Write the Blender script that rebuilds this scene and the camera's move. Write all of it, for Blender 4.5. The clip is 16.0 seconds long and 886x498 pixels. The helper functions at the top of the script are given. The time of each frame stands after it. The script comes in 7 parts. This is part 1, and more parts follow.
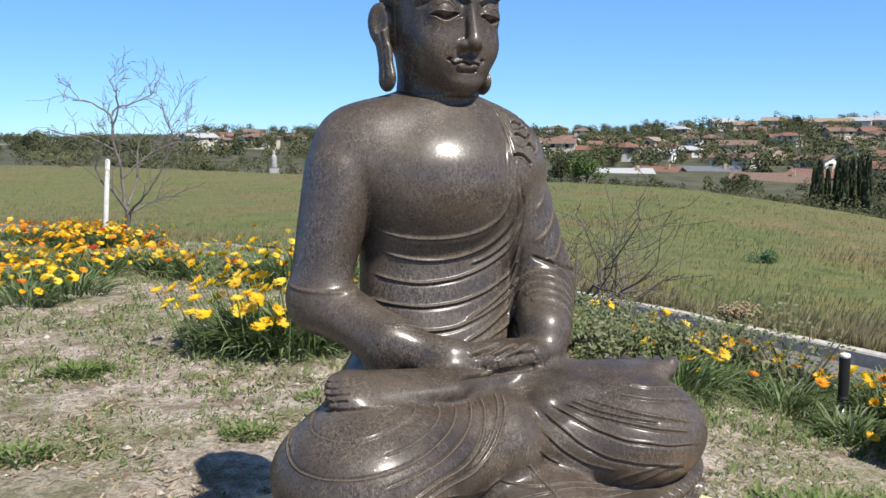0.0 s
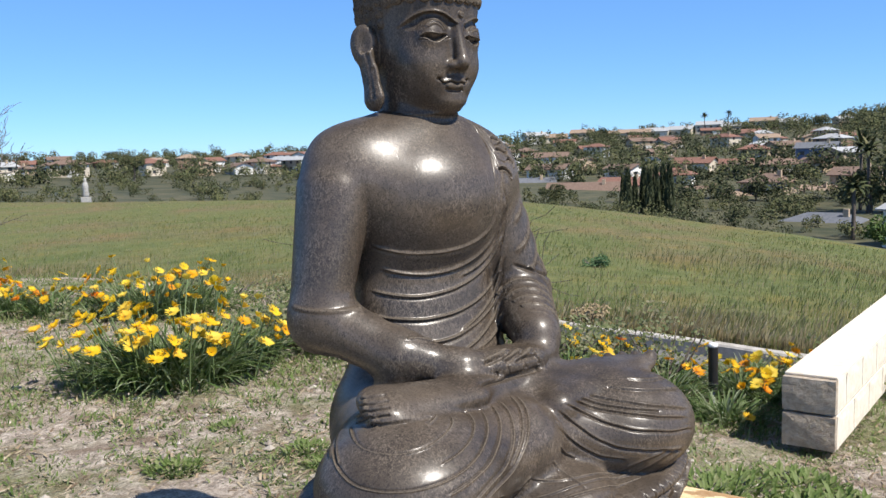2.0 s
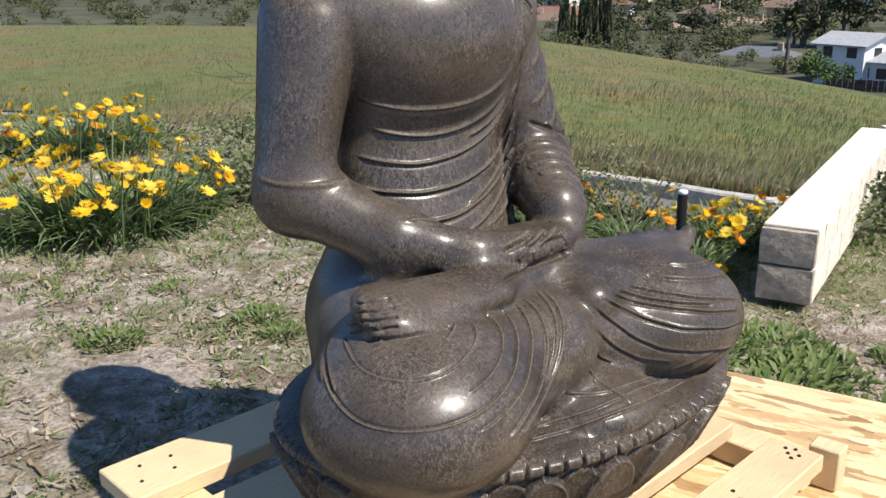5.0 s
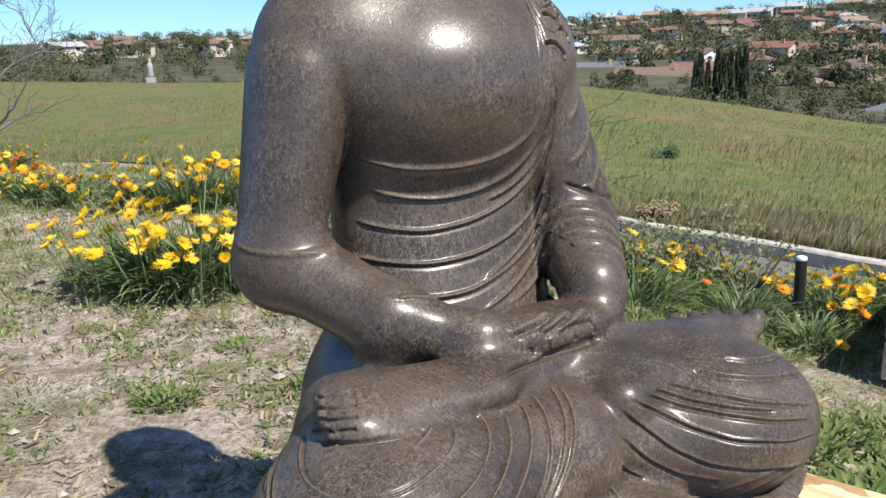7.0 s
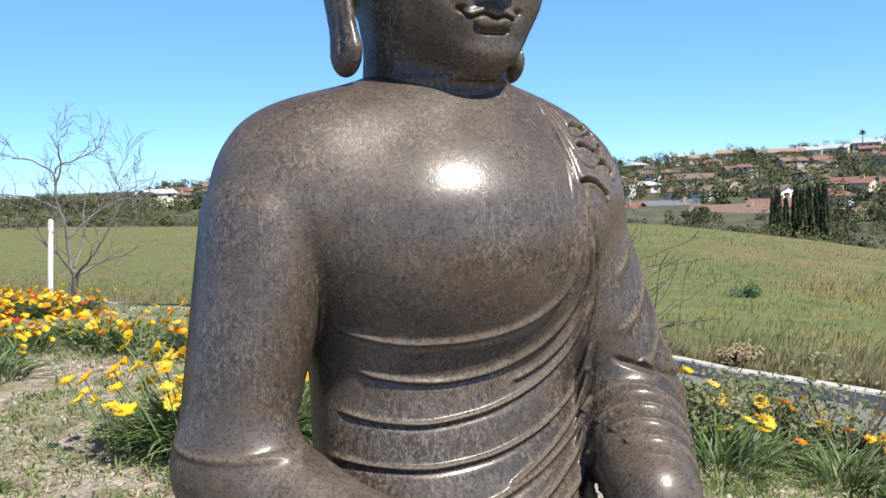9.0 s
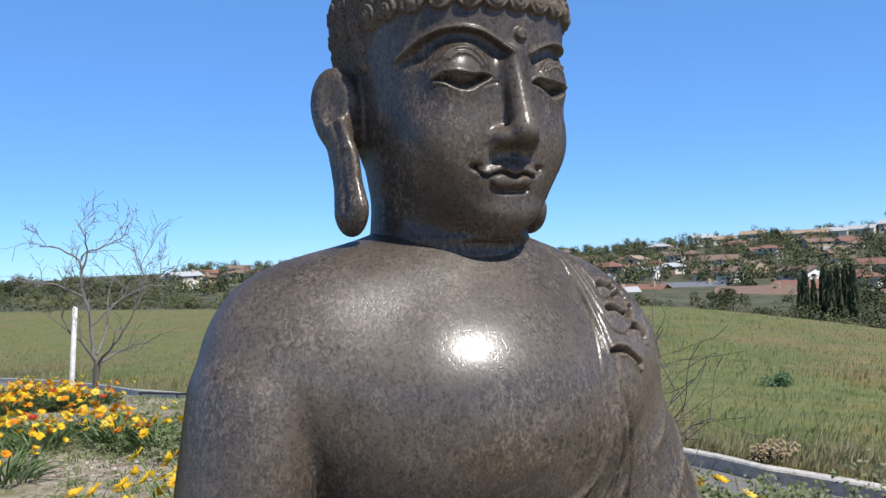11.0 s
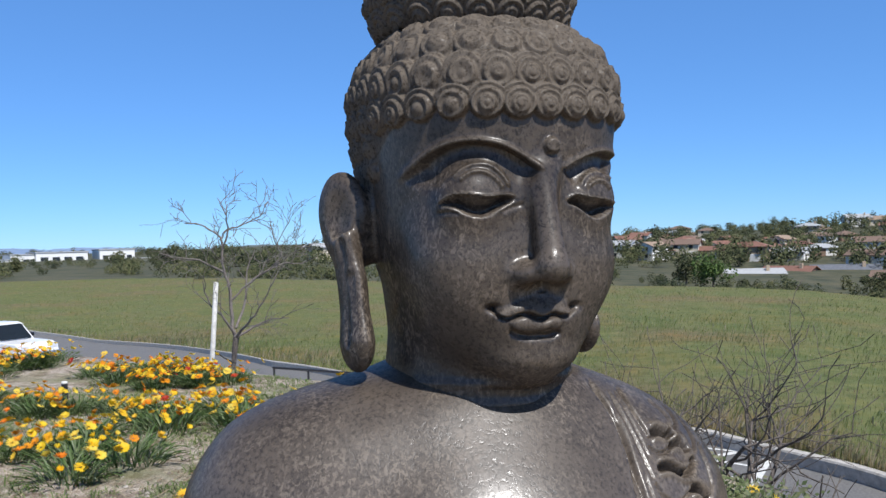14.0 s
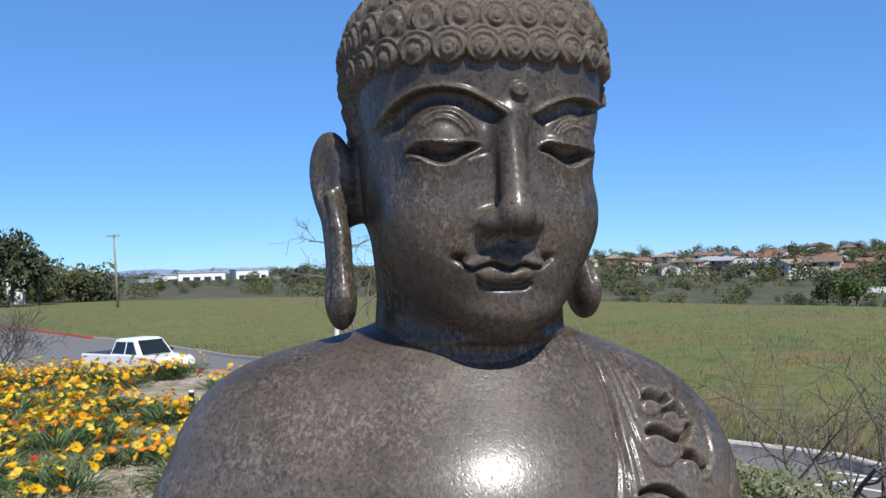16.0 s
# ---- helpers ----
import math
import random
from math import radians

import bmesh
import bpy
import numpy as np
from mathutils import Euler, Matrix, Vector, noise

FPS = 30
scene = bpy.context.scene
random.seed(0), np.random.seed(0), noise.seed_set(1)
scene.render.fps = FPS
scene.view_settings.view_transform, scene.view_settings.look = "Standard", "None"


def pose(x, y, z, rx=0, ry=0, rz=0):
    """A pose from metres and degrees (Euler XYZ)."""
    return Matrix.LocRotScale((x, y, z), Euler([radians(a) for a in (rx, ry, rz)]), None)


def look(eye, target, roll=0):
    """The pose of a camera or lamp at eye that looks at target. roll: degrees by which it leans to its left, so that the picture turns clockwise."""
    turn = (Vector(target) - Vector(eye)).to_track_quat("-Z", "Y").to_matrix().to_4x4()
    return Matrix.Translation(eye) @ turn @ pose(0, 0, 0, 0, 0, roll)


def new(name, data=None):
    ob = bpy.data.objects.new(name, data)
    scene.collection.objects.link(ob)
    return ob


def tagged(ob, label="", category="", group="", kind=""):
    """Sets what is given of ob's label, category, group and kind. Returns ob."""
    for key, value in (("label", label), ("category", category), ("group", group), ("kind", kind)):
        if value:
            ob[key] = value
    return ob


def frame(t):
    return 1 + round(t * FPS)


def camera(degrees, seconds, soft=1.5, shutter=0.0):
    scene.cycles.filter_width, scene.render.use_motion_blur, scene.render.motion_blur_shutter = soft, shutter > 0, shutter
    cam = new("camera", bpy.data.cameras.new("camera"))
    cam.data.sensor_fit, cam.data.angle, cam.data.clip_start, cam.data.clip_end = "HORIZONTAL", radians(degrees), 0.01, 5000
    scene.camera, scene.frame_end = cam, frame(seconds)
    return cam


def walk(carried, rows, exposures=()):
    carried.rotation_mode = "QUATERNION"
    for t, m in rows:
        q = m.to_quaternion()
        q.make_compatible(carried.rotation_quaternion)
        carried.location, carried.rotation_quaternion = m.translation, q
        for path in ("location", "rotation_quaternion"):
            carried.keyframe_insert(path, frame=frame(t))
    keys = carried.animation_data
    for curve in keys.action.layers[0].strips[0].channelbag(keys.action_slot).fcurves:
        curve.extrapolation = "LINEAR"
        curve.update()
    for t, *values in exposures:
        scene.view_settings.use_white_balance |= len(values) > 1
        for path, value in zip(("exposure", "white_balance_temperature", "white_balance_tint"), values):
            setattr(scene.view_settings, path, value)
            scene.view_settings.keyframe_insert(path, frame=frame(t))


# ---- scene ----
cam = camera(53.8, 16.0)
METRES, EYE, TILT, LEAN, TURN = 2.2, 1.2, -7.15, 0.0, 0.0
ROWS = [
    (0.0, 0.0, 0.0, 0.0, 0.0, 0.0, -0.0),
    (0.5, -0.0328, -0.0164, -0.0034, -0.94, 0.72, 0.42),
    (1.0, -0.0751, -0.0568, -0.0068, -2.25, 1.38, 0.15),
    (1.5, -0.1216, -0.0372, -0.0048, -5.55, 1.38, 1.17),
    (2.0, -0.1765, -0.0106, -0.0003, -11.26, 0.88, 3.22),
    (2.5, -0.2112, 0.0164, 0.0022, -14.59, -0.61, 2.79),
    (3.0, -0.2214, 0.0514, 0.0062, -17.08, -3.25, 3.51),
    (3.5, -0.2264, 0.0941, 0.0148, -18.09, -5.62, 2.8),
    (4.0, -0.2298, 0.1247, 0.0247, -18.06, -9.76, 2.03),
    (6.5, -0.1046, 0.2531, 0.0194, -8.83, -10.13, 3.33),
    (7.0, -0.0856, 0.267, 0.0224, -7.14, -6.42, 2.34),
    (7.5, -0.0653, 0.3122, 0.0223, -6.14, -4.09, 1.81),
    (8.0, -0.0406, 0.3611, 0.0283, -4.54, -1.53, 1.91),
    (8.5, -0.0316, 0.3911, 0.0311, -3.18, 0.71, 2.29),
    (9.0, -0.028, 0.4109, 0.0374, -2.23, 2.87, 2.7),
    (9.5, -0.0272, 0.4236, 0.0445, -1.82, 5.31, 2.75),
    (10.0, -0.0242, 0.4341, 0.0592, -1.61, 7.9, 3.15),
    (12.5, -0.0017, 0.4874, 0.1364, 1.97, 8.44, 1.96),
    (13.0, 0.0104, 0.498, 0.1544, 3.31, 7.67, 2.09),
    (13.5, 0.0226, 0.5072, 0.1655, 5.5, 6.9, 0.53),
    (14.0, 0.0358, 0.5179, 0.1718, 7.91, 6.85, 0.44),
    (14.5, 0.0544, 0.532, 0.1768, 10.05, 6.75, 0.02),
    (15.0, 0.0674, 0.5409, 0.1704, 12.25, 7.21, -0.16),
    (15.5, 0.0824, 0.543, 0.1592, 14.42, 7.74, -0.54),
    (16.0, 0.0965, 0.5406, 0.1445, 16.05, 8.12, -0.3),
]
EXPOSURES = [(0.0, 0.36, 6600, 10), (4.0, 0.34, 6600, 10), (6.5, 0.40, 6650, 10), (8.5, 0.66, 6650, 10), (10.0, 0.52, 6500, 10), (12.5, 0.06, 6150, 10), (16.0, 0.12, 6200, 10)]
walk(cam, [(t, pose(0, 0, EYE, TILT, LEAN, TURN) @ pose(METRES * x, METRES * y, METRES * z, 90 + pitch, roll, yaw)) for t, x, y, z, yaw, pitch, roll in ROWS], EXPOSURES)
# ---- world, sun ----
SUN_DIR = Vector((0.60, -0.76, 1.28)).normalized()      # towards the sun
world = bpy.data.worlds.new("sky")
scene.world = world
world.use_nodes = True
wn, wl = world.node_tree.nodes, world.node_tree.links
sky = wn.new("ShaderNodeTexSky")
sky.sky_type, sky.sun_disc = "NISHITA", False
sky.sun_elevation = math.asin(SUN_DIR.z)
sky.sun_rotation = math.atan2(SUN_DIR.x, SUN_DIR.y)
sky.altitude, sky.air_density, sky.dust_density, sky.ozone_density = 1500, 0.9, 0.0, 5.0
tint = wn.new("ShaderNodeMix")
tint.data_type, tint.blend_type = "RGBA", "MULTIPLY"
tint.inputs[0].default_value, tint.inputs[7].default_value = 1.0, (0.73, 1.0, 1.25, 1)
wl.new(sky.outputs[0], tint.inputs[6])
high = wn.new("ShaderNodeMix")
high.data_type = "RGBA"
high.inputs[7].default_value = (0.85, 1.15, 1.75, 1)
even = wn.new("ShaderNodeMix")
even.data_type = "RGBA"
even.inputs[0].default_value, even.inputs[7].default_value = 0.36, (1.55, 3.75, 8.2, 1)
aim = wn.new("ShaderNodeTexCoord")
split = wn.new("ShaderNodeSeparateXYZ")
wl.new(aim.outputs["Generated"], split.inputs[0])
fall = wn.new("ShaderNodeMapRange")
for key, value in (("From Min", 0.35), ("From Max", 0.85), ("To Min", 0.36), ("To Max", 0.0)):
    fall.inputs[key].default_value = value
wl.new(split.outputs["Z"], fall.inputs["Value"])
wl.new(fall.outputs["Result"], even.inputs[0])
rise = wn.new("ShaderNodeMapRange")
for key, value in (("From Min", 0.32), ("From Max", 0.80), ("To Min", 0.0), ("To Max", 0.75)):
    rise.inputs[key].default_value = value
wl.new(split.outputs["Z"], rise.inputs["Value"])
wl.new(rise.outputs["Result"], high.inputs[0])
wl.new(tint.outputs[2], even.inputs[6])
wl.new(even.outputs[2], high.inputs[6])
wl.new(high.outputs[2], wn["Background"].inputs[0])
wn["Background"].inputs[1].default_value = 0.107
sun_data = bpy.data.lights.new("sun", "SUN")
sun_data.energy, sun_data.angle, sun_data.color = 5.3, radians(0.53), (1.0, 0.95, 0.88)
sun = new("sun", sun_data)
sun.matrix_world = look(SUN_DIR * 50, (0, 0, 0))
scene.view_settings.exposure = 0.0

# ---- materials ----


def material(name, base, rough=0.8, metal=0.0, spec=0.5):
    m = bpy.data.materials.new(name)
    m.use_nodes = True
    p = m.node_tree.nodes["Principled BSDF"]
    p.inputs["Base Color"].default_value = (*base, 1)
    p.inputs["Roughness"].default_value = rough
    p.inputs["Metallic"].default_value = metal
    p.inputs["Specular IOR Level"].default_value = spec
    return m


def nd(m, kind, **inputs):
    n = m.node_tree.nodes.new("ShaderNode" + kind)
    for k, v in inputs.items():
        n.inputs[k.replace("_", " ")].default_value = v
    return n


def lk(m, a, b):
    m.node_tree.links.new(a, b)


def coords(m, scale=(1, 1, 1), world_space=True):
    """Object or world position, scaled."""
    n = m.node_tree.nodes
    if world_space:
        src = n.new("ShaderNodeNewGeometry").outputs["Position"]
    else:
        src = n.new("ShaderNodeTexCoord").outputs["Object"]
    mp = n.new("ShaderNodeMapping")
    mp.inputs["Scale"].default_value = scale
    lk(m, src, mp.inputs["Vector"])
    return mp.outputs["Vector"]


def noise_fac(m, scale, detail=4.0, rough=0.6, vec=None):
    n = nd(m, "TexNoise", Scale=scale, Detail=detail, Roughness=rough)
    lk(m, vec if vec is not None else coords(m), n.inputs["Vector"])
    return n.outputs["Fac"]


def ramp(m, fac, *stops):
    r = m.node_tree.nodes.new("ShaderNodeValToRGB")
    e = r.color_ramp.elements
    while len(e) < len(stops):
        e.new(0.5)
    for el, (pos, col) in zip(e, stops):
        el.position = pos
        el.color = (*col, 1) if len(col) == 3 else col
    lk(m, fac, r.inputs["Fac"])
    return r.outputs["Color"]


def mix(m, fac, a, b, mode="MIX"):
    x = m.node_tree.nodes.new("ShaderNodeMix")
    x.data_type, x.blend_type = "RGBA", mode
    for s, v in ((x.inputs[0], fac), (x.inputs[6], a), (x.inputs[7], b)):
        if hasattr(v, "is_linked"):
            lk(m, v, s)
        elif isinstance(v, tuple):
            s.default_value = (*v, 1)
        else:
            s.default_value = v
    return x.outputs[2]


def bump(m, fac, strength=0.3, distance=0.01):
    b = nd(m, "Bump", Strength=strength, Distance=distance)
    lk(m, fac, b.inputs["Height"])
    lk(m, b.outputs[0], m.node_tree.nodes["Principled BSDF"].inputs["Normal"])
    return b


def colour(m, out):
    lk(m, out, m.node_tree.nodes["Principled BSDF"].inputs["Base Color"])


def roughness(m, out):
    lk(m, out, m.node_tree.nodes["Principled BSDF"].inputs["Roughness"])


def speckled(name, a, b, scale, rough=0.85, strength=0.3, distance=0.01, detail=6.0, lo=0.35, hi=0.65):
    m = material(name, a, rough)
    v = coords(m)
    f = noise_fac(m, scale, detail, 0.65, v)
    colour(m, ramp(m, f, (lo, a), (hi, b)))
    bump(m, f, strength, distance)
    return m


def by_island(name, cols, rough=0.7, scale_noise=0.0):
    """A joined mass whose pieces differ in colour."""
    m = material(name, cols[0], rough, spec=0.25)
    g = m.node_tree.nodes.new("ShaderNodeNewGeometry")
    n = len(cols)
    colour(m, ramp(m, g.outputs["Random Per Island"], *[(i / max(n - 1, 1), c) for i, c in enumerate(cols)]))
    return m


def upright(m, amount):
    """Shade thin blades as a soft mass: lean their normals towards the sky."""
    g = m.node_tree.nodes.new("ShaderNodeNewGeometry")
    v = m.node_tree.nodes.new("ShaderNodeVectorMath")
    v.operation = "MULTIPLY_ADD"
    v.inputs[1].default_value = (1 - amount,) * 3
    v.inputs[2].default_value = (0, 0, amount)
    lk(m, g.outputs["Normal"], v.inputs[0])
    w = m.node_tree.nodes.new("ShaderNodeVectorMath")
    w.operation = "NORMALIZE"
    lk(m, v.outputs[0], w.inputs[0])
    lk(m, w.outputs[0], m.node_tree.nodes["Principled BSDF"].inputs["Normal"])
    return m


def thin(m, share):
    """Let part of the light through, as leaves and petals do."""
    t = m.node_tree
    p = t.nodes["Principled BSDF"]
    tr, mx = t.nodes.new("ShaderNodeBsdfTranslucent"), t.nodes.new("ShaderNodeMixShader")
    for name in ("Base Color", "Normal"):
        if p.inputs[name].is_linked:
            lk(m, p.inputs[name].links[0].from_socket, tr.inputs["Color" if name == "Base Color" else "Normal"])
    mx.inputs[0].default_value = share
    lk(m, p.outputs[0], mx.inputs[1])
    lk(m, tr.outputs[0], mx.inputs[2])
    lk(m, mx.outputs[0], t.nodes["Material Output"].inputs["Surface"])
    return m


def by_object(name, cols, rough=0.7):
    m = material(name, cols[0], rough, spec=0.3)
    g = m.node_tree.nodes.new("ShaderNodeObjectInfo")
    n = len(cols)
    colour(m, ramp(m, g.outputs["Random"], *[(i / max(n - 1, 1), c) for i, c in enumerate(cols)]))
    return m


def stone_material():
    m = material("carved_stone", (0.04, 0.03, 0.026), 0.46, spec=0.44)
    p = m.node_tree.nodes["Principled BSDF"]
    v = coords(m, world_space=False)
    big = noise_fac(m, 5.0, 6.0, 0.62, v)
    # fine worm-like tool marks, longer down the stone than across
    mark = nd(m, "TexNoise", Scale=190.0, Detail=3.0, Roughness=0.6, Distortion=1.2)
    lk(m, coords(m, (1.0, 1.0, 0.55), world_space=False), mark.inputs["Vector"])
    mark = mark.outputs["Fac"]
    grain = noise_fac(m, 260.0, 3.0, 0.65, v)
    base = ramp(m, big, (0.34, (0.040, 0.0310, 0.0240)), (0.50, (0.067, 0.0530, 0.0415)), (0.66, (0.106, 0.0845, 0.0660)))
    pale = ramp(m, mark, (0.50, (0, 0, 0)), (0.60, (0.85, 0.85, 0.85)))
    pale = mix(m, 1.0, pale, ramp(m, noise_fac(m, 11.0, 5.0, 0.65, v), (0.40, (0.08, 0.08, 0.08)), (0.62, (1, 1, 1))), "MULTIPLY")
    c = mix(m, pale, base, (0.175, 0.142, 0.110))
    dark = ramp(m, grain, (0.36, (0.52, 0.51, 0.50)), (0.50, (1, 1, 1)))
    # dark worm-shaped pits, thick in some places and rare in others
    worm = ramp(m, mark, (0.34, (0.30, 0.29, 0.28)), (0.44, (1, 1, 1)))
    dark = mix(m, ramp(m, noise_fac(m, 7.0, 4.0, 0.6, v), (0.42, (0, 0, 0)), (0.62, (1, 1, 1))), dark, mix(m, 1.0, dark, worm, "MULTIPLY"))
    # drier, rustier patches of unpolished stone
    rust = ramp(m, noise_fac(m, 3.1, 6.0, 0.7, v), (0.54, (0, 0, 0)), (0.70, (0.35, 0.35, 0.35)))
    c = mix(m, rust, c, (0.086, 0.058, 0.036))
    # pale dust sits on the proud edges of the carving
    geo = m.node_tree.nodes.new("ShaderNodeNewGeometry")
    worn = ramp(m, geo.outputs["Pointiness"], (0.525, (0, 0, 0)), (0.58, (0.60, 0.60, 0.60)))
    c = mix(m, worn, c, (0.215, 0.185, 0.150))
    # what was left rough is dusty and paler
    rough_cut = m.node_tree.nodes.new("ShaderNodeAttribute")
    rough_cut.attribute_name = "unpolished"
    dust = ramp(m, rough_cut.outputs["Fac"], (0.40, (0, 0, 0)), (0.90, (0.72, 0.72, 0.72)))
    c = mix(m, dust, c, (0.145, 0.122, 0.098))
    colour(m, mix(m, 1.0, c, dark, "MULTIPLY"))
    pol = noise_fac(m, 9.0, 5.0, 0.65, v)
    rr = ramp(m, pol, (0.3, (0.38, 0.38, 0.38)), (0.7, (0.56, 0.56, 0.56)))
    att = m.node_tree.nodes.new("ShaderNodeAttribute")
    att.attribute_name = "unpolished"
    roughness(m, mix(m, att.outputs["Fac"], rr, (0.80, 0.80, 0.80)))
    # the gloss thins out towards the turning edge, as on waxed, finely pitted stone
    lw = m.node_tree.nodes.new("ShaderNodeLayerWeight")
    lw.inputs["Blend"].default_value = 0.5
    dim = ramp(m, lw.outputs["Facing"], (0.30, (1, 1, 1)), (0.90, (0.10, 0.10, 0.10)))

    def scaled(k, socket):
        inv = m.node_tree.nodes.new("ShaderNodeMath")
        inv.operation = "MULTIPLY_ADD"
        inv.inputs[1].default_value, inv.inputs[2].default_value = -k, k
        lk(m, att.outputs["Fac"], inv.inputs[0])
        mul = m.node_tree.nodes.new("ShaderNodeMath")
        mul.operation = "MULTIPLY"
        lk(m, inv.outputs[0], mul.inputs[0])
        lk(m, dim, mul.inputs[1])
        lk(m, mul.outputs[0], socket)

    scaled(0.58, p.inputs["Coat Weight"])
    scaled(0.34, p.inputs["Specular IOR Level"])
    p.inputs["Coat Roughness"].default_value = 0.235
    pits = ramp(m, mark, (0.30, (0, 0, 0)), (0.42, (0.8, 0.8, 0.8)), (0.70, (1, 1, 1)))
    bump(m, pits, 0.10, 0.0025)
    # the wax follows the tool marks
    lk(m, p.inputs["Normal"].links[0].from_socket, p.inputs["Coat Normal"])
    return m


STONE = stone_material()


def dirt_material():
    m = material("dirt", (0.3, 0.26, 0.22), 0.95, spec=0.2)
    v = coords(m)
    a = noise_fac(m, 1.1, 5, 0.6, v)
    b = noise_fac(m, 16, 8, 0.7, v)
    c = ramp(m, b, (0.32, (0.205, 0.165, 0.128)), (0.5, (0.43, 0.368, 0.308)), (0.68, (0.62, 0.55, 0.475)))
    stain = ramp(m, noise_fac(m, 4.5, 5, 0.65, v), (0.48, (0, 0, 0)), (0.62, (0.80, 0.80, 0.80)))
    c = mix(m, stain, c, (0.185, 0.135, 0.095))
    g = ramp(m, a, (0.46, (0, 0, 0)), (0.64, (0.7, 0.7, 0.7)))
    fine = ramp(m, noise_fac(m, 70, 5, 0.7, v), (0.36, (0.55, 0.53, 0.50)), (0.50, (1, 1, 1)), (0.66, (1.25, 1.22, 1.18)))
    colour(m, mix(m, 1.0, mix(m, g, c, (0.15, 0.17, 0.065)), fine, "MULTIPLY"))
    bump(m, b, 0.9, 0.04)
    return m


def field_material():
    m = material("meadow", (0.1, 0.13, 0.04), 0.9, spec=0.15)
    v = coords(m)
    a = noise_fac(m, 0.10, 4, 0.6, v)
    mid = noise_fac(m, 0.42, 5, 0.65, v)
    b = noise_fac(m, 3.2, 8, 0.8, v)
    c = ramp(m, b, (0.30, (0.105, 0.124, 0.047)), (0.5, (0.148, 0.165, 0.066)), (0.72, (0.198, 0.202, 0.094)))
    d = ramp(m, b, (0.3, (0.115, 0.095, 0.048)), (0.7, (0.255, 0.21, 0.125)))
    g = ramp(m, a, (0.47, (0, 0, 0)), (0.62, (0.85, 0.85, 0.85)))
    deep = ramp(m, mid, (0.36, (0.76, 0.84, 0.70)), (0.50, (1, 1, 1)), (0.64, (1.08, 0.92, 0.78)))
    # tufts: dry stems and seed heads between darker clumps
    tuft = ramp(m, noise_fac(m, 1.3, 6, 0.75, v), (0.36, (0.66, 0.72, 0.60)), (0.50, (0.94, 0.94, 0.92)), (0.66, (1.18, 1.04, 0.86)))
    deep = mix(m, 1.0, deep, tuft, "MULTIPLY")
    colour(m, mix(m, 1.0, mix(m, g, c, d), deep, "MULTIPLY"))
    bump(m, b, 0.5, 0.10)
    return m


DIRT, MEADOW = dirt_material(), field_material()
VALLEY = speckled("valley_scrub", (0.030, 0.040, 0.016), (0.105, 0.095, 0.050), 0.16, 0.95, 0.5, 0.5)
ASPHALT = speckled("asphalt", (0.11, 0.108, 0.108), (0.19, 0.185, 0.18), 35, 0.9, 0.3, 0.004)
CONCRETE = speckled("concrete", (0.33, 0.31, 0.28), (0.52, 0.49, 0.45), 14, 0.9, 0.3, 0.004)
RED_PAINT = speckled("red_curb_paint", (0.60, 0.075, 0.045), (0.72, 0.12, 0.075), 10, 0.7, 0.2, 0.003)
WHITE_PAINT = speckled("road_paint", (0.55, 0.55, 0.53), (0.75, 0.75, 0.73), 18, 0.8, 0.1, 0.002)


# ---- mesh helpers ----


def mesh_from(name, verts, faces, mat=None, smooth=False, mats=None, index=None):
    me = bpy.data.meshes.new(name)
    verts = np.asarray(verts, dtype=np.float32)
    if isinstance(faces, np.ndarray):
        k = faces.shape[1]
        me.vertices.add(len(verts))
        me.vertices.foreach_set("co", verts.ravel())
        me.loops.add(faces.size)
        me.loops.foreach_set("vertex_index", faces.astype(np.int32).ravel())
        me.polygons.add(len(faces))
        me.polygons.foreach_set("loop_start", np.arange(0, faces.size, k, dtype=np.int32))
        me.polygons.foreach_set("loop_total", np.full(len(faces), k, dtype=np.int32))
        me.update(calc_edges=True)
    else:
        me.from_pydata([tuple(map(float, v)) for v in verts], [], faces)
    for mm in (mats or ([mat] if mat else [])):
        me.materials.append(mm)
    if index is not None:
        me.polygons.foreach_set("material_index", np.asarray(index, dtype=np.int32))
    if smooth:
        me.polygons.foreach_set("use_smooth", np.ones(len(me.polygons), dtype=bool))
    me.update()
    return me


def part(name, me, parent, m=None, label=""):
    ob = new(name, me)
    ob.parent = parent
    if m is not None:
        ob.matrix_local = m
    if label:
        ob["label"] = label
    return ob


def empty(name, m, label, category, group=""):
    ob = new(name)
    ob.empty_display_size = 0.1
    ob.matrix_world = m
    return tagged(ob, label, category, group)


def bm_mesh(name, bm, mat, smooth=False):
    me = bpy.data.meshes.new(name)
    bm.normal_update()
    bm.to_mesh(me)
    bm.free()
    me.materials.append(mat)
    if smooth:
        me.polygons.foreach_set("use_smooth", np.ones(len(me.polygons), dtype=bool))
    return me


def box_bm(sx, sy, sz, bevel=0.0, segs=2, jitter=0.0, base=False, cuts=0):
    bm = bmesh.new()
    bmesh.ops.create_cube(bm, size=1)
    for v in bm.verts:
        v.co = Vector((v.co.x * sx, v.co.y * sy, (v.co.z + (0.5 if base else 0)) * sz))
    if cuts:
        bmesh.ops.subdivide_edges(bm, edges=bm.edges[:], cuts=cuts, use_grid_fill=True)
    if bevel and not cuts:
        bmesh.ops.bevel(bm, geom=bm.edges[:], offset=bevel, segments=segs, profile=0.6, affect="EDGES")
    if jitter:
        for v in bm.verts:
            v.co += noise.noise_vector(v.co * 23.0 + Vector((sx, sy, sz)) * 7) * jitter
    return bm


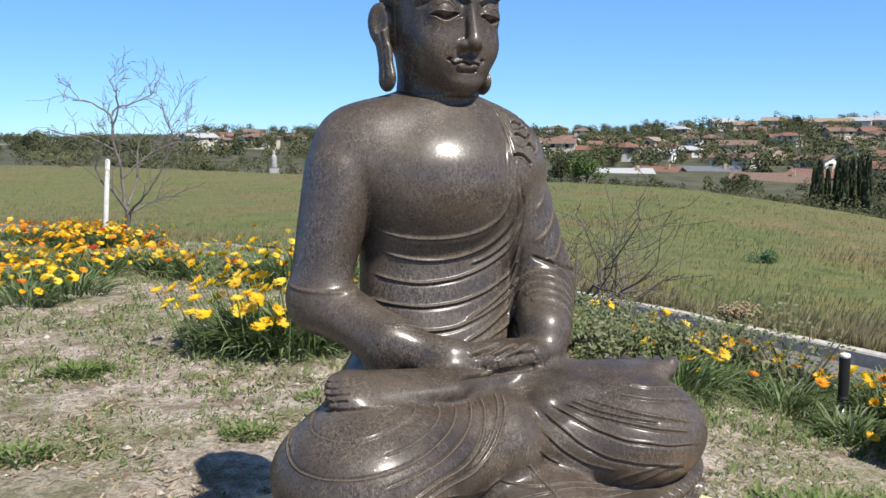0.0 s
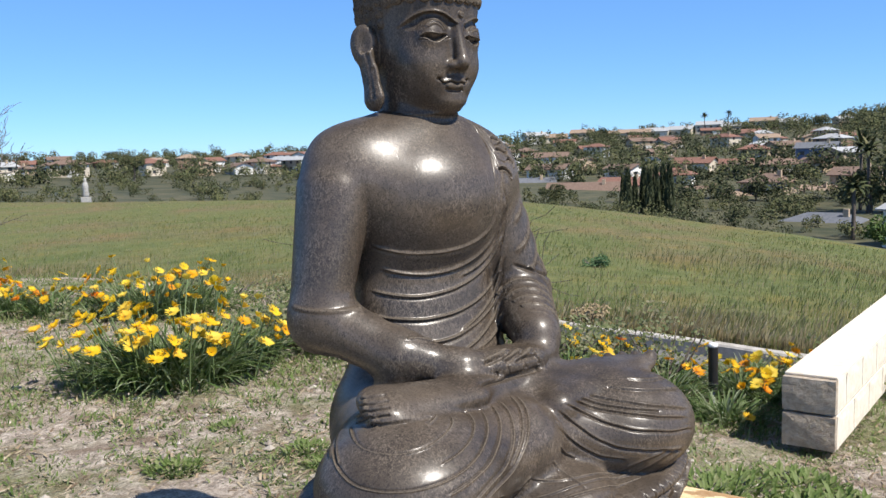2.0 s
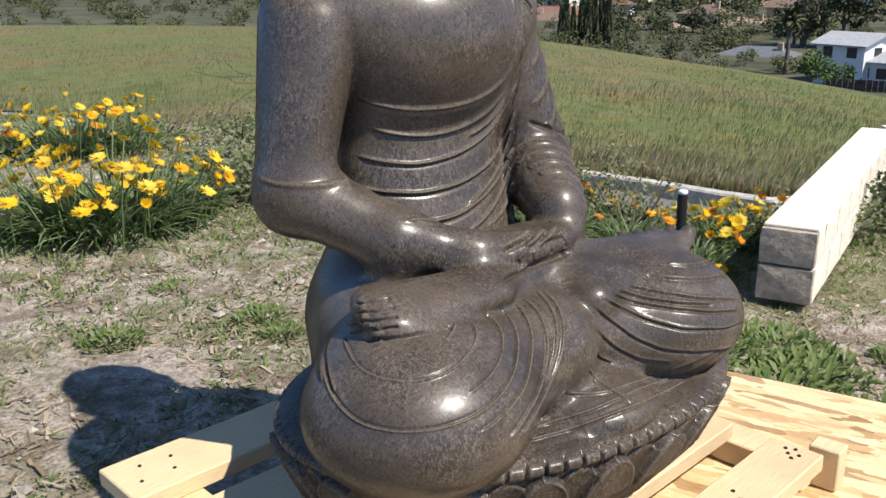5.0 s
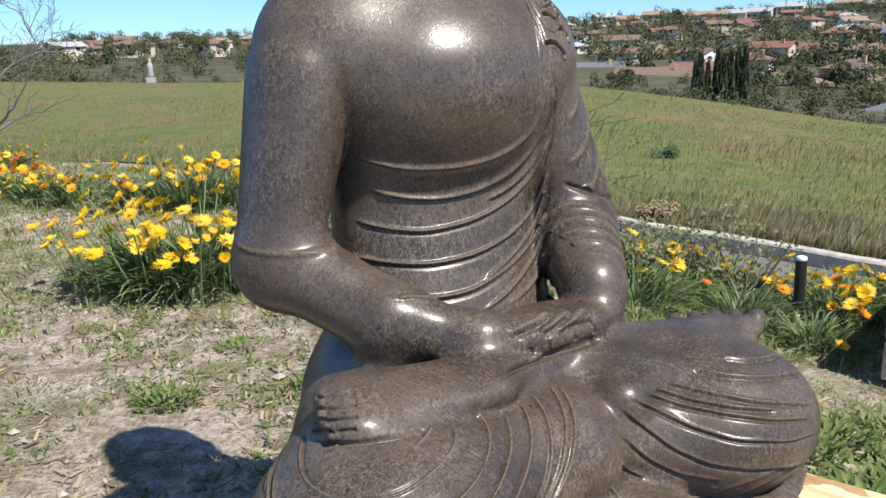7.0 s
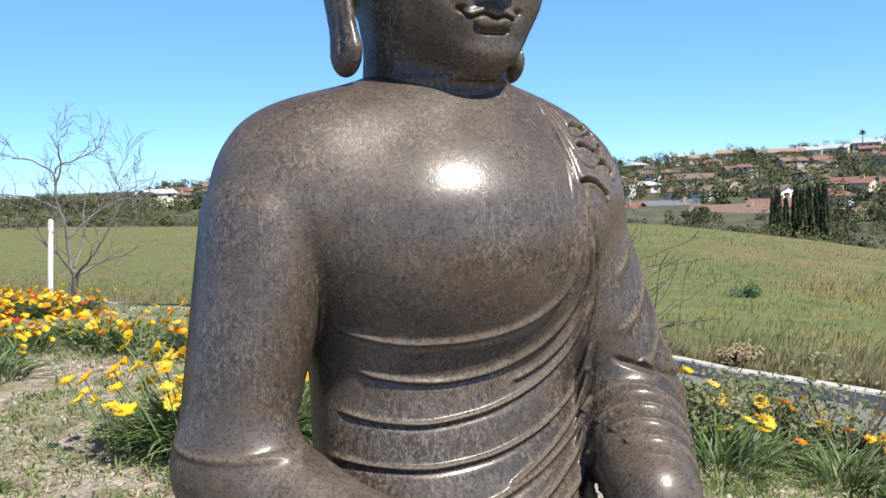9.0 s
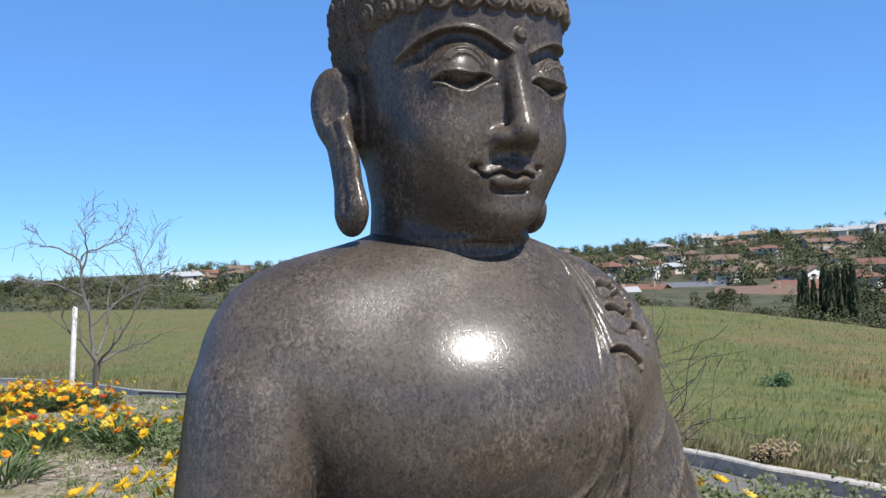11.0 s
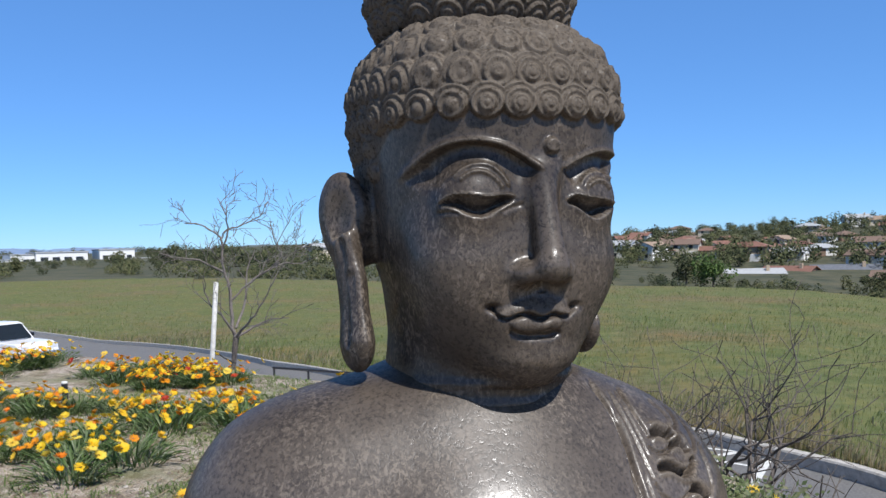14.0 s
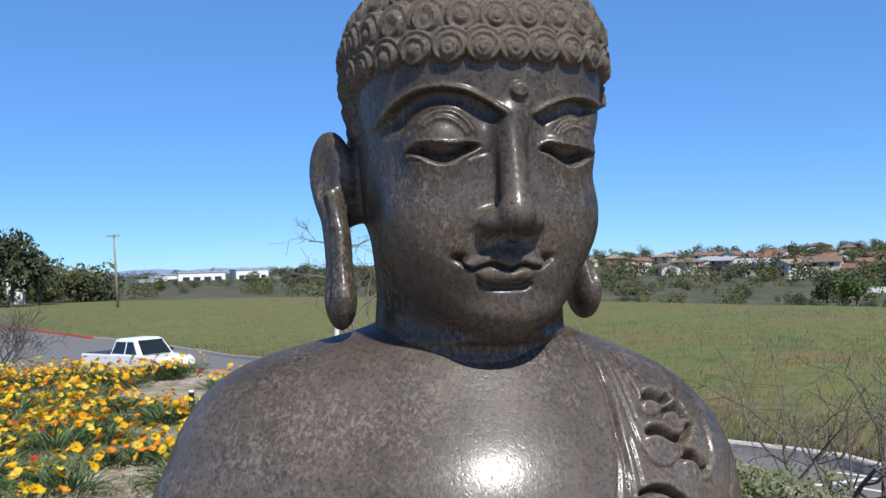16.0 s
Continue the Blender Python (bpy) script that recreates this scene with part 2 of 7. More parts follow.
def tube_arrays(path, radii, sides=6):
    """Vertices and quads of a tapering tube along a path."""
    path = [Vector(p) for p in path]
    vs, fs = [], []
    side = None
    for i, p in enumerate(path):
        d = (path[min(i + 1, len(path) - 1)] - path[max(i - 1, 0)]).normalized()
        if side is None:
            side = d.orthogonal().normalized()
        side = (side - d * side.dot(d)).normalized()
        up = d.cross(side)
        for k in range(sides):
            a = 2 * math.pi * k / sides
            vs.append(p + (side * math.cos(a) + up * math.sin(a)) * radii[i])
    for i in range(len(path) - 1):
        for k in range(sides):
            a, b = i * sides + k, i * sides + (k + 1) % sides
            fs.append((a, b, b + sides, a + sides))
    return vs, fs


class Pile:
    """Collects verts and faces for one joined mesh."""

    def __init__(self):
        self.v, self.f = [], []

    def add(self, vs, fs):
        n = len(self.v)
        self.v.extend(vs)
        self.f.extend([tuple(i + n for i in f) for f in fs])

    def mesh(self, name, mat, smooth=False):
        return mesh_from(name, [tuple(p) for p in self.v], self.f, mat, smooth)


# ---- the lie of the land ----
AZ = [-180, -120, -60, -45, -37.5, -32, -27, -22, -18.2, -10, -1, 4, 8.5, 11, 15, 18.5, 24, 30, 33, 45, 60, 120, 180]
R_NEAR = [24, 24, 22, 20, 20, 20, 18, 16, 14.5, 12, 9.8, 9.0, 8.8, 8.3, 7.6, 7.1, 6.9, 6.9, 7.0, 8.0, 10, 24, 24]
R_CURB = [100, 100, 95, 90, 61, 48, 38.5, 30.5, 25, 18, 14.0, 13.2, 12.5, 11.8, 11.0, 10.3, 9.7, 9.1, 8.9, 10, 12, 60, 70]
R_EDGE = [180, 180, 180, 180, 180, 170, 150, 140, 130, 100, 85, 80, 77, 75, 70, 66, 57, 47, 42, 31, 26, 90, 180]
EL_EDGE = [-1.4, -1.4, -1.4, -1.45, -1.45, -1.5, -1.55, -1.7, -1.9, -2.3, -2.6, -2.8, -2.9, -3.0, -3.2, -3.6, -4.4, -5.5, -6.0, -8.5, -9, -3, -1.4]
# the far land: the valley's floor, and how high the ridge beyond it stands to the eye
LOW = [-4, -4, -4, -4, -4, -4, -4.2, -4.5, -5, -6, -7, -8, -8.5, -9, -9.5, -10, -11, -11, -11, -11, -11, -8, -4]
EL_RIDGE = [0.1, 0.1, 0.1, 0.1, 0.05, 0.05, 0.1, 0.2, 0.3, 0.4, 0.35, 0.4, 0.45, 0.5, 0.55, 0.65, 0.8, 1.0, 1.1, 1.5, 1.5, 0.4, 0.1]


def road_z(x):
    return -1.05 + 0.060 * np.clip(np.asarray(x, dtype=float) - 3.0, -23.0, 0.0)


def yard_z(x, y):
    x, y = np.asarray(x, dtype=float), np.asarray(y, dtype=float)
    s = np.clip((x - 0.2) / 2.2, 0, 1)
    z = -0.42 * s * s * (3 - 2 * s)
    return z - 0.018 * np.clip(y - 4.5, 0, 30) * (x < 40)


def land_z(x, y):
    x, y = np.asarray(x, dtype=float), np.asarray(y, dtype=float)
    r = np.hypot(x, y)
    az = np.degrees(np.arctan2(x, y))
    rn, rc, re = (np.interp(az, AZ, t) for t in (R_NEAR, R_CURB, R_EDGE))
    ze = 1.25 + re * np.tan(np.radians(np.interp(az, AZ, EL_EDGE)))
    rz = road_z(x)
    bank = np.clip((r - 0.86 * rn) / (0.14 * rn), 0, 1)
    bank = bank * bank * (3 - 2 * bank)
    z = yard_z(x, y) * (1 - bank) + (rz - 0.03) * bank
    z = np.where(r > rn, rz - 0.03, z)
    t = np.clip((r - rc) / (re - rc), 0, 1)
    f = (rz + 0.12) * (1 - t) + ze * t
    z = np.where(r > rc + np.where(r > 60, 4.3, np.where(r > 14, 0.75, 0.22)), f, z)
    # beyond the field's edge the land falls, then rises to the far ridge
    u = np.clip((r - re) / 55.0, 0, 1)
    u = u * u * (3 - 2 * u)
    low = np.interp(az, AZ, LOW)
    ridge = 1.25 + 600.0 * np.tan(np.radians(np.interp(az, AZ, EL_RIDGE)))
    far = low + (ridge - low) * np.interp(r, [110, 210, 330, 450, 600], [0.0, 0.12, 0.31, 0.60, 1.0])
    z = np.where(r > re, ze * (1 - u) + far * u, z)
    return np.where(r > 610, ridge - (r - 610) * 0.06, z)


def build_ground():
    az = np.unique(np.concatenate([np.arange(-180, -55, 4.0), np.arange(-55, 55, 0.5), np.arange(55, 180, 4.0), [180.0]]))
    rr = np.unique(np.concatenate([[0.0005], np.arange(0.1, 14, 0.16), np.arange(14, 60, 0.6), np.arange(60, 200, 4.0), np.arange(200, 700, 20.0), [800, 1200, 2500]]))
    A, Rr = np.meshgrid(np.radians(az), rr, indexing="ij")
    X, Y = Rr * np.sin(A), Rr * np.cos(A)
    Z = land_z(X, Y)
    n1, n2 = X.shape
    rng = np.random.RandomState(4)
    Z = Z + np.where(Rr < 12, 0.012, 0.0) * (np.sin(X * 5.1 + 1.3 * np.sin(Y * 3.7)) * np.sin(Y * 4.3 + np.sin(X * 6.1))) + np.where(Rr < 9, rng.uniform(-0.006, 0.006, X.shape), 0)
    V = np.stack([X, Y, Z], -1).reshape(-1, 3)
    i, j = np.meshgrid(np.arange(n1 - 1), np.arange(n2 - 1), indexing="ij")
    a = (i * n2 + j).ravel()
    F = np.stack([a, a + 1, a + n2 + 1, a + n2], -1)[:, ::-1]
    rc_ = Rr[:-1, :-1].ravel() * 0.5 + Rr[:-1, 1:].ravel() * 0.5
    ac = np.degrees(A[:-1, :-1]).ravel()
    idx = np.zeros(len(F), dtype=int)
    idx[rc_ > np.interp(ac, AZ, R_CURB) - 1.0] = 1
    idx[rc_ > np.interp(ac, AZ, R_EDGE) + 6] = 2
    ob = new("ground", mesh_from("ground", V, F, smooth=True, mats=[DIRT, MEADOW, VALLEY], index=idx))
    return tagged(ob, "dry trampled dirt yard falling to a green meadow and valley", "ground", kind="structure")


build_ground()


def strip(az0, az1, inner, outer, lift, step=1.0):
    """A ribbon of land between two radii."""
    az = np.arange(az0, az1 + 1e-6, step)
    vs, fs = [], []
    for k, a in enumerate(az):
        for rad in (inner(a), outer(a)):
            x, y = rad * math.sin(radians(a)), rad * math.cos(radians(a))
            vs.append((x, y, float(road_z(x)) + lift))
        if k:
            b = 2 * k
            fs.append((b - 2, b, b + 1, b - 1))
    return vs, fs


def r_curb(a):
    return float(np.interp(a, AZ, R_CURB))


def r_near(a):
    return float(np.interp(a, AZ, R_NEAR))


vs, fs = strip(-60, 60, lambda a: r_near(a) - 0.1, r_curb, 0.0)
tagged(new("road", mesh_from("road", vs, fs, ASPHALT)), "grey sun-bleached asphalt road and parking lot below the bank", "road", kind="structure")


def curb(name, az0, az1, mat, label):
    az = np.arange(az0, az1 + 1e-6, 0.5)
    pile = []
    for a in az:
        ring = []
        for dr, dz in ((0.0, -0.1), (0.0, 0.13), (0.02, 0.15), (0.16, 0.15), (0.16, -0.1)):
            rad = r_curb(a) + dr
            x, y = rad * math.sin(radians(a)), rad * math.cos(radians(a))
            ring.append((x, y, float(road_z(x)) + dz))
        pile.append(ring)
    v = [p for ring in pile for p in ring]
    f = [(i * 5 + k, i * 5 + k + 1, i * 5 + 5 + k + 1, i * 5 + 5 + k) for i in range(len(pile) - 1) for k in range(4)]
    return tagged(new(name, mesh_from(name, v, f, mat)), label, "kerb", kind="structure")


curb("kerb", -37.0, 60, CONCRETE, "pale concrete kerb along the far side of the road")
curb("kerb", -60, -37.0, RED_PAINT, "red-painted concrete kerb along the road")
# ---- the carved stone figure ----
FIG_AT, FIG_TURN = (-0.0175, 2.09, 0.0), 21.0
HEAD_TURN, HEAD_AT = 7.7, (0.016, 0.0)


class Field:
    """A distance field on a grid, carved and joined piece by piece."""

    def __init__(self, lo, hi, h):
        self.lo, self.h = np.array(lo, dtype=np.float32), h
        self.n = [int(math.ceil((b - a) / h)) + 1 for a, b in zip(lo, hi)]
        self.f = np.full(self.n, 0.2, dtype=np.float32)

    def box(self, lo, hi, pad):
        s, g = [], []
        for k in range(3):
            a = max(0, int((lo[k] - pad - self.lo[k]) / self.h))
            b = min(self.n[k], int((hi[k] + pad - self.lo[k]) / self.h) + 2)
            s.append(slice(a, max(a, b)))
            g.append((self.lo[k] + np.arange(a, max(a, b), dtype=np.float32) * self.h).astype(np.float32))
        return tuple(s), np.meshgrid(*g, indexing="ij", sparse=True)

    def blend(self, s, d, k, cut=False):
        a = self.f[s]
        if cut:
            if k:
                q = np.maximum(k - np.abs(a + d), 0) / k
                self.f[s] = np.maximum(a, -d) + q * q * (k / 4)
            else:
                self.f[s] = np.maximum(a, -d)
        elif k:
            q = np.maximum(k - np.abs(a - d), 0) / k
            self.f[s] = np.minimum(a, d) - q * q * (k / 4)
        else:
            self.f[s] = np.minimum(a, d)

    def ball(self, c, r, k=0.02, turn=(0, 0, 0), cut=False):
        """An ellipsoid, turned by Euler degrees."""
        m = max(r)
        s, (x, y, z) = self.box([v - m for v in c], [v + m for v in c], 0.03 + k)
        R = np.array(Euler([radians(a) for a in turn]).to_matrix().transposed(), dtype=np.float32)
        x, y, z = x - c[0], y - c[1], z - c[2]
        u = [R[i][0] * x + R[i][1] * y + R[i][2] * z for i in range(3)]
        q = np.sqrt((u[0] / r[0]) ** 2 + (u[1] / r[1]) ** 2 + (u[2] / r[2]) ** 2) + 1e-6
        g = np.sqrt((u[0] / r[0] ** 2) ** 2 + (u[1] / r[1] ** 2) ** 2 + (u[2] / r[2] ** 2) ** 2) + 1e-6
        self.blend(s, q * (q - 1) / g, k, cut)

    def limb(self, a, b, ra, rb, k=0.02, flat=(1, 1, 1), cut=False):
        """A tapering capsule; flat squeezes it along the axes."""
        a, b, w = (np.array(v, dtype=np.float32) for v in (a, b, flat))
        m = max(ra, rb) * float(max(1 / w.min(), 1))
        s, (x, y, z) = self.box(np.minimum(a, b) - m, np.maximum(a, b) + m, 0.03 + k)
        d = (b - a) * w
        px, py, pz = (x - a[0]) * w[0], (y - a[1]) * w[1], (z - a[2]) * w[2]
        t = np.clip((px * d[0] + py * d[1] + pz * d[2]) / float(d @ d), 0, 1)
        q = np.sqrt((px - t * d[0]) ** 2 + (py - t * d[1]) ** 2 + (pz - t * d[2]) ** 2)
        self.blend(s, (q - (ra + (rb - ra) * t)) / float(w.max()), k, cut)

    def stack(self, rows, power=2.0, k=0.02):
        """A body lofted through ellipses: rows of z, cx, cy, rx, ry."""
        t = np.array(rows, dtype=np.float32)
        lo = [(t[:, 1] - t[:, 3]).min(), (t[:, 2] - t[:, 4]).min(), t[0, 0]]
        hi = [(t[:, 1] + t[:, 3]).max(), (t[:, 2] + t[:, 4]).max(), t[-1, 0]]
        s, (x, y, z) = self.box(lo, hi, 0.04 + k)
        zz = z.ravel()
        # smooth interpolation down the rows
        fine = np.linspace(t[0, 0], t[-1, 0], 200)
        def smooth(col):
            v = np.interp(fine, t[:, 0], t[:, col])
            ker = np.hanning(19)
            pad = np.concatenate([np.full(9, v[0]), v, np.full(9, v[-1])])
            return np.interp(zz, fine, np.convolve(pad, ker / ker.sum(), "valid")).astype(np.float32)[None, None, :]
        cx, cy, rx, ry = (smooth(c) for c in (1, 2, 3, 4))
        q = (np.abs((x - cx) / rx) ** power + np.abs((y - cy) / ry) ** power + 1e-9) ** (1 / power)
        d = (q - 1) * np.minimum(rx, ry)
        d = np.maximum(d, np.maximum(t[0, 0] - z, z - t[-1, 0]))
        self.blend(s, d, k)

    def surface(self):
        """The zero surface as vertices and quads."""
        f = self.f
        s = f < 0
        c = np.zeros([n - 1 for n in self.n], dtype=np.uint8)
        offs = [(i, j, k) for i in (0, 1) for j in (0, 1) for k in (0, 1)]
        n = self.n
        for i, j, k in offs:
            c += s[i:n[0] - 1 + i, j:n[1] - 1 + j, k:n[2] - 1 + k]
        cells = np.argwhere((c > 0) & (c < 8))
        vals = np.stack([f[cells[:, 0] + i, cells[:, 1] + j, cells[:, 2] + k] for i, j, k in offs], 1)
        acc, cnt = np.zeros((len(cells), 3)), np.zeros(len(cells))
        for a in range(8):
            for b in range(a + 1, 8):
                da = np.array(offs[b]) - np.array(offs[a])
                if np.abs(da).sum() != 1:
                    continue
                va, vb = vals[:, a], vals[:, b]
                m = (va < 0) != (vb < 0)
                t = np.where(m, va / np.where(m, va - vb, 1), 0)
                acc[m] += np.array(offs[a]) + t[m, None] * da
                cnt[m] += 1
        verts = (cells + acc / cnt[:, None]) * self.h + self.lo
        idx = np.full(c.shape, -1, dtype=np.int32)
        idx[cells[:, 0], cells[:, 1], cells[:, 2]] = np.arange(len(cells))
        quads = []
        for ax in range(3):
            o1, o2 = [(1, 2), (2, 0), (0, 1)][ax]
            sl0, sl1 = [slice(None)] * 3, [slice(None)] * 3
            sl0[ax], sl1[ax] = slice(0, -1), slice(1, None)
            a, b = s[tuple(sl0)], s[tuple(sl1)]
            for flip, m in ((False, a & ~b), (True, ~a & b)):
                e = np.argwhere(m)
                e = e[(e[:, o1] > 0) & (e[:, o2] > 0) & (e[:, o1] < n[o1] - 1) & (e[:, o2] < n[o2] - 1)]
                q = []
                for d1, d2 in ((1, 1), (0, 1), (0, 0), (1, 0)):
                    w = e.copy()
                    w[:, o1] -= d1
                    w[:, o2] -= d2
                    q.append(idx[w[:, 0], w[:, 1], w[:, 2]])
                q = np.stack(q, 1)
                quads.append(q[:, ::-1] if flip else q)
        return verts, np.concatenate(quads)


def relax(v, q, times):
    """Even out the grid's small steps."""
    src = np.concatenate([q[:, 0], q[:, 1], q[:, 2], q[:, 3]])
    dst = np.concatenate([q[:, 1], q[:, 2], q[:, 3], q[:, 0]])
    cnt = np.bincount(src, minlength=len(v)).astype(float)[:, None]
    for _ in range(times):
        s = np.stack([np.bincount(src, weights=v[dst, k], minlength=len(v)) for k in range(3)], 1)
        v = 0.4 * v + 0.6 * s / cnt
    return v


def refine(v, q, hot):
    """Quarter the quads that touch a marked vertex."""
    m = hot[q].any(1)
    sel, keep = q[m], q[~m]
    edges = np.sort(np.concatenate([sel[:, [0, 1]], sel[:, [1, 2]], sel[:, [2, 3]], sel[:, [3, 0]]]), axis=1)
    key, inv = np.unique(edges[:, 0].astype(np.int64) * len(v) + edges[:, 1], return_inverse=True)
    mid = 0.5 * (v[key // len(v)] + v[key % len(v)])
    centre = v[sel].mean(1)
    k, base = len(sel), len(v)
    e0, e1, e2, e3 = (base + inv[i * k:(i + 1) * k] for i in range(4))
    c = base + len(mid) + np.arange(k)
    parts = [np.stack(w, 1) for w in ((sel[:, 0], e0, c, e3), (e0, sel[:, 1], e1, c), (c, e1, sel[:, 2], e2), (e3, c, e2, sel[:, 3]))]
    return np.concatenate([v, mid, centre]), np.concatenate([keep] + parts)


def normals_of(v, q):
    n = np.cross(v[q[:, 2]] - v[q[:, 0]], v[q[:, 3]] - v[q[:, 1]])
    out = np.zeros_like(v)
    for k in range(4):
        np.add.at(out, q[:, k], n)
    return out / (np.linalg.norm(out, axis=1, keepdims=True) + 1e-12)


def curve2(points, step=0.004, even=0.03):
    """A smooth line through a few points in a plane."""
    p = np.array(points, dtype=float)
    t = np.concatenate([[0], np.cumsum(np.linalg.norm(np.diff(p, axis=0), axis=1))])
    fine = np.arange(0, t[-1], step)
    out = np.stack([np.interp(fine, t, p[:, k]) for k in range(p.shape[1])], 1)
    w = max(3, int(even / step) | 1)
    for _ in range(2):
        pad = np.concatenate([np.repeat(out[:1], w // 2, 0), out, np.repeat(out[-1:], w // 2, 0)])
        sm = np.stack([np.convolve(pad[:, k], np.ones(w) / w, "valid") for k in range(p.shape[1])], 1)
        sm[0], sm[-1] = out[0], out[-1]
        out = sm
    return out


def near_curve(uv, line):
    """Distance of points to a dense line, and how far along it the nearest place is."""
    best, at, side = np.full(len(uv), 9.0), np.zeros(len(uv)), np.zeros(len(uv))
    sel = np.all((uv > line.min(0) - 0.05) & (uv < line.max(0) + 0.05), axis=1)
    w = uv[sel]
    b, a, sd = np.full(len(w), 9.0), np.zeros(len(w)), np.zeros(len(w))
    for i in range(len(line) - 1):
        p, d = line[i], line[i + 1] - line[i]
        L2 = float(d @ d) + 1e-12
        t = np.clip(((w - p) @ d) / L2, 0, 1)
        r = w - p - t[:, None] * d
        q = np.hypot(r[:, 0], r[:, 1])
        m = q < b
        b[m], a[m] = q[m], (i + t[m]) / (len(line) - 1)
        sd[m] = np.sign(d[0] * r[m, 1] - d[1] * r[m, 0])
    best[sel], at[sel], side[sel] = b, a, sd
    return best, at, side


def ridge(uv, line, height, width, under=0.0, mask=None):
    """A raised lip along a line, with a hollow on its lower side."""
    d, at, side = near_curve(uv, line)
    fade = np.clip(at / 0.08, 0, 1) * np.clip((1 - at) / 0.05, 0, 1)
    out = height * np.exp(-(d / width) ** 2) * fade
    if under:
        dd = d * -side
        out -= under * np.exp(-((dd - 2.0 * width) / (1.2 * width)) ** 2) * fade * (d < 0.05)
    return out if mask is None else out * mask


def band(uv, top, bottom):
    """How high each point lies between two lines (0 below, 1 above), and whether it is between them."""
    a, b = curve2(top, 0.001, 0.006), curve2(bottom, 0.001, 0.006)
    u, w = uv[:, 0], uv[:, 1]
    hi, lo = np.interp(u, a[:, 0], a[:, 1]), np.interp(u, b[:, 0], b[:, 1])
    t = (w - lo) / np.maximum(hi - lo, 1e-4)
    u0, u1 = max(a[0, 0], b[0, 0]), min(a[-1, 0], b[-1, 0])
    return t, soft(u, u0, u0 + 0.012) * (1 - soft(u, u1 - 0.012, u1)) * (t > 0) * (t < 1)


def soft(x, a, b):
    t = np.clip((x - a) / (b - a), 0, 1)
    return t * t * (3 - 2 * t)


def seen_from(v, m):
    """Where points show from a chisel's standpoint m, as slopes across and up."""
    w = np.array(m.inverted())
    c = v @ w[:3, :3].T + w[:3, 3]
    return c[:, :2] / -c[:, 2:3]


# standpoints from which the carved lines are laid out
STAND_LAP = pose(-0.7476, -1.3542, 1.1730, 72.8, 2.21, -30.172)
STAND_KNEE = pose(-0.6974, -1.3401, 1.1758, 76.483, 1.436, -28.374)
STAND_CHEST = pose(-0.4651, -1.0884, 1.1691, 85.719, 2.402, -23.549)
STAND_FACE = pose(-0.0974, -0.8949, 1.3674, 91.247, 1.674, -5.033)


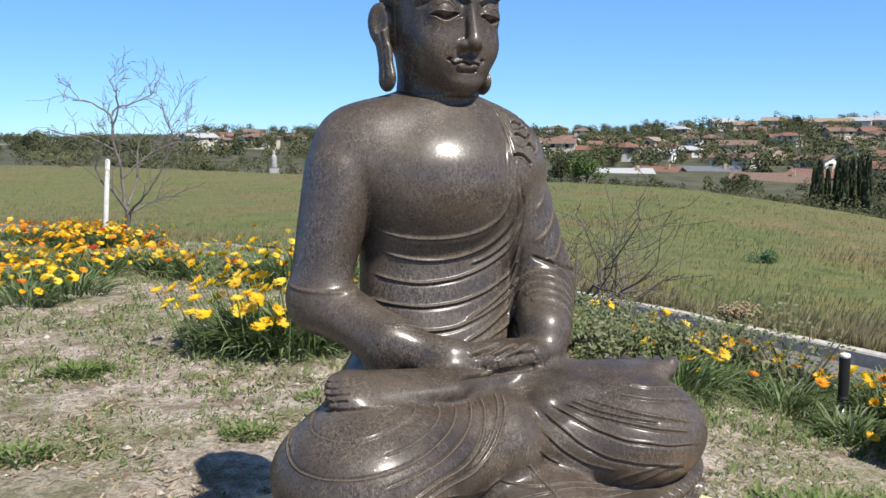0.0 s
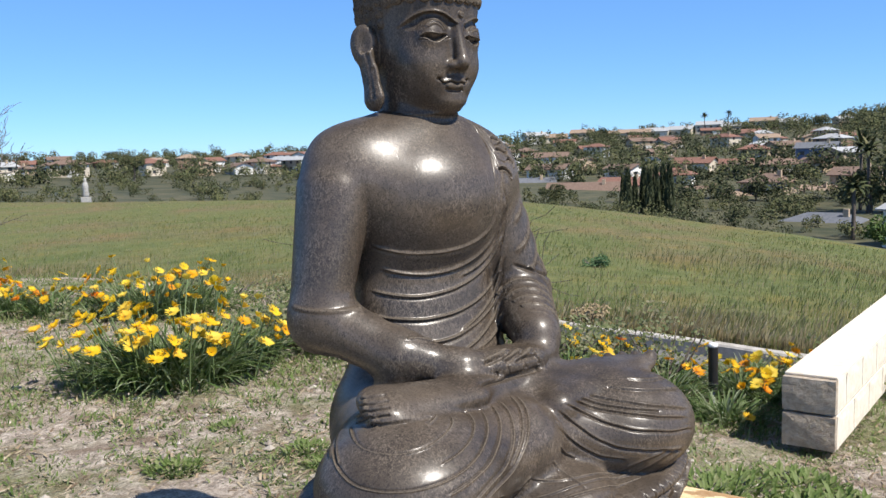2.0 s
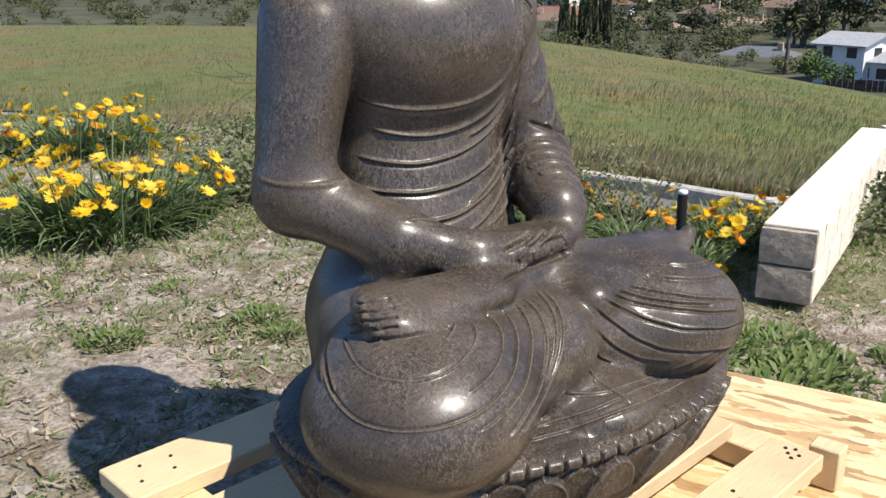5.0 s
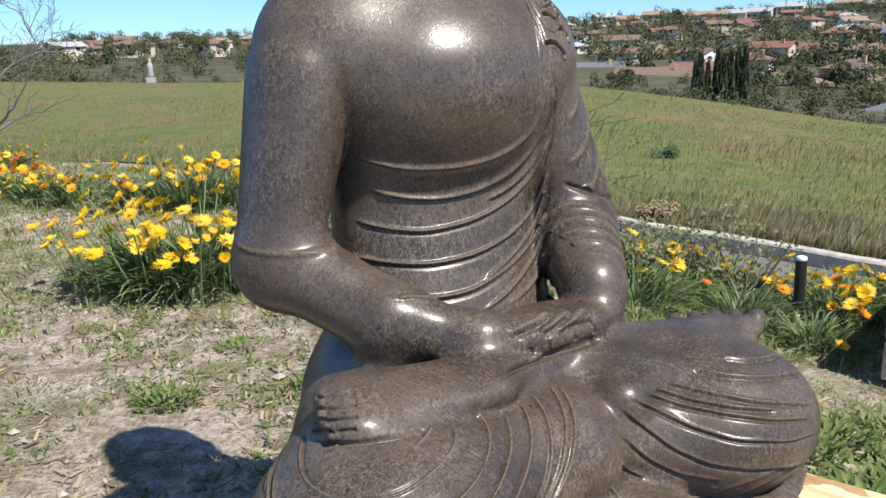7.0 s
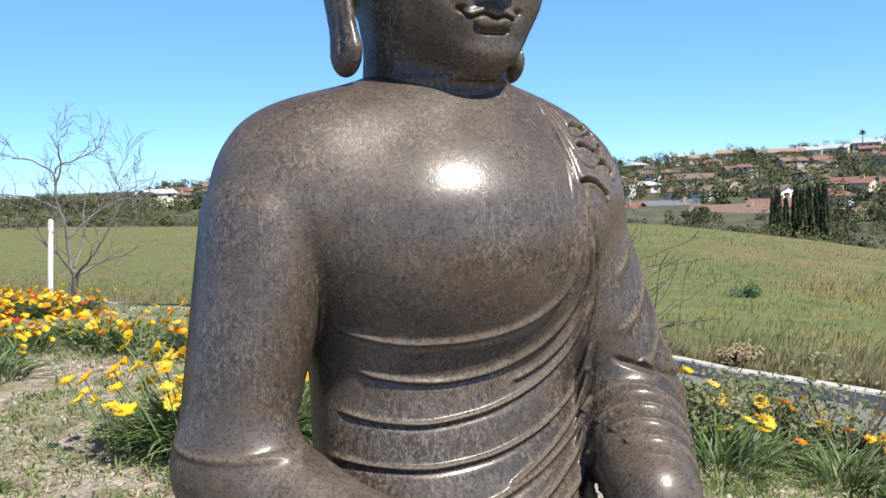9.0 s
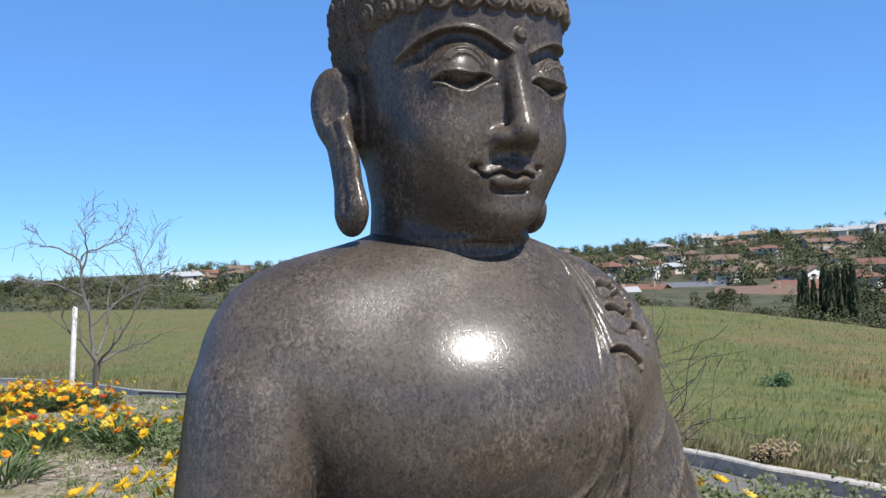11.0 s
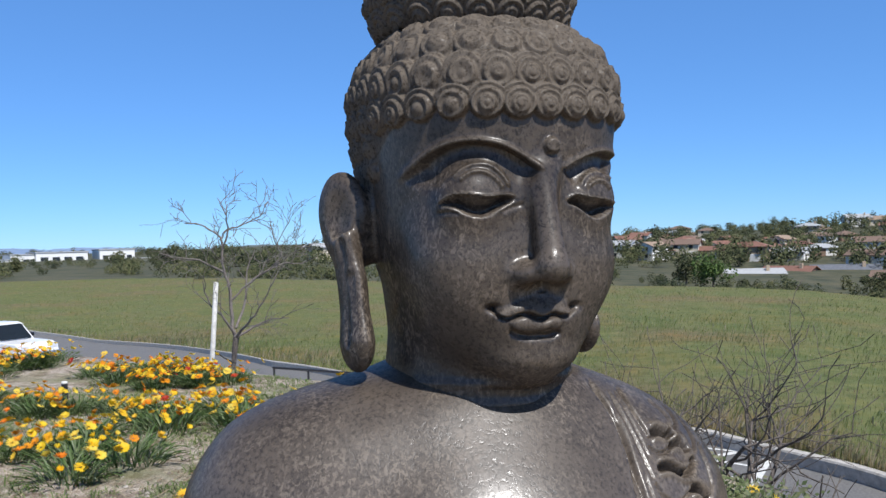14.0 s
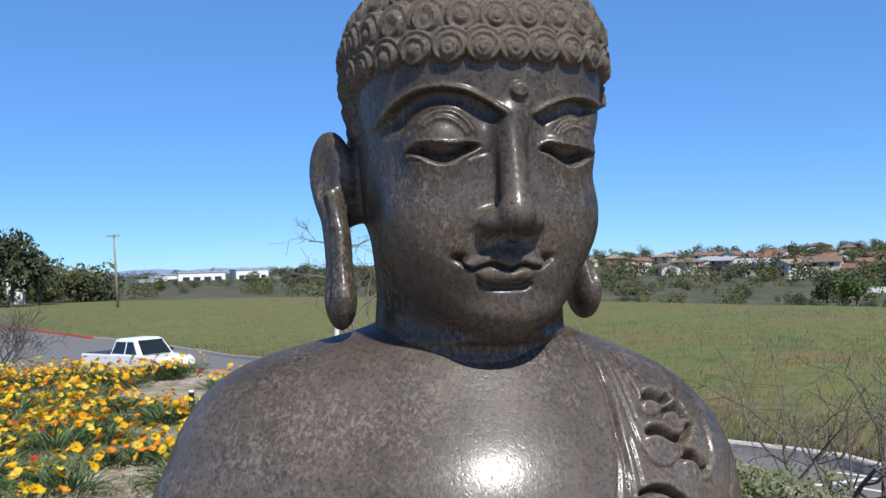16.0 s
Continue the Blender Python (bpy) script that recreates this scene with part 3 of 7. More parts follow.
def figure_body():
    F = Field((-0.56, -0.66, 0.40), (0.58, 0.30, 1.345), 0.0033)
    # trunk
    F.stack([(0.45, 0, -0.04, 0.26, 0.22), (0.60, 0, -0.03, 0.23, 0.19), (0.72, 0.0, -0.015, 0.200, 0.150), (0.82, 0, -0.005, 0.188, 0.122),
             (0.92, 0, 0.004, 0.186, 0.116), (1.00, 0, -0.002, 0.193, 0.138), (1.08, 0, -0.004, 0.212, 0.172), (1.15, 0, 0.0, 0.232, 0.168),
             (1.20, 0, 0.008, 0.226, 0.148), (1.24, 0, 0.014, 0.208, 0.126), (1.27, 0, 0.016, 0.186, 0.112), (1.292, 0, 0.018, 0.142, 0.098), (1.308, 0, 0.018, 0.100, 0.085), (1.322, 0, 0.018, 0.05, 0.05)], 2.1, 0.0)
    F.ball((0.0, -0.055, 1.105), (0.165, 0.120, 0.130), 0.07)
    # shoulders and arms
    F.ball((-0.190, 0.008, 1.165), (0.105, 0.098, 0.092), 0.08)
    F.ball((-0.115, 0.014, 1.215), (0.120, 0.085, 0.058), 0.06)
    F.limb((-0.230, -0.004, 1.125), (-0.297, -0.038, 0.865), 0.086, 0.065, 0.008, (1, 0.84, 1))
    F.ball((0.170, 0.005, 1.140), (0.098, 0.098, 0.092), 0.08)
    F.limb((0.194, 0.0, 1.10), (0.257, -0.035, 0.865), 0.088, 0.080, 0.02)
    F.limb((-0.296, -0.045, 0.845), (-0.178, -0.190, 0.762), 0.068, 0.056, 0.03)
    F.ball((-0.292, -0.035, 0.825), (0.068, 0.070, 0.062), 0.03)
    F.limb((-0.178, -0.190, 0.762), (-0.070, -0.270, 0.737), 0.056, 0.036, 0.035)
    F.limb((0.262, -0.045, 0.84), (0.190, -0.205, 0.765), 0.080, 0.058, 0.03)
    # hands laid one on the other in the lap
    F.limb((-0.070, -0.270, 0.737), (0.020, -0.292, 0.732), 0.036, 0.033, 0.035)
    F.limb((0.020, -0.292, 0.732), (0.125, -0.280, 0.731), 0.033, 0.023, 0.025)
    F.limb((0.125, -0.285, 0.730), (0.175, -0.258, 0.728), 0.022, 0.018, 0.01)
    F.ball((0.070, -0.245, 0.738), (0.110, 0.052, 0.024), 0.02, (0, 2, 10))
    F.limb((0.195, -0.205, 0.760), (0.180, -0.235, 0.735), 0.052, 0.042, 0.02)
    F.limb((0.170, -0.268, 0.704), (-0.070, -0.340, 0.704), 0.021, 0.014, 0.003)
    F.limb((0.12, -0.26, 0.700), (0.0, -0.29, 0.695), 0.028, 0.025, 0.006)
    # folded legs under the robe
    for s in (-1, 1):
        F.limb((s * 0.13, -0.02, 0.570), (s * 0.27, -0.30, 0.570), 0.130, 0.125, 0.05)
    F.ball((-0.288, -0.405, 0.568), (0.188, 0.180, 0.130), 0.04)
    F.ball((0.305, -0.355, 0.566), (0.186, 0.178, 0.126), 0.04)
    F.limb((-0.28, -0.41, 0.565), (-0.01, -0.385, 0.580), 0.115, 0.092, 0.05)
    F.limb((0.28, -0.36, 0.565), (0.15, -0.37, 0.575), 0.110, 0.090, 0.03)
    F.ball((-0.01, -0.24, 0.60), (0.22, 0.20, 0.080), 0.05)
    # feet resting on the thighs, soles up
    F.limb((-0.316, -0.380, 0.706), (-0.105, -0.365, 0.700), 0.040, 0.034, 0.016, (1, 1, 1.55))
    F.limb((-0.303, -0.318, 0.716), (-0.08, -0.318, 0.708), 0.042, 0.036, 0.030, (1, 1, 1.55))
    F.ball((-0.305, -0.352, 0.714), (0.050, 0.070, 0.026), 0.015, (10, 0, 0))
    for i in range(5):
        tip = Vector((-0.352 + 0.0055 * max(0, i - 2), -0.396 + 0.0165 * i, 0.702 + 0.0075 * i))
        F.limb(tip, tip + Vector((0.050, -0.006, 0.004)), 0.0105 - 0.0006 * i, 0.0115 - 0.0006 * i, 0.0015)
    F.limb((0.10, -0.392, 0.648), (0.440, -0.325, 0.680), 0.046, 0.022, 0.012, (1, 1, 1.15))
    F.limb((0.12, -0.310, 0.666), (0.395, -0.288, 0.678), 0.060, 0.034, 0.03, (1, 1, 1.6))
    for x, y, r in ((0.455, -0.322, 0.017), (0.432, -0.294, 0.014), (0.405, -0.275, 0.013), (0.372, -0.259, 0.012), (0.337, -0.248, 0.011)):
        F.ball((x, y, 0.690), (r * 1.3, r, r * 1.05), 0.004, (0, -15, 25))
    # the hem fanned out in front
    F.ball((0.03, -0.28, 0.462), (0.46, 0.275, 0.050), 0.012)
    F.ball((0.05, -0.42, 0.490), (0.12, 0.14, 0.052), 0.03)
    v, q = F.surface()
    del F
    v = relax(v, q, 2)
    n = normals_of(v, q)
    def relief(v, n):
        x, y, z = v.T
        disp = np.zeros(len(v))
        lap, chest = seen_from(v, STAND_LAP), seen_from(v, STAND_CHEST)
        eye_l = np.array(STAND_LAP.translation) - v
        facing = soft((n * eye_l).sum(1) / np.linalg.norm(eye_l, axis=1), 0.02, 0.25)
        eye_c = np.array(STAND_CHEST.translation) - v
        facing_c = soft((n * eye_c).sum(1) / np.linalg.norm(eye_c, axis=1), 0.02, 0.25)
        # robe folds across the chest, drawn up to the shoulder
        inside_arm = soft(x, -0.215, -0.200)
        trunk = facing * inside_arm * (y < 0.05) * (x < 0.20) * soft(z, 0.735, 0.755) * (z < 1.25) * (y > -0.235)

        def lip(line):
            return ridge(lap, curve2(line, 0.003), 0.0050, 0.0023, 0.0022, trunk)

        disp += lip([(-0.109, 0.179), (-0.08, 0.169), (-0.041, 0.162), (0.01, 0.165), (0.049, 0.174), (0.082, 0.192), (0.101, 0.217), (0.111, 0.247), (0.115, 0.285), (0.115, 0.311)])
        disp += lip([(-0.09, 0.14), (-0.054, 0.13), (-0.009, 0.128), (0.036, 0.139), (0.075, 0.162), (0.101, 0.195), (0.115, 0.227), (0.12, 0.266)])
        disp += lip([(-0.105, 0.104), (-0.067, 0.094), (-0.022, 0.091), (0.03, 0.104), (0.069, 0.127), (0.098, 0.162), (0.115, 0.201)])
        disp += lip([(-0.113, 0.065), (-0.067, 0.056), (-0.016, 0.054), (0.036, 0.067), (0.075, 0.091), (0.101, 0.127), (0.115, 0.169)])
        disp += lip([(-0.054, 0.018), (-0.003, 0.017), (0.036, 0.027), (0.075, 0.056), (0.101, 0.091), (0.114, 0.124)])
        disp += lip([(-0.009, -0.012), (0.043, -0.006), (0.075, 0.01), (0.101, 0.039), (0.113, 0.078)])
        disp += lip([(0.043, 0.127), (0.075, 0.146), (0.101, 0.179), (0.113, 0.214)])
        disp += lip([(0.043, 0.036), (0.078, 0.069), (0.101, 0.107), (0.111, 0.146)])
        disp += lip([(0.036, -0.004), (0.072, 0.025), (0.098, 0.064), (0.109, 0.098)])
        # the robe's edge over the shoulder
        up = facing_c * (z > 0.86) * (x > 0.02) * (x < 0.23) * (y < 0.08)
        eye_f = np.array(STAND_FACE.translation) - v
        facing_f = soft((n * eye_f).sum(1) / np.linalg.norm(eye_f, axis=1), 0.02, 0.2)
        shoulder = seen_from(v, STAND_FACE)

        def seam(line):
            return ridge(chest, curve2(line, 0.003, 0.015), -0.0026, 0.0017, 0.0, up)

        disp += seam([(0.1119, 0.1689), (0.1301, 0.1352), (0.1417, 0.1009), (0.1475, 0.0654), (0.1508, 0.0265), (0.1475, -0.0091)])
        disp += seam([(0.1540, 0.0718), (0.1579, 0.0265), (0.1572, -0.0123), (0.1495, -0.0511)])
        disp += seam([(0.1618, 0.0705), (0.1663, 0.0265), (0.1670, -0.0188), (0.1592, -0.0641), (0.1450, -0.0964)])
        disp += seam([(0.1682, 0.0667), (0.1741, 0.0265), (0.1780, -0.0188), (0.1734, -0.0641), (0.1611, -0.1029)])
        knot = facing_f * (z > 1.02) * (x > 0.08)

        def hollow(line):
            line = curve2(line, 0.002, 0.008)
            return ridge(shoulder, line, -0.0150, 0.0038, 0.0, knot) + ridge(shoulder, line + np.array([0.0, -0.0085]), 0.0026, 0.0045, 0.0, knot) + ridge(shoulder, line + np.array([0.0, 0.0085]), 0.0024, 0.0045, 0.0, knot)

        disp += hollow([(0.2278, -0.1689), (0.2381, -0.1657), (0.2453, -0.1702), (0.2524, -0.1741), (0.2588, -0.1676)])
        disp += hollow([(0.2498, -0.1831), (0.2601, -0.1792), (0.2705, -0.1831), (0.2763, -0.1941)])
        disp += hollow([(0.2317, -0.2103), (0.2420, -0.2058), (0.2524, -0.2090), (0.2627, -0.2161), (0.2731, -0.2181), (0.2802, -0.2116), (0.2834, -0.1987)])
        disp += hollow([(0.2757, -0.2362), (0.2847, -0.2349), (0.2938, -0.2420), (0.3028, -0.2569)])
        disp += hollow([(0.2252, -0.2841), (0.2381, -0.2750), (0.2550, -0.2750), (0.2718, -0.2854), (0.2886, -0.3003)])
        disp += ridge(shoulder, curve2([(0.2226, -0.1818), (0.2355, -0.1915), (0.2485, -0.1909), (0.2550, -0.1818)], 0.002, 0.008), -0.0042, 0.0021, 0.0, knot)
        disp += ridge(shoulder, curve2([(0.2258, -0.2233), (0.2355, -0.2407), (0.2498, -0.2504), (0.2627, -0.2504), (0.2718, -0.2420), (0.2795, -0.2355)], 0.002, 0.008), -0.0042, 0.0021, 0.0, knot)
        disp += ridge(shoulder, curve2([(0.1915, -0.1145), (0.2045, -0.1352), (0.2174, -0.1579), (0.2284, -0.1754)], 0.002, 0.008), -0.0042, 0.0021, 0.0, knot)
        disp += ridge(shoulder, curve2([(0.2601, -0.1676), (0.2679, -0.1611), (0.2627, -0.1469), (0.2511, -0.1320), (0.2368, -0.1191)], 0.002, 0.008), -0.0042, 0.0021, 0.0, knot)
        disp += ridge(shoulder, curve2([(0.2834, -0.1987), (0.2899, -0.1838), (0.2834, -0.1676), (0.2731, -0.1495)], 0.002, 0.008), -0.0042, 0.0021, 0.0, knot)
        disp += ridge(shoulder, curve2([(0.3028, -0.2569), (0.3093, -0.2323), (0.3028, -0.2064), (0.2951, -0.1838)], 0.002, 0.008), -0.0042, 0.0021, 0.0, knot)
        disp += ridge(shoulder, curve2([(0.1540, -0.1042), (0.1702, -0.1268), (0.1831, -0.1495), (0.1915, -0.1754), (0.1993, -0.2012), (0.2058, -0.2271), (0.2110, -0.2530), (0.2135, -0.2854)], 0.002, 0.01), -0.0050, 0.0026, 0.0, facing_f * (z > 1.0) * (x > 0.02))
        disp += ridge(shoulder, curve2([(0.1786, -0.1171), (0.1941, -0.1469), (0.2064, -0.1754), (0.2161, -0.2012), (0.2258, -0.2233)], 0.002, 0.01), -0.0022, 0.0016, 0.0, facing_f * (z > 1.0) * (x > 0.02))
        disp += ridge(shoulder, curve2([(0.1864, -0.1158), (0.2019, -0.1469), (0.2135, -0.1741), (0.2226, -0.1987)], 0.002, 0.01), -0.0018, 0.0014, 0.0, facing_f * (z > 1.0) * (x > 0.02))
        disp += ridge(shoulder, curve2([(0.2012, -0.2064), (0.2097, -0.2323), (0.2161, -0.2582), (0.2200, -0.2873)], 0.002, 0.01), -0.0022, 0.0016, 0.0, facing_f * (z > 1.0) * (x > 0.02))
        disp += ridge(shoulder, curve2([(0.2122, -0.2129), (0.2200, -0.2362), (0.2265, -0.2621), (0.2304, -0.2873)], 0.002, 0.01), -0.0022, 0.0016, 0.0, facing_f * (z > 1.0) * (x > 0.02))
        disp += ridge(shoulder, curve2([(0.3274, -0.2064), (0.3313, -0.2323), (0.3313, -0.2647), (0.3287, -0.2905)], 0.002, 0.01), -0.0024, 0.0020, 0.0, facing_f * (z > 1.0) * (x > 0.02))
        disp += ridge(shoulder, curve2([(0.2304, -0.1288), (0.2498, -0.1450), (0.2660, -0.1676), (0.2789, -0.1935)], 0.002, 0.01), -0.0020, 0.0018, 0.0, facing_f * (z > 1.0) * (x > 0.02))
        # folds round the draped arm
        ax = np.array([0.195, -0.205, 0.765]) - np.array([0.280, -0.045, 0.84])
        rel = v - np.array([0.280, -0.045, 0.84])
        tt = rel @ ax / (ax @ ax)
        rad = np.linalg.norm(rel - tt[:, None] * ax, axis=1)
        on = (rad < 0.10) * soft(tt, -0.35, -0.15) * (1 - soft(tt, 0.85, 1.0)) * (x > 0.17)
        disp += on * 0.0050 * (np.abs(((tt * 7.0 + 4 * z) % 1.0) - 0.5) * 2) ** 3
        on2 = soft(x, 0.205, 0.225) * soft(z, 0.90, 0.93) * (1 - soft(z, 1.04, 1.10))
        disp += on2 * 0.0045 * (np.abs(((z * 15 - y * 15 - x * 9) % 1.0) - 0.5) * 2) ** 5
        disp -= 0.006 * np.exp(-((z - 0.893 + 0.35 * (x - 0.29)) / 0.005) ** 2) * soft(x, 0.2, 0.22)
        # crease of the bare arm
        disp += 0.0028 * np.exp(-((z - 0.880 - 0.12 * (y + 0.05)) / 0.0045) ** 2) * soft(-x, 0.21, 0.25) * soft(-n[:, 1], -0.1, 0.3)
        # fingers and the gap between the hands
        on_hand = facing * (y < -0.185) * (z > 0.69) * (z < 0.80) * (x > -0.12) * (x < 0.24)

        def finger(line, height, width, under=0.0):
            return ridge(lap, curve2(line, 0.002), height, width, under, on_hand)

        disp += finger([(0.075, -0.019), (0.094, -0.011), (0.109, -0.003), (0.119, 0.005)], 0.0050, 0.0034, 0.0056)
        disp += finger([(0.109, -0.017), (0.122, -0.010), (0.132, -0.001), (0.140, 0.007)], 0.0050, 0.0034, 0.0056)
        disp += finger([(0.127, -0.016), (0.140, -0.007), (0.150, 0.002), (0.159, 0.010)], 0.0050, 0.0034, 0.0056)
        disp += finger([(0.141, -0.007), (0.153, -0.003), (0.167, 0.003)], 0.0050, 0.0034, 0.0056)
        disp += finger([(0.067, -0.064), (0.094, -0.054), (0.127, -0.041), (0.159, -0.029), (0.176, -0.021)], -0.0120, 0.0034)
        disp += finger([(0.100, -0.034), (0.101, -0.049)], -0.0030, 0.0022)
        disp += finger([(0.119, -0.025), (0.122, -0.039)], -0.0030, 0.0022)
        disp += finger([(0.146, -0.015), (0.150, -0.028)], -0.0030, 0.0022)
        disp += finger([(0.167, -0.007), (0.170, -0.019)], -0.0030, 0.0022)
        # toes, and the crease under the foot
        lap_near = seen_from(v, STAND_KNEE)
        foot = facing * (x < 0.0) * (z > 0.66) * (y < -0.28)
        disp += ridge(lap_near, curve2([(-0.1461, -0.1706), (-0.1250, -0.1684), (-0.0995, -0.1642)], 0.002, 0.006), -0.0065, 0.0020, 0.0, foot)
        disp += ridge(lap_near, curve2([(-0.1476, -0.1833), (-0.1250, -0.1819), (-0.0967, -0.1776)], 0.002, 0.006), -0.0065, 0.0020, 0.0, foot)
        disp += ridge(lap_near, curve2([(-0.1490, -0.1960), (-0.1250, -0.1953), (-0.0953, -0.1918)], 0.002, 0.006), -0.0065, 0.0020, 0.0, foot)
        disp += ridge(lap_near, curve2([(-0.1504, -0.2080), (-0.1250, -0.2087), (-0.0981, -0.2066)], 0.002, 0.006), -0.0065, 0.0020, 0.0, foot)
        disp += ridge(lap_near, curve2([(-0.1348, -0.1642), (-0.1391, -0.1769), (-0.1412, -0.1896), (-0.1419, -0.2009), (-0.1405, -0.2137)], 0.002, 0.006), 0.0030, 0.0050, 0.0, foot)
        disp += ridge(lap_near, curve2([(-0.1447, -0.2207), (-0.1193, -0.2236), (-0.0910, -0.2221), (-0.0557, -0.2151), (-0.0169, -0.2066)], 0.002, 0.01), -0.0075, 0.0026, 0.0, foot)
        # looped folds on one knee
        low_r = facing * (z < 0.70) * (z > 0.44) * (y < -0.18) * (x < 0.16)

        def loop(line):
            return ridge(lap, curve2(line, 0.003), 0.0028, 0.0016, 0.0020, low_r)

        disp += loop([(-0.003, -0.12), (-0.003, -0.129), (-0.009, -0.137), (-0.026, -0.147)])
        disp += loop([(0.015, -0.115), (0.028, -0.125), (0.025, -0.141), (0.011, -0.162), (-0.025, -0.192), (-0.067, -0.204), (-0.106, -0.201), (-0.138, -0.188), (-0.15, -0.161), (-0.144, -0.129)])
        disp += loop([(0.039, -0.102), (0.058, -0.116), (0.063, -0.137), (0.056, -0.168), (0.031, -0.201), (-0.003, -0.223)])
        disp += loop([(0.064, -0.092), (0.08, -0.113), (0.085, -0.137), (0.082, -0.161), (0.067, -0.199), (0.039, -0.232), (-0.003, -0.258), (-0.054, -0.272), (-0.106, -0.272), (-0.151, -0.258), (-0.176, -0.226), (-0.182, -0.193), (-0.176, -0.161), (-0.164, -0.135)])
        disp += loop([(0.084, -0.086), (0.102, -0.108), (0.107, -0.137), (0.102, -0.168), (0.085, -0.213), (0.049, -0.252), (0.01, -0.279)])
        disp += loop([(0.096, -0.08), (0.117, -0.098), (0.128, -0.129), (0.127, -0.168), (0.111, -0.213), (0.078, -0.258), (0.052, -0.291)])
        disp += loop([(0.125, -0.07), (0.145, -0.088), (0.154, -0.119), (0.149, -0.161), (0.13, -0.203), (0.101, -0.245), (0.069, -0.287)])
        disp += loop([(0.117, -0.071), (0.135, -0.089), (0.144, -0.119), (0.14, -0.161), (0.12, -0.21)])
        disp += loop([(-0.153, -0.129), (-0.17, -0.155), (-0.176, -0.187), (-0.172, -0.219)])
        disp += loop([(-0.16, -0.129), (-0.179, -0.161), (-0.185, -0.2)])
        # swept folds on the other knee
        knee = seen_from(v, STAND_KNEE)
        low_l = facing * (z < 0.690) * (y < -0.12) * (x > 0.05)

        def sweep(line):
            return ridge(knee, curve2(line, 0.003, 0.02), 0.0018, 0.0019, 0.0040, low_l)

        disp += sweep([(0.2156, -0.1696), (0.2421, -0.1814), (0.2833, -0.2020), (0.3364, -0.2185), (0.4012, -0.2197), (0.4336, -0.2068)])
        disp += sweep([(0.2303, -0.1626), (0.2716, -0.1773), (0.3246, -0.1879), (0.3776, -0.1950), (0.4248, -0.1926)])
        disp += sweep([(0.2539, -0.1508), (0.3010, -0.1626), (0.3600, -0.1743), (0.4277, -0.1773)])
        disp += sweep([(0.2833, -0.1360), (0.3187, -0.1431), (0.3659, -0.1466), (0.4130, -0.1396)])
        disp += sweep([(0.2038, -0.1814), (0.2303, -0.2020), (0.2657, -0.2286), (0.3069, -0.2462), (0.3600, -0.2521), (0.4218, -0.2445)])
        disp += sweep([(0.1949, -0.1961), (0.2126, -0.2197), (0.2362, -0.2403), (0.2716, -0.2574), (0.3187, -0.2645)])
        disp += sweep([(0.1879, -0.2091), (0.1938, -0.2315), (0.2079, -0.2510), (0.2333, -0.2616)])
        disp += sweep([(0.3187, -0.1225), (0.3541, -0.1266), (0.3847, -0.1207), (0.3883, -0.1125)])
        disp += sweep([(0.2409, -0.1573), (0.2833, -0.1714), (0.3364, -0.1808), (0.3835, -0.1832)])
        # pleats of the hem
        flat = facing * (z < 0.56) * (y < -0.25)

        def pleat(line):
            return ridge(lap, curve2(line, 0.003), 0.0024, 0.0016, 0.0018, flat)

        disp += pleat([(0.082, -0.282), (0.164, -0.263), (0.265, -0.229), (0.347, -0.192), (0.404, -0.152)])
        disp += pleat([(0.103, -0.261), (0.184, -0.241), (0.265, -0.209), (0.347, -0.181), (0.404, -0.146)])
        disp += pleat([(0.146, -0.214), (0.204, -0.217), (0.276, -0.195), (0.347, -0.171), (0.399, -0.149)])
        disp += pleat([(0.184, -0.173), (0.19, -0.186), (0.203, -0.199), (0.224, -0.214), (0.247, -0.232)])
        disp += pleat([(0.091, -0.232), (0.13, -0.197), (0.159, -0.168), (0.182, -0.161)])
        disp += pleat([(0.056, -0.291), (0.114, -0.252), (0.159, -0.206)])
        ang = np.degrees(np.arctan2(x - 0.02, -(y + 0.12)))
        disp += (z < 0.515) * (y < -0.25) * soft(n[:, 2], 0.2, 0.6) * 0.0008 * (np.abs(((ang / 5.0 + 0.4 * np.sin(ang / 11.0)) % 1.0) - 0.5) * 2) ** 3
        # small pits and chips
        for c, r0, dep in (((-0.081, -0.158, 1.168), 0.0035, 0.006), ((0.008, -0.178, 1.108), 0.0035, -0.002), ((-0.02, -0.165, 1.06), 0.003, 0.003)):
            disp -= dep * np.exp(-(np.linalg.norm(v - np.array(c), axis=1) / r0) ** 2)
        return disp

    v, q = refine(v, q, np.abs(relief(v, n)) > 0.0003)
    n = normals_of(v, q)
    disp = relief(v, n)
    # the lap keeps less polish, and none on the proud lines
    dull = 0.12 * (1 - soft(v[:, 2], 0.74, 0.92)) + 0.78 * np.clip(disp / 0.0022, 0, 1) + 0.45 * np.clip(-disp / 0.0040, 0, 1)
    return v + n * disp[:, None], q, dull


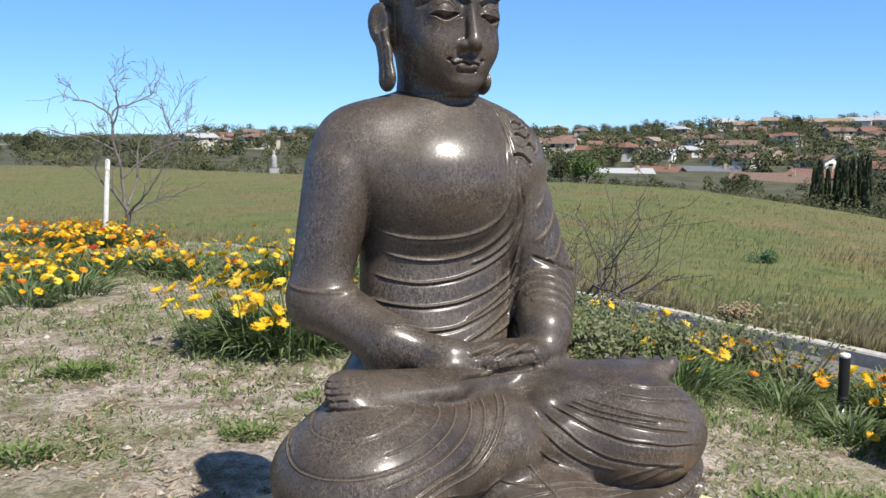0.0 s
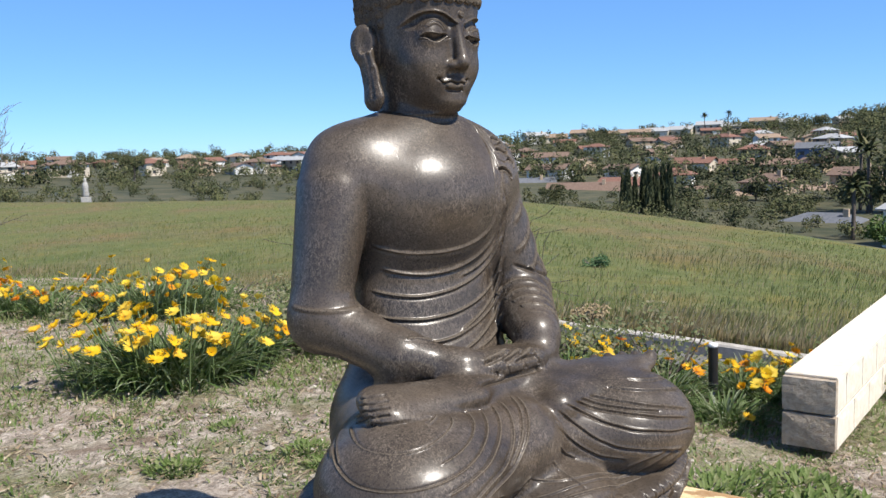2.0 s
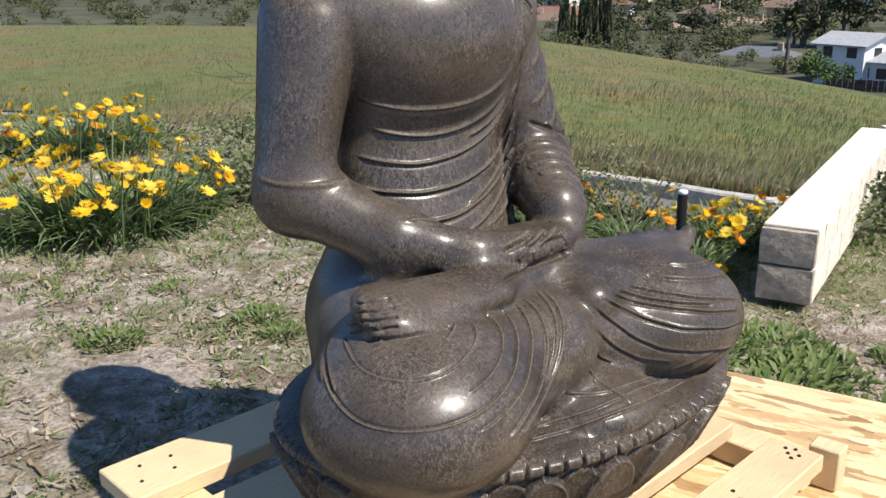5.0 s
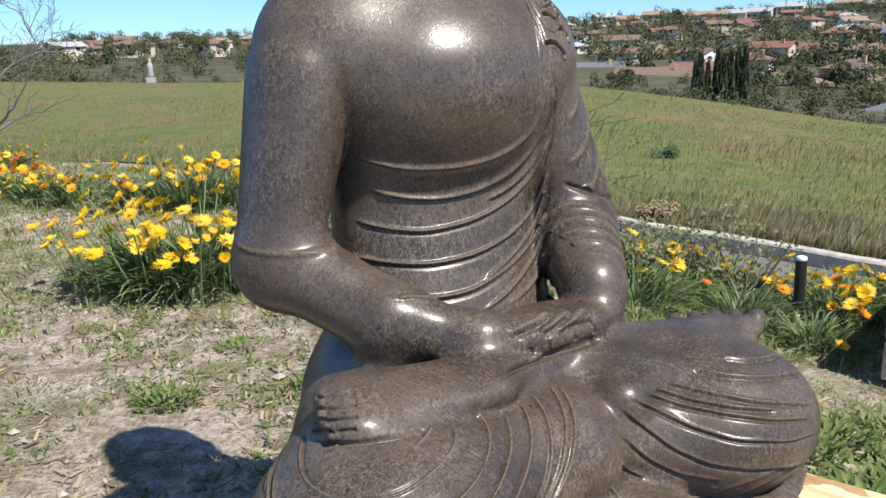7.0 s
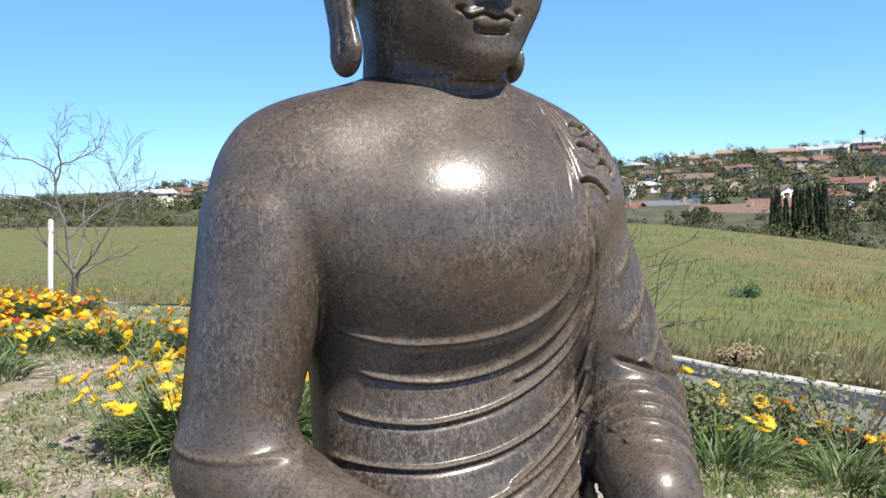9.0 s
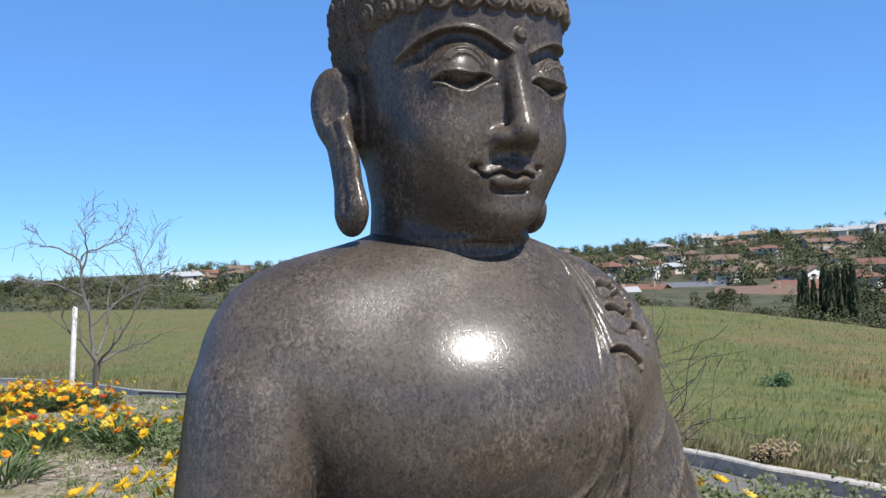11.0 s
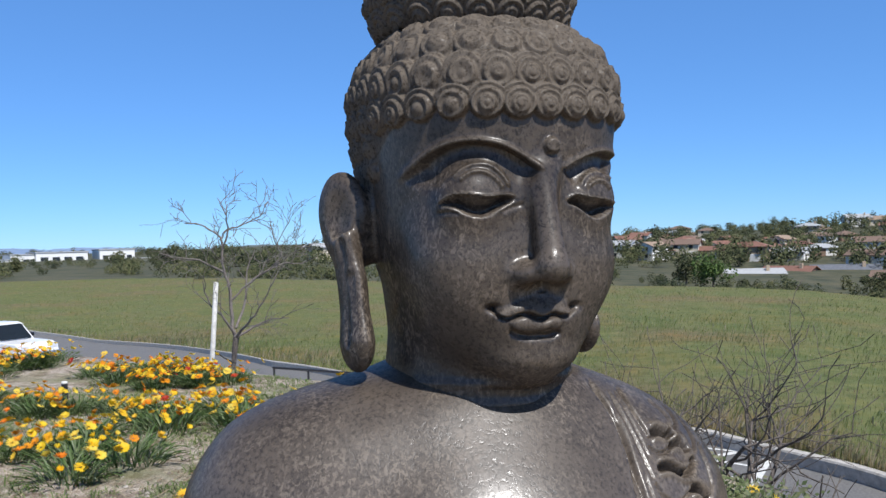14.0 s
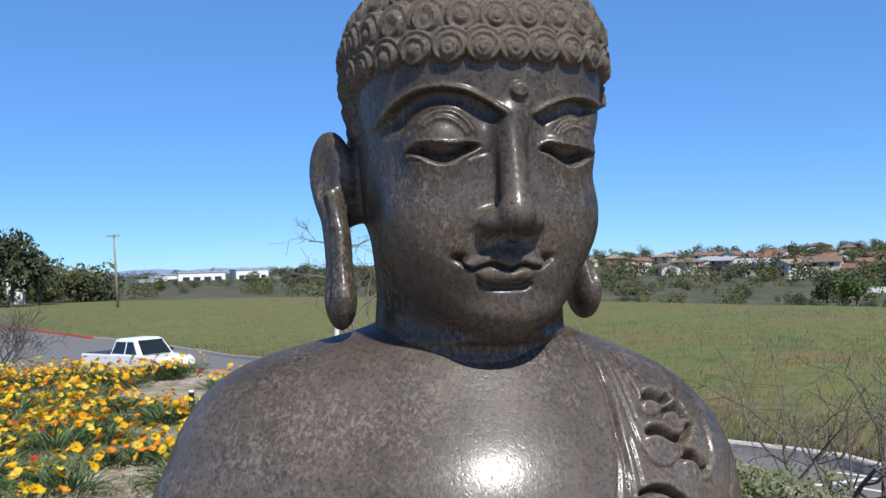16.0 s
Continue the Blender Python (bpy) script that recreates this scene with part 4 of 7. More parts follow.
def figure_head():
    F = Field((-0.19, -0.22, 1.20), (0.19, 0.23, 1.79), 0.0024)
    F.stack([(1.307, 0, -0.040, 0.038, 0.050), (1.320, 0, -0.030, 0.066, 0.090), (1.342, -0.003, -0.020, 0.084, 0.106), (1.370, -0.005, -0.012, 0.094, 0.111),
             (1.410, -0.006, -0.004, 0.104, 0.121), (1.450, -0.006, 0.0, 0.110, 0.131), (1.500, -0.001, 0.004, 0.118, 0.147), (1.550, 0, 0.008, 0.124, 0.155),
             (1.595, 0, 0.013, 0.125, 0.151), (1.625, 0, 0.018, 0.112, 0.135), (1.648, 0, 0.022, 0.084, 0.100), (1.665, 0, 0.022, 0.02, 0.03)], 2.45, 0.0)
    F.limb((-0.008, 0.012, 1.22), (-0.006, 0.010, 1.36), 0.104, 0.094, 0.02)
    F.ball((0, -0.104, 1.327), (0.036, 0.026, 0.022), 0.025)
    for s in (-1, 1):
        # sockets, lids, cheeks
        F.ball((s * 0.048, -0.163, 1.486), (0.035, 0.028, 0.022), 0.018, cut=True)
        F.ball((s * 0.052 - 0.003, -0.1100, 1.4760), (0.037, 0.028, 0.030), 0.012)
        F.ball((s * 0.046 - 0.004, -0.092, 1.412), (0.045, 0.034, 0.042), 0.05)
    # nose
    F.limb((-0.002, -0.138, 1.496), (-0.005, -0.158, 1.420), 0.0100, 0.0135, 0.016)
    F.ball((-0.005, -0.161, 1.410), (0.0150, 0.0140, 0.0120), 0.010)
    for s in (-1, 1):
        F.ball((s * 0.0175 - 0.006, -0.1395, 1.4055), (0.0125, 0.018, 0.0100), 0.010)
        F.ball((s * 0.010 - 0.006, -0.152, 1.393), (0.007, 0.009, 0.004), 0.003, cut=True)
    # the mouth's swell
    F.ball((-0.003, -0.119, 1.3660), (0.042, 0.017, 0.024), 0.014)
    # long ears; one lies closer to the head
    for s, o, b in ((-1, 0.0, 0.0), (1, -0.022, 0.022)):
        F.ball((s * (0.143 + o), 0.034 + b, 1.466), (0.0150, 0.034, 0.046), 0.008, (0, s * 4, s * -30))
        F.limb((s * (0.146 + o), 0.028 + b, 1.440), (s * (0.140 + o), 0.016 + b, 1.395), 0.026, 0.022, 0.010, (2.0, 0.92, 1))
        F.limb((s * (0.140 + o), 0.016 + b, 1.395), (s * (0.140 + o * 0.6), 0.004 + b, 1.340), 0.022, 0.032, 0.010, (2.0, 0.92, 1))
        F.ball((s * (0.154 + o), 0.018 + b, 1.472), (0.008, 0.020, 0.031), 0.005, (0, s * 4, s * -30), cut=True)
        F.limb((s * (0.156 + o), 0.008 + b, 1.438), (s * (0.155 + o), -0.010 + b, 1.342), 0.0060, 0.0060, 0.003, cut=True)
        F.limb((s * (0.150 + o), -0.006 + b, 1.405), (s * (0.152 + o), -0.024 + b, 1.350), 0.0050, 0.0040, 0.003, cut=True)
        F.limb((s * 0.120, 0.030, 1.47), (s * 0.124, 0.028, 1.43), 0.022, 0.016, 0.01)
    # the top knot
    F.ball((0, 0.028, 1.690), (0.104, 0.108, 0.068), 0.004)
    v, q = F.surface()
    del F
    v = relax(v, q, 2)
    n = normals_of(v, q)
    c, s = math.cos(radians(HEAD_TURN)), math.sin(radians(HEAD_TURN))

    def features(v, n):
        x, y, z = v.T
        disp = np.zeros(len(v))
        face = soft(-n[:, 1], 0.0, 0.3) * (y < -0.02)
        # stand the points in the figure's own turn for the laid-out lines
        turned = np.stack([HEAD_AT[0] + c * x - s * y, HEAD_AT[1] + s * x + c * y, z], 1)
        uv = seen_from(turned, STAND_FACE)

        def line_on(line, height, width, under=0.0):
            return ridge(uv, curve2(line, 0.002, 0.012), height, width, under, face)

        # brows: a fine edge, with the socket falling back below it
        for line in ([(-0.0815, 0.1288), (-0.0725, 0.1462), (-0.0557, 0.1676), (-0.0382, 0.1799), (-0.0188, 0.1864), (0.0039, 0.1877), (0.0265, 0.1838), (0.0459, 0.1747), (0.0621, 0.1644), (0.0802, 0.1527)],
                     [(0.0984, 0.1534), (0.1107, 0.1605), (0.1236, 0.1676), (0.1398, 0.1734), (0.1560, 0.1754), (0.1721, 0.1702), (0.1838, 0.1572)]):
            line = curve2(line, 0.002, 0.012)
            disp += ridge(uv, line, 0.0026, 0.0030, 0.0, face)
            d, at, side = near_curve(uv, line)
            disp -= face * (side < 0) * 0.0085 * soft(d, 0.0012, 0.0075) * (1 - soft(d, 0.012, 0.036)) * soft(at, 0.0, 0.15) * soft(1 - at, 0.0, 0.12)
        disp += line_on([(-0.0317, 0.1378), (-0.0220, 0.1495), (-0.0123, 0.1572), (0.0039, 0.1605), (0.0168, 0.1566), (0.0265, 0.1482), (0.0375, 0.1301)], 0.0026, 0.0024)
        disp += line_on([(-0.0252, 0.1365), (-0.0155, 0.1462), (-0.0026, 0.1514), (0.0084, 0.1495), (0.0201, 0.1417), (0.0291, 0.1294)], 0.0026, 0.0024)
        disp += line_on([(0.1255, 0.1314), (0.1301, 0.1417), (0.1398, 0.1488), (0.1495, 0.1514), (0.1592, 0.1475), (0.1682, 0.1365)], 0.0026, 0.0024)
        disp += line_on([(0.1333, 0.1301), (0.1430, 0.1391), (0.1527, 0.1411), (0.1611, 0.1352), (0.1657, 0.1262)], 0.0026, 0.0024)
        # under each lid's edge the eye falls back, then rises to the cheek
        for top_line, low_line in (([(-0.0466, 0.1087), (-0.0401, 0.1171), (-0.0317, 0.1223), (-0.0188, 0.1242), (-0.0026, 0.1223), (0.0104, 0.1210), (0.0265, 0.1236), (0.0459, 0.1210)],
                                    [(-0.0466, 0.1087), (-0.0317, 0.1068), (-0.0220, 0.1016), (-0.0091, 0.0964), (0.0039, 0.0958), (0.0136, 0.0990), (0.0233, 0.1055), (0.0362, 0.1126), (0.0459, 0.1191)]),
                                   ([(0.1074, 0.1152), (0.1139, 0.1210), (0.1236, 0.1223), (0.1398, 0.1197), (0.1527, 0.1178), (0.1657, 0.1152), (0.1760, 0.1081)],
                                    [(0.1074, 0.1132), (0.1204, 0.1094), (0.1301, 0.1029), (0.1398, 0.0958), (0.1495, 0.0925), (0.1592, 0.0964), (0.1689, 0.1035), (0.1760, 0.1068)])):
            h, inside = band(uv, top_line, low_line)
            disp -= face * inside * (0.0055 + 0.0085 * (1 - soft(h, 0.15, 1.0))) * soft(h, 0.0, 0.16)
            disp += line_on(top_line, 0.0020, 0.0020)
        disp -= line_on([(-0.0466, 0.0977), (-0.0401, 0.1009), (-0.0317, 0.1022), (-0.0220, 0.0990)], 0.0014, 0.0020) + line_on([(0.0265, 0.1029), (0.0395, 0.1087), (0.0557, 0.1119)], 0.0014, 0.0020)
        disp += face * 0.0060 * soft(-np.hypot(uv[:, 0] - 0.0867, uv[:, 1] - 0.1818), -0.0118, -0.0070)
        # the mouth: an overhanging bowed upper lip, deep corners and a full lower lip
        mouth = [(0.0129, -0.0078), (0.0233, -0.0188), (0.0349, -0.0246), (0.0459, -0.0194), (0.0557, -0.0168), (0.0654, -0.0188), (0.0731, -0.0233), (0.0796, -0.0239), (0.0861, -0.0201), (0.0925, -0.0175), (0.1009, -0.0207), (0.1087, -0.0226), (0.1152, -0.0201), (0.1249, -0.0071)]
        h, inside = band(uv, [(0.0129, -0.0058), (0.0233, -0.0071), (0.0362, -0.0052), (0.0492, 0.0000), (0.0589, 0.0052), (0.0686, 0.0065), (0.0783, 0.0032), (0.0880, 0.0065), (0.0997, 0.0026), (0.1107, -0.0032), (0.1249, -0.0052)], mouth)
        disp += face * inside * (0.0040 * (1 - soft(h, 0.25, 1.0)) - 0.0045 * (1 - soft(h, 0.0, 0.22)))
        h, inside = band(uv, [(0.0349, -0.0252), (0.0459, -0.0201), (0.0557, -0.0175), (0.0654, -0.0194), (0.0731, -0.0239), (0.0796, -0.0246), (0.0861, -0.0207), (0.0925, -0.0181), (0.1009, -0.0214), (0.1074, -0.0239)],
                         [(0.0349, -0.0259), (0.0414, -0.0343), (0.0524, -0.0388), (0.0654, -0.0382), (0.0783, -0.0375), (0.0867, -0.0343), (0.0945, -0.0375), (0.1022, -0.0330), (0.1074, -0.0246)])
        disp += face * inside * 0.0050 * np.sqrt(np.clip(np.sin(np.pi * np.clip(h, 0, 1)), 0, 1))
        disp += line_on(mouth, -0.0052, 0.0024)
        for corner in ((0.0181, -0.0110), (0.1204, -0.0097)):
            disp -= face * 0.0075 * np.exp(-(np.hypot((uv[:, 0] - corner[0]) / 1.7, uv[:, 1] - corner[1]) / 0.0046) ** 2)
        disp += line_on([(0.0375, -0.0343), (0.0459, -0.0421), (0.0589, -0.0453), (0.0783, -0.0440), (0.0945, -0.0447), (0.1048, -0.0362)], -0.0050, 0.0038)
        # the groove under the nose
        disp += line_on([(0.0783, 0.0252), (0.0783, 0.0149), (0.0783, 0.0058)], -0.0030, 0.0050)
        return disp

    v, q = refine(v, q, (np.abs(features(v, n)) > 0.0002) | ((v[:, 2] > 1.535) & (v[:, 1] < 0.10)))
    n = normals_of(v, q)
    disp = features(v, n)
    proud = np.clip(disp / 0.0022, 0, 1)
    x, y, z = v.T
    # neck rings
    for zr in (1.280, 1.300):
        disp += 0.0018 * np.exp(-((z - zr) / 0.004) ** 2) * (np.hypot(x, y) < 0.10)
    # hair: rows of snail curls
    az = np.degrees(np.arctan2(x, -(y - 0.010)))
    aa = np.abs(az)
    hairline = np.interp(aa, [0, 35, 60, 74, 86, 100, 180], [1.551, 1.551, 1.540, 1.520, 1.490, 1.40, 1.36])
    ear = (np.abs(x) > 0.124) * (z < 1.525) * (y > -0.015) * (y < 0.085)
    off_ear = 1 - ear
    top = soft(z, 1.640, 1.646)
    centres = []
    ring = [(1.561, 0.126, 0.156, 0.008), (1.588, 0.125, 0.151, 0.012), (1.614, 0.114, 0.137, 0.016), (1.635, 0.094, 0.114, 0.020)]
    for row, (zr, rx, ry, cy) in enumerate(ring):
        count = int(2 * math.pi * 0.5 * (rx + ry) / 0.0300)
        for k in range(count):
            t = 2 * math.pi * (k + 0.5 * (row % 2)) / count
            centres.append((rx * math.sin(t), cy - ry * math.cos(t), zr))
    for row, zr in enumerate((1.534, 1.506, 1.478, 1.450, 1.422)):
        for k in range(14):
            t = math.radians(70 + 6 * row + (k + 0.5 * (row % 2)) * (220 - 12 * row) / 14)
            centres.append((0.135 * math.sin(t), 0.010 - 0.160 * math.cos(t), zr))
    for row, (zr, rr) in enumerate(((1.664, 0.099), (1.692, 0.104), (1.718, 0.093), (1.740, 0.068), (1.755, 0.034))):
        count = max(5, int(2 * math.pi * rr / 0.0295))
        for k in range(count):
            t = 2 * math.pi * (k + 0.5 * (row % 2)) / count
            centres.append((rr * math.sin(t), 0.030 - rr * 1.04 * math.cos(t), zr))
    hv = np.where(((z > hairline - 0.014) * off_ear > 0) | (top > 0.05))[0]
    b, low_part = np.full(len(hv), 9.0), np.zeros(len(hv))
    for cc in centres:
        rel = v[hv] - np.array(cc)
        d = np.linalg.norm(rel, axis=1)
        m = d < b
        b[m], low_part[m] = d[m], rel[m, 2]
    r = b / 0.0165
    # shells: the hairline is scalloped by the lowest row
    where = np.zeros(len(v))
    where[hv] = np.maximum(np.maximum(soft(z[hv] - hairline[hv], 0.004, 0.010) * off_ear[hv], top[hv]), off_ear[hv] * (1 - soft(r, 0.90, 1.08)))
    dome = 0.0092 * np.sqrt(np.clip(1 - (r / 1.25) ** 2, 0, 1))
    # each curl droops in nested arcs round a low boss
    r2 = np.sqrt(np.maximum(b ** 2 - low_part ** 2, 0) + (low_part + 0.0050) ** 2) / 0.0165
    steps = np.abs(((r2 * 2.6) % 1.0) - 0.5) * 2
    rings = 0.0032 * (steps - 0.5) * soft(r2, 0.22, 0.34) * (1 - soft(r, 1.0, 1.2)) + 0.0022 * (1 - soft(r2, 0.18, 0.34))
    disp[hv] += (dome + rings + 0.0005) * where[hv]
    v = v + n * disp[:, None]
    dull = 0.26 + 0.64 * np.clip(where, 0, 1) + 0.35 * proud * (1 - np.clip(where, 0, 1))
    x, y = v[:, 0], v[:, 1]
    return np.stack([HEAD_AT[0] + c * x - s * y, HEAD_AT[1] + s * x + c * y, v[:, 2]], 1), q, dull


def figure_lotus():
    """The lotus seat: a beaded rim over standing petals."""
    nt, nz = 1100, 72
    th = np.linspace(0, 2 * math.pi, nt, endpoint=False)
    zz = np.concatenate([np.linspace(0.262, 0.478, nz), [0.482, 0.484, 0.484]])
    cx, cy, ax, ay = 0.060, -0.235, 0.478, 0.322
    rows = []
    for k, z in enumerate(zz):
        u = (z - 0.262) / (0.470 - 0.262)
        base = np.interp(u, [0, 0.15, 0.5, 0.85, 1.0, 1.08], [-0.125, -0.085, -0.028, 0.002, 0.006, 0.0])
        d = np.full(nt, base)
        m = 22
        for shift, lift, depth in ((0.0, 0.0, 0.026), (0.5, 0.12, 0.013)):
            a = ((th * m / (2 * math.pi) + shift) % 1.0) - 0.5
            uu = np.clip(u / (0.90 + lift * 0), 0, 1)
            half = 0.47 * np.sqrt(np.clip(1 - max(0.0, (uu - 0.35) / 0.65) ** 2.0, 0, 1)) + 0.001
            inside = soft(half - np.abs(a), 0.0, 0.05) if u < 0.9 else 0.0
            swell = np.sqrt(np.clip(1 - (a / 0.5) ** 2, 0, 1)) * (1 - 0.35 * uu)
            d = np.maximum(d, base + depth * inside * (0.55 + 0.45 * swell) - (0.004 if shift else 0))
            lip = np.exp(-((half - np.abs(a) - 0.05) / 0.03) ** 2) * (u < 0.9)
            d = d + 0.0035 * lip * (1 if not shift else 0.4)
        if 0.90 < u < 1.03:
            mb = 88
            b = np.abs(((th * mb / (2 * math.pi)) % 1.0) - 0.5) * 2
            d = base + 0.014 * np.sqrt(np.clip(1 - ((u - 0.962) / 0.066) ** 2, 0, 1)) * (1 - soft(b, 0.70, 0.98) * 0.8)
        if k >= nz:
            d = np.full(nt, [-0.008, -0.035, -0.30][k - nz])
        rows.append(np.stack([cx + (ax + d) * np.sin(th), cy - (ay + d) * np.cos(th), np.full(nt, z)], 1))
    v = np.concatenate(rows)
    n2 = len(zz)
    i, j = np.meshgrid(np.arange(n2 - 1), np.arange(nt), indexing="ij")
    a, b = (i * nt + j).ravel(), (i * nt + (j + 1) % nt).ravel()
    return v, np.stack([a, b, b + nt, a + nt], 1), np.full(len(v), 0.35)


def build_figure():
    vs_, qs_, du, off = [], [], [], 0
    for maker in (figure_body, figure_head, figure_lotus):
        v, q, d = maker()
        vs_.append(v), qs_.append(q + off), du.append(d)
        off += len(v)
    me = mesh_from("statue", np.concatenate(vs_), np.concatenate(qs_), STONE, True)
    at = me.attributes.new("unpolished", "FLOAT", "POINT")
    at.data.foreach_set("value", np.concatenate(du).astype(np.float32))
    ob = new("statue", me)
    ob.matrix_world = pose(*FIG_AT, 0, 0, FIG_TURN)
    return tagged(ob, "dark polished stone seated figure on a lotus base", "statue")


build_figure()
# ---- timber under the figure ----
def wood_material(name, a, b, scale, stretch):
    m = material(name, a, 0.75, spec=0.3)
    v = coords(m, stretch, world_space=False)
    f = noise_fac(m, scale, 6, 0.65, v)
    g = noise_fac(m, 3.0, 3, 0.6, coords(m, world_space=False))
    c = ramp(m, f, (0.3, a), (0.7, b))
    colour(m, mix(m, ramp(m, g, (0.45, (0, 0, 0)), (0.75, (0.5, 0.5, 0.5))), c, tuple(0.72 * t for t in a)))
    bump(m, f, 0.25, 0.003)
    return m


def strand_material():
    m = material("strand_board", (0.6, 0.42, 0.22), 0.7, spec=0.3)
    v = coords(m, (1.0, 3.4, 1.0), world_space=False)
    vor = nd(m, "TexVoronoi", Scale=11.0)
    warp = nd(m, "TexNoise", Scale=6.0, Detail=3.0)
    lk(m, v, warp.inputs["Vector"])
    add = m.node_tree.nodes.new("ShaderNodeVectorMath")
    add.operation = "MULTIPLY_ADD"
    add.inputs[1].default_value = (0.25, 0.25, 0.25)
    lk(m, warp.outputs["Color"], add.inputs[0])
    lk(m, v, add.inputs[2])
    lk(m, add.outputs[0], vor.inputs["Vector"])
    sep = m.node_tree.nodes.new("ShaderNodeSeparateColor")
    lk(m, vor.outputs["Color"], sep.inputs[0])
    c = ramp(m, sep.outputs[0], (0.0, (0.24, 0.12, 0.045)), (0.24, (0.50, 0.31, 0.14)), (0.55, (0.72, 0.52, 0.28)), (1.0, (0.82, 0.66, 0.42)))
    fine = noise_fac(m, 60, 4, 0.6, v)
    colour(m, mix(m, 0.25, c, ramp(m, fine, (0.35, (0.45, 0.28, 0.13)), (0.65, (0.78, 0.62, 0.38)))))
    bump(m, sep.outputs[0], 0.25, 0.003)
    return m


PINE = wood_material("raw_pine", (0.62, 0.45, 0.25), (0.76, 0.60, 0.38), 26, (1, 12, 12))
STRANDS = strand_material()
NAIL = material("nail_steel", (0.06, 0.055, 0.05), 0.5, 0.8)
fig = pose(*FIG_AT, 0, 0, FIG_TURN)


def make_pallet():
    root = empty("pallet", fig @ pose(0, 0, 0.168), "raw pine pallet of studs and boards under the statue", "pallet", "")
    # runners on edge, boards flat across them
    def stud(name, x, y, z, lx, ly, lz, rz=0.0):
        part(name, bm_mesh(name, box_bm(lx, ly, lz, 0.003, 1, 0.0012), PINE), root, pose(x, y, z, 0, 0, rz))
    for x in (-0.46, 0.0, 0.53):
        stud("runner", x, -0.16 + 0.13 * x, 0.0275, 0.089, 0.98, 0.055, 7.5)
    stud("block", 0.622, -0.590, 0.046, 0.052, 0.064, 0.092, 12)
    for y, w, lx, x in ((-0.628, 0.112, 1.16, -0.01), (-0.415, 0.140, 1.12, -0.02), (-0.20, 0.14, 1.10, -0.04), (0.018, 0.150, 1.14, -0.03), (0.262, 0.160, 1.14, -0.05)):
        stud("deck_board", x, y + 0.13 * x, 0.0745, lx, w, 0.038, 7.5)
    for x, y in ((0.535, -0.545), (0.520, -0.560), (0.545, -0.562), (0.528, -0.580), (0.508, -0.575), (0.30, -0.60), (0.315, -0.575), (-0.555, 0.22), (-0.57, 0.16), (-0.50, 0.17), (-0.49, 0.22)):
        bm = bmesh.new()
        bmesh.ops.create_cone(bm, cap_ends=True, segments=8, radius1=0.0045, radius2=0.0035, depth=0.003)
        part("nail_head", bm_mesh("nail_head", bm, NAIL), root, pose(x, y, 0.0945))
    return root


make_pallet()
sheet = new("strand_board", bm_mesh("strand_board", box_bm(1.66, 1.22, 0.018, 0.001, 1), STRANDS))
sheet.matrix_world = pose(0.70, 1.63, 0.157, 0, 0, -46.6)
tagged(sheet, "large honey-coloured strand board sheet lying under the pallet", "board")
stack = empty("lower_pallet", pose(0.58, 1.60, -0.16, 0, 0, -46.6), "low pine pallet hidden beneath the strand board", "pallet")
for yy in (-0.5, 0.0, 0.5):
    part("runner", bm_mesh("runner", box_bm(1.45, 0.09, 0.28, 0.003, 1), PINE), stack, pose(0, yy, 0.15))
for xx in (-0.6, -0.2, 0.2, 0.6):
    part("deck_board", bm_mesh("deck_board", box_bm(0.12, 1.1, 0.018, 0.002, 1), PINE), stack, pose(xx, 0, 0.2985))

# ---- block wall ----
BLOCK = speckled("slump_block", (0.68, 0.60, 0.48), (0.80, 0.73, 0.61), 22, 0.95, 0.45, 0.006)
CAP_FACE = speckled("split_block_face", (0.33, 0.265, 0.20), (0.50, 0.42, 0.33), 30, 0.95, 0.9, 0.012)
MORTAR = speckled("mortar", (0.36, 0.33, 0.29), (0.48, 0.45, 0.40), 60, 0.95, 0.3, 0.003)


def block_mesh(lx, ly, lz, mat, seed):
    bm = box_bm(lx, ly, lz, cuts=3)
    for v in bm.verts:
        c = v.co
        edge = sum(abs(abs(a) - 0.5 * s) < 1e-4 for a, s in zip(c, (lx, ly, lz)))
        if edge >= 2:
            v.co = Vector((c.x * (1 - 0.006 / lx), c.y * (1 - 0.006 / ly), c.z * (1 - 0.006 / lz)))
        v.co += noise.noise_vector(c * 19 + Vector((seed, 0, 0))) * 0.003
    return bm_mesh("block", bm, mat)


def make_wall(name, x0, y0, x1, y1, base, courses=2, width=0.27, height=0.19, end_face=True, label=""):
    d = Vector((x1 - x0, y1 - y0))
    L, ang = d.length, math.degrees(math.atan2(d.y, d.x))
    core = new(name, bm_mesh(name, box_bm(L - 0.02, width - 0.02, courses * height - 0.030), MORTAR))
    core.matrix_world = pose((x0 + x1) / 2, (y0 + y1) / 2, base + courses * height / 2, 0, 0, ang)
    tagged(core, label, "wall", kind="structure")
    full, half, fend = (block_mesh(0.39, width, height - 0.008, BLOCK, 1), block_mesh(0.19, width, height - 0.008, BLOCK, 2), block_mesh(0.19, width, height - 0.008, BLOCK, 3))
    for c in range(courses):
        x, first = -L / 2, True
        while x < L / 2 - 0.05:
            w = 0.2 if (first and c % 2) else 0.4
            w = min(w, L / 2 - x)
            me = full if w > 0.3 else half
            b = part("block", me, core, pose(x + w / 2, 0, (c - (courses - 1) / 2) * height + 0.004 * 0))
            b.scale = ((w - 0.004) / (0.39 if w > 0.3 else 0.19), 1, 1)
            x += w
            first = False
    return core, L, ang


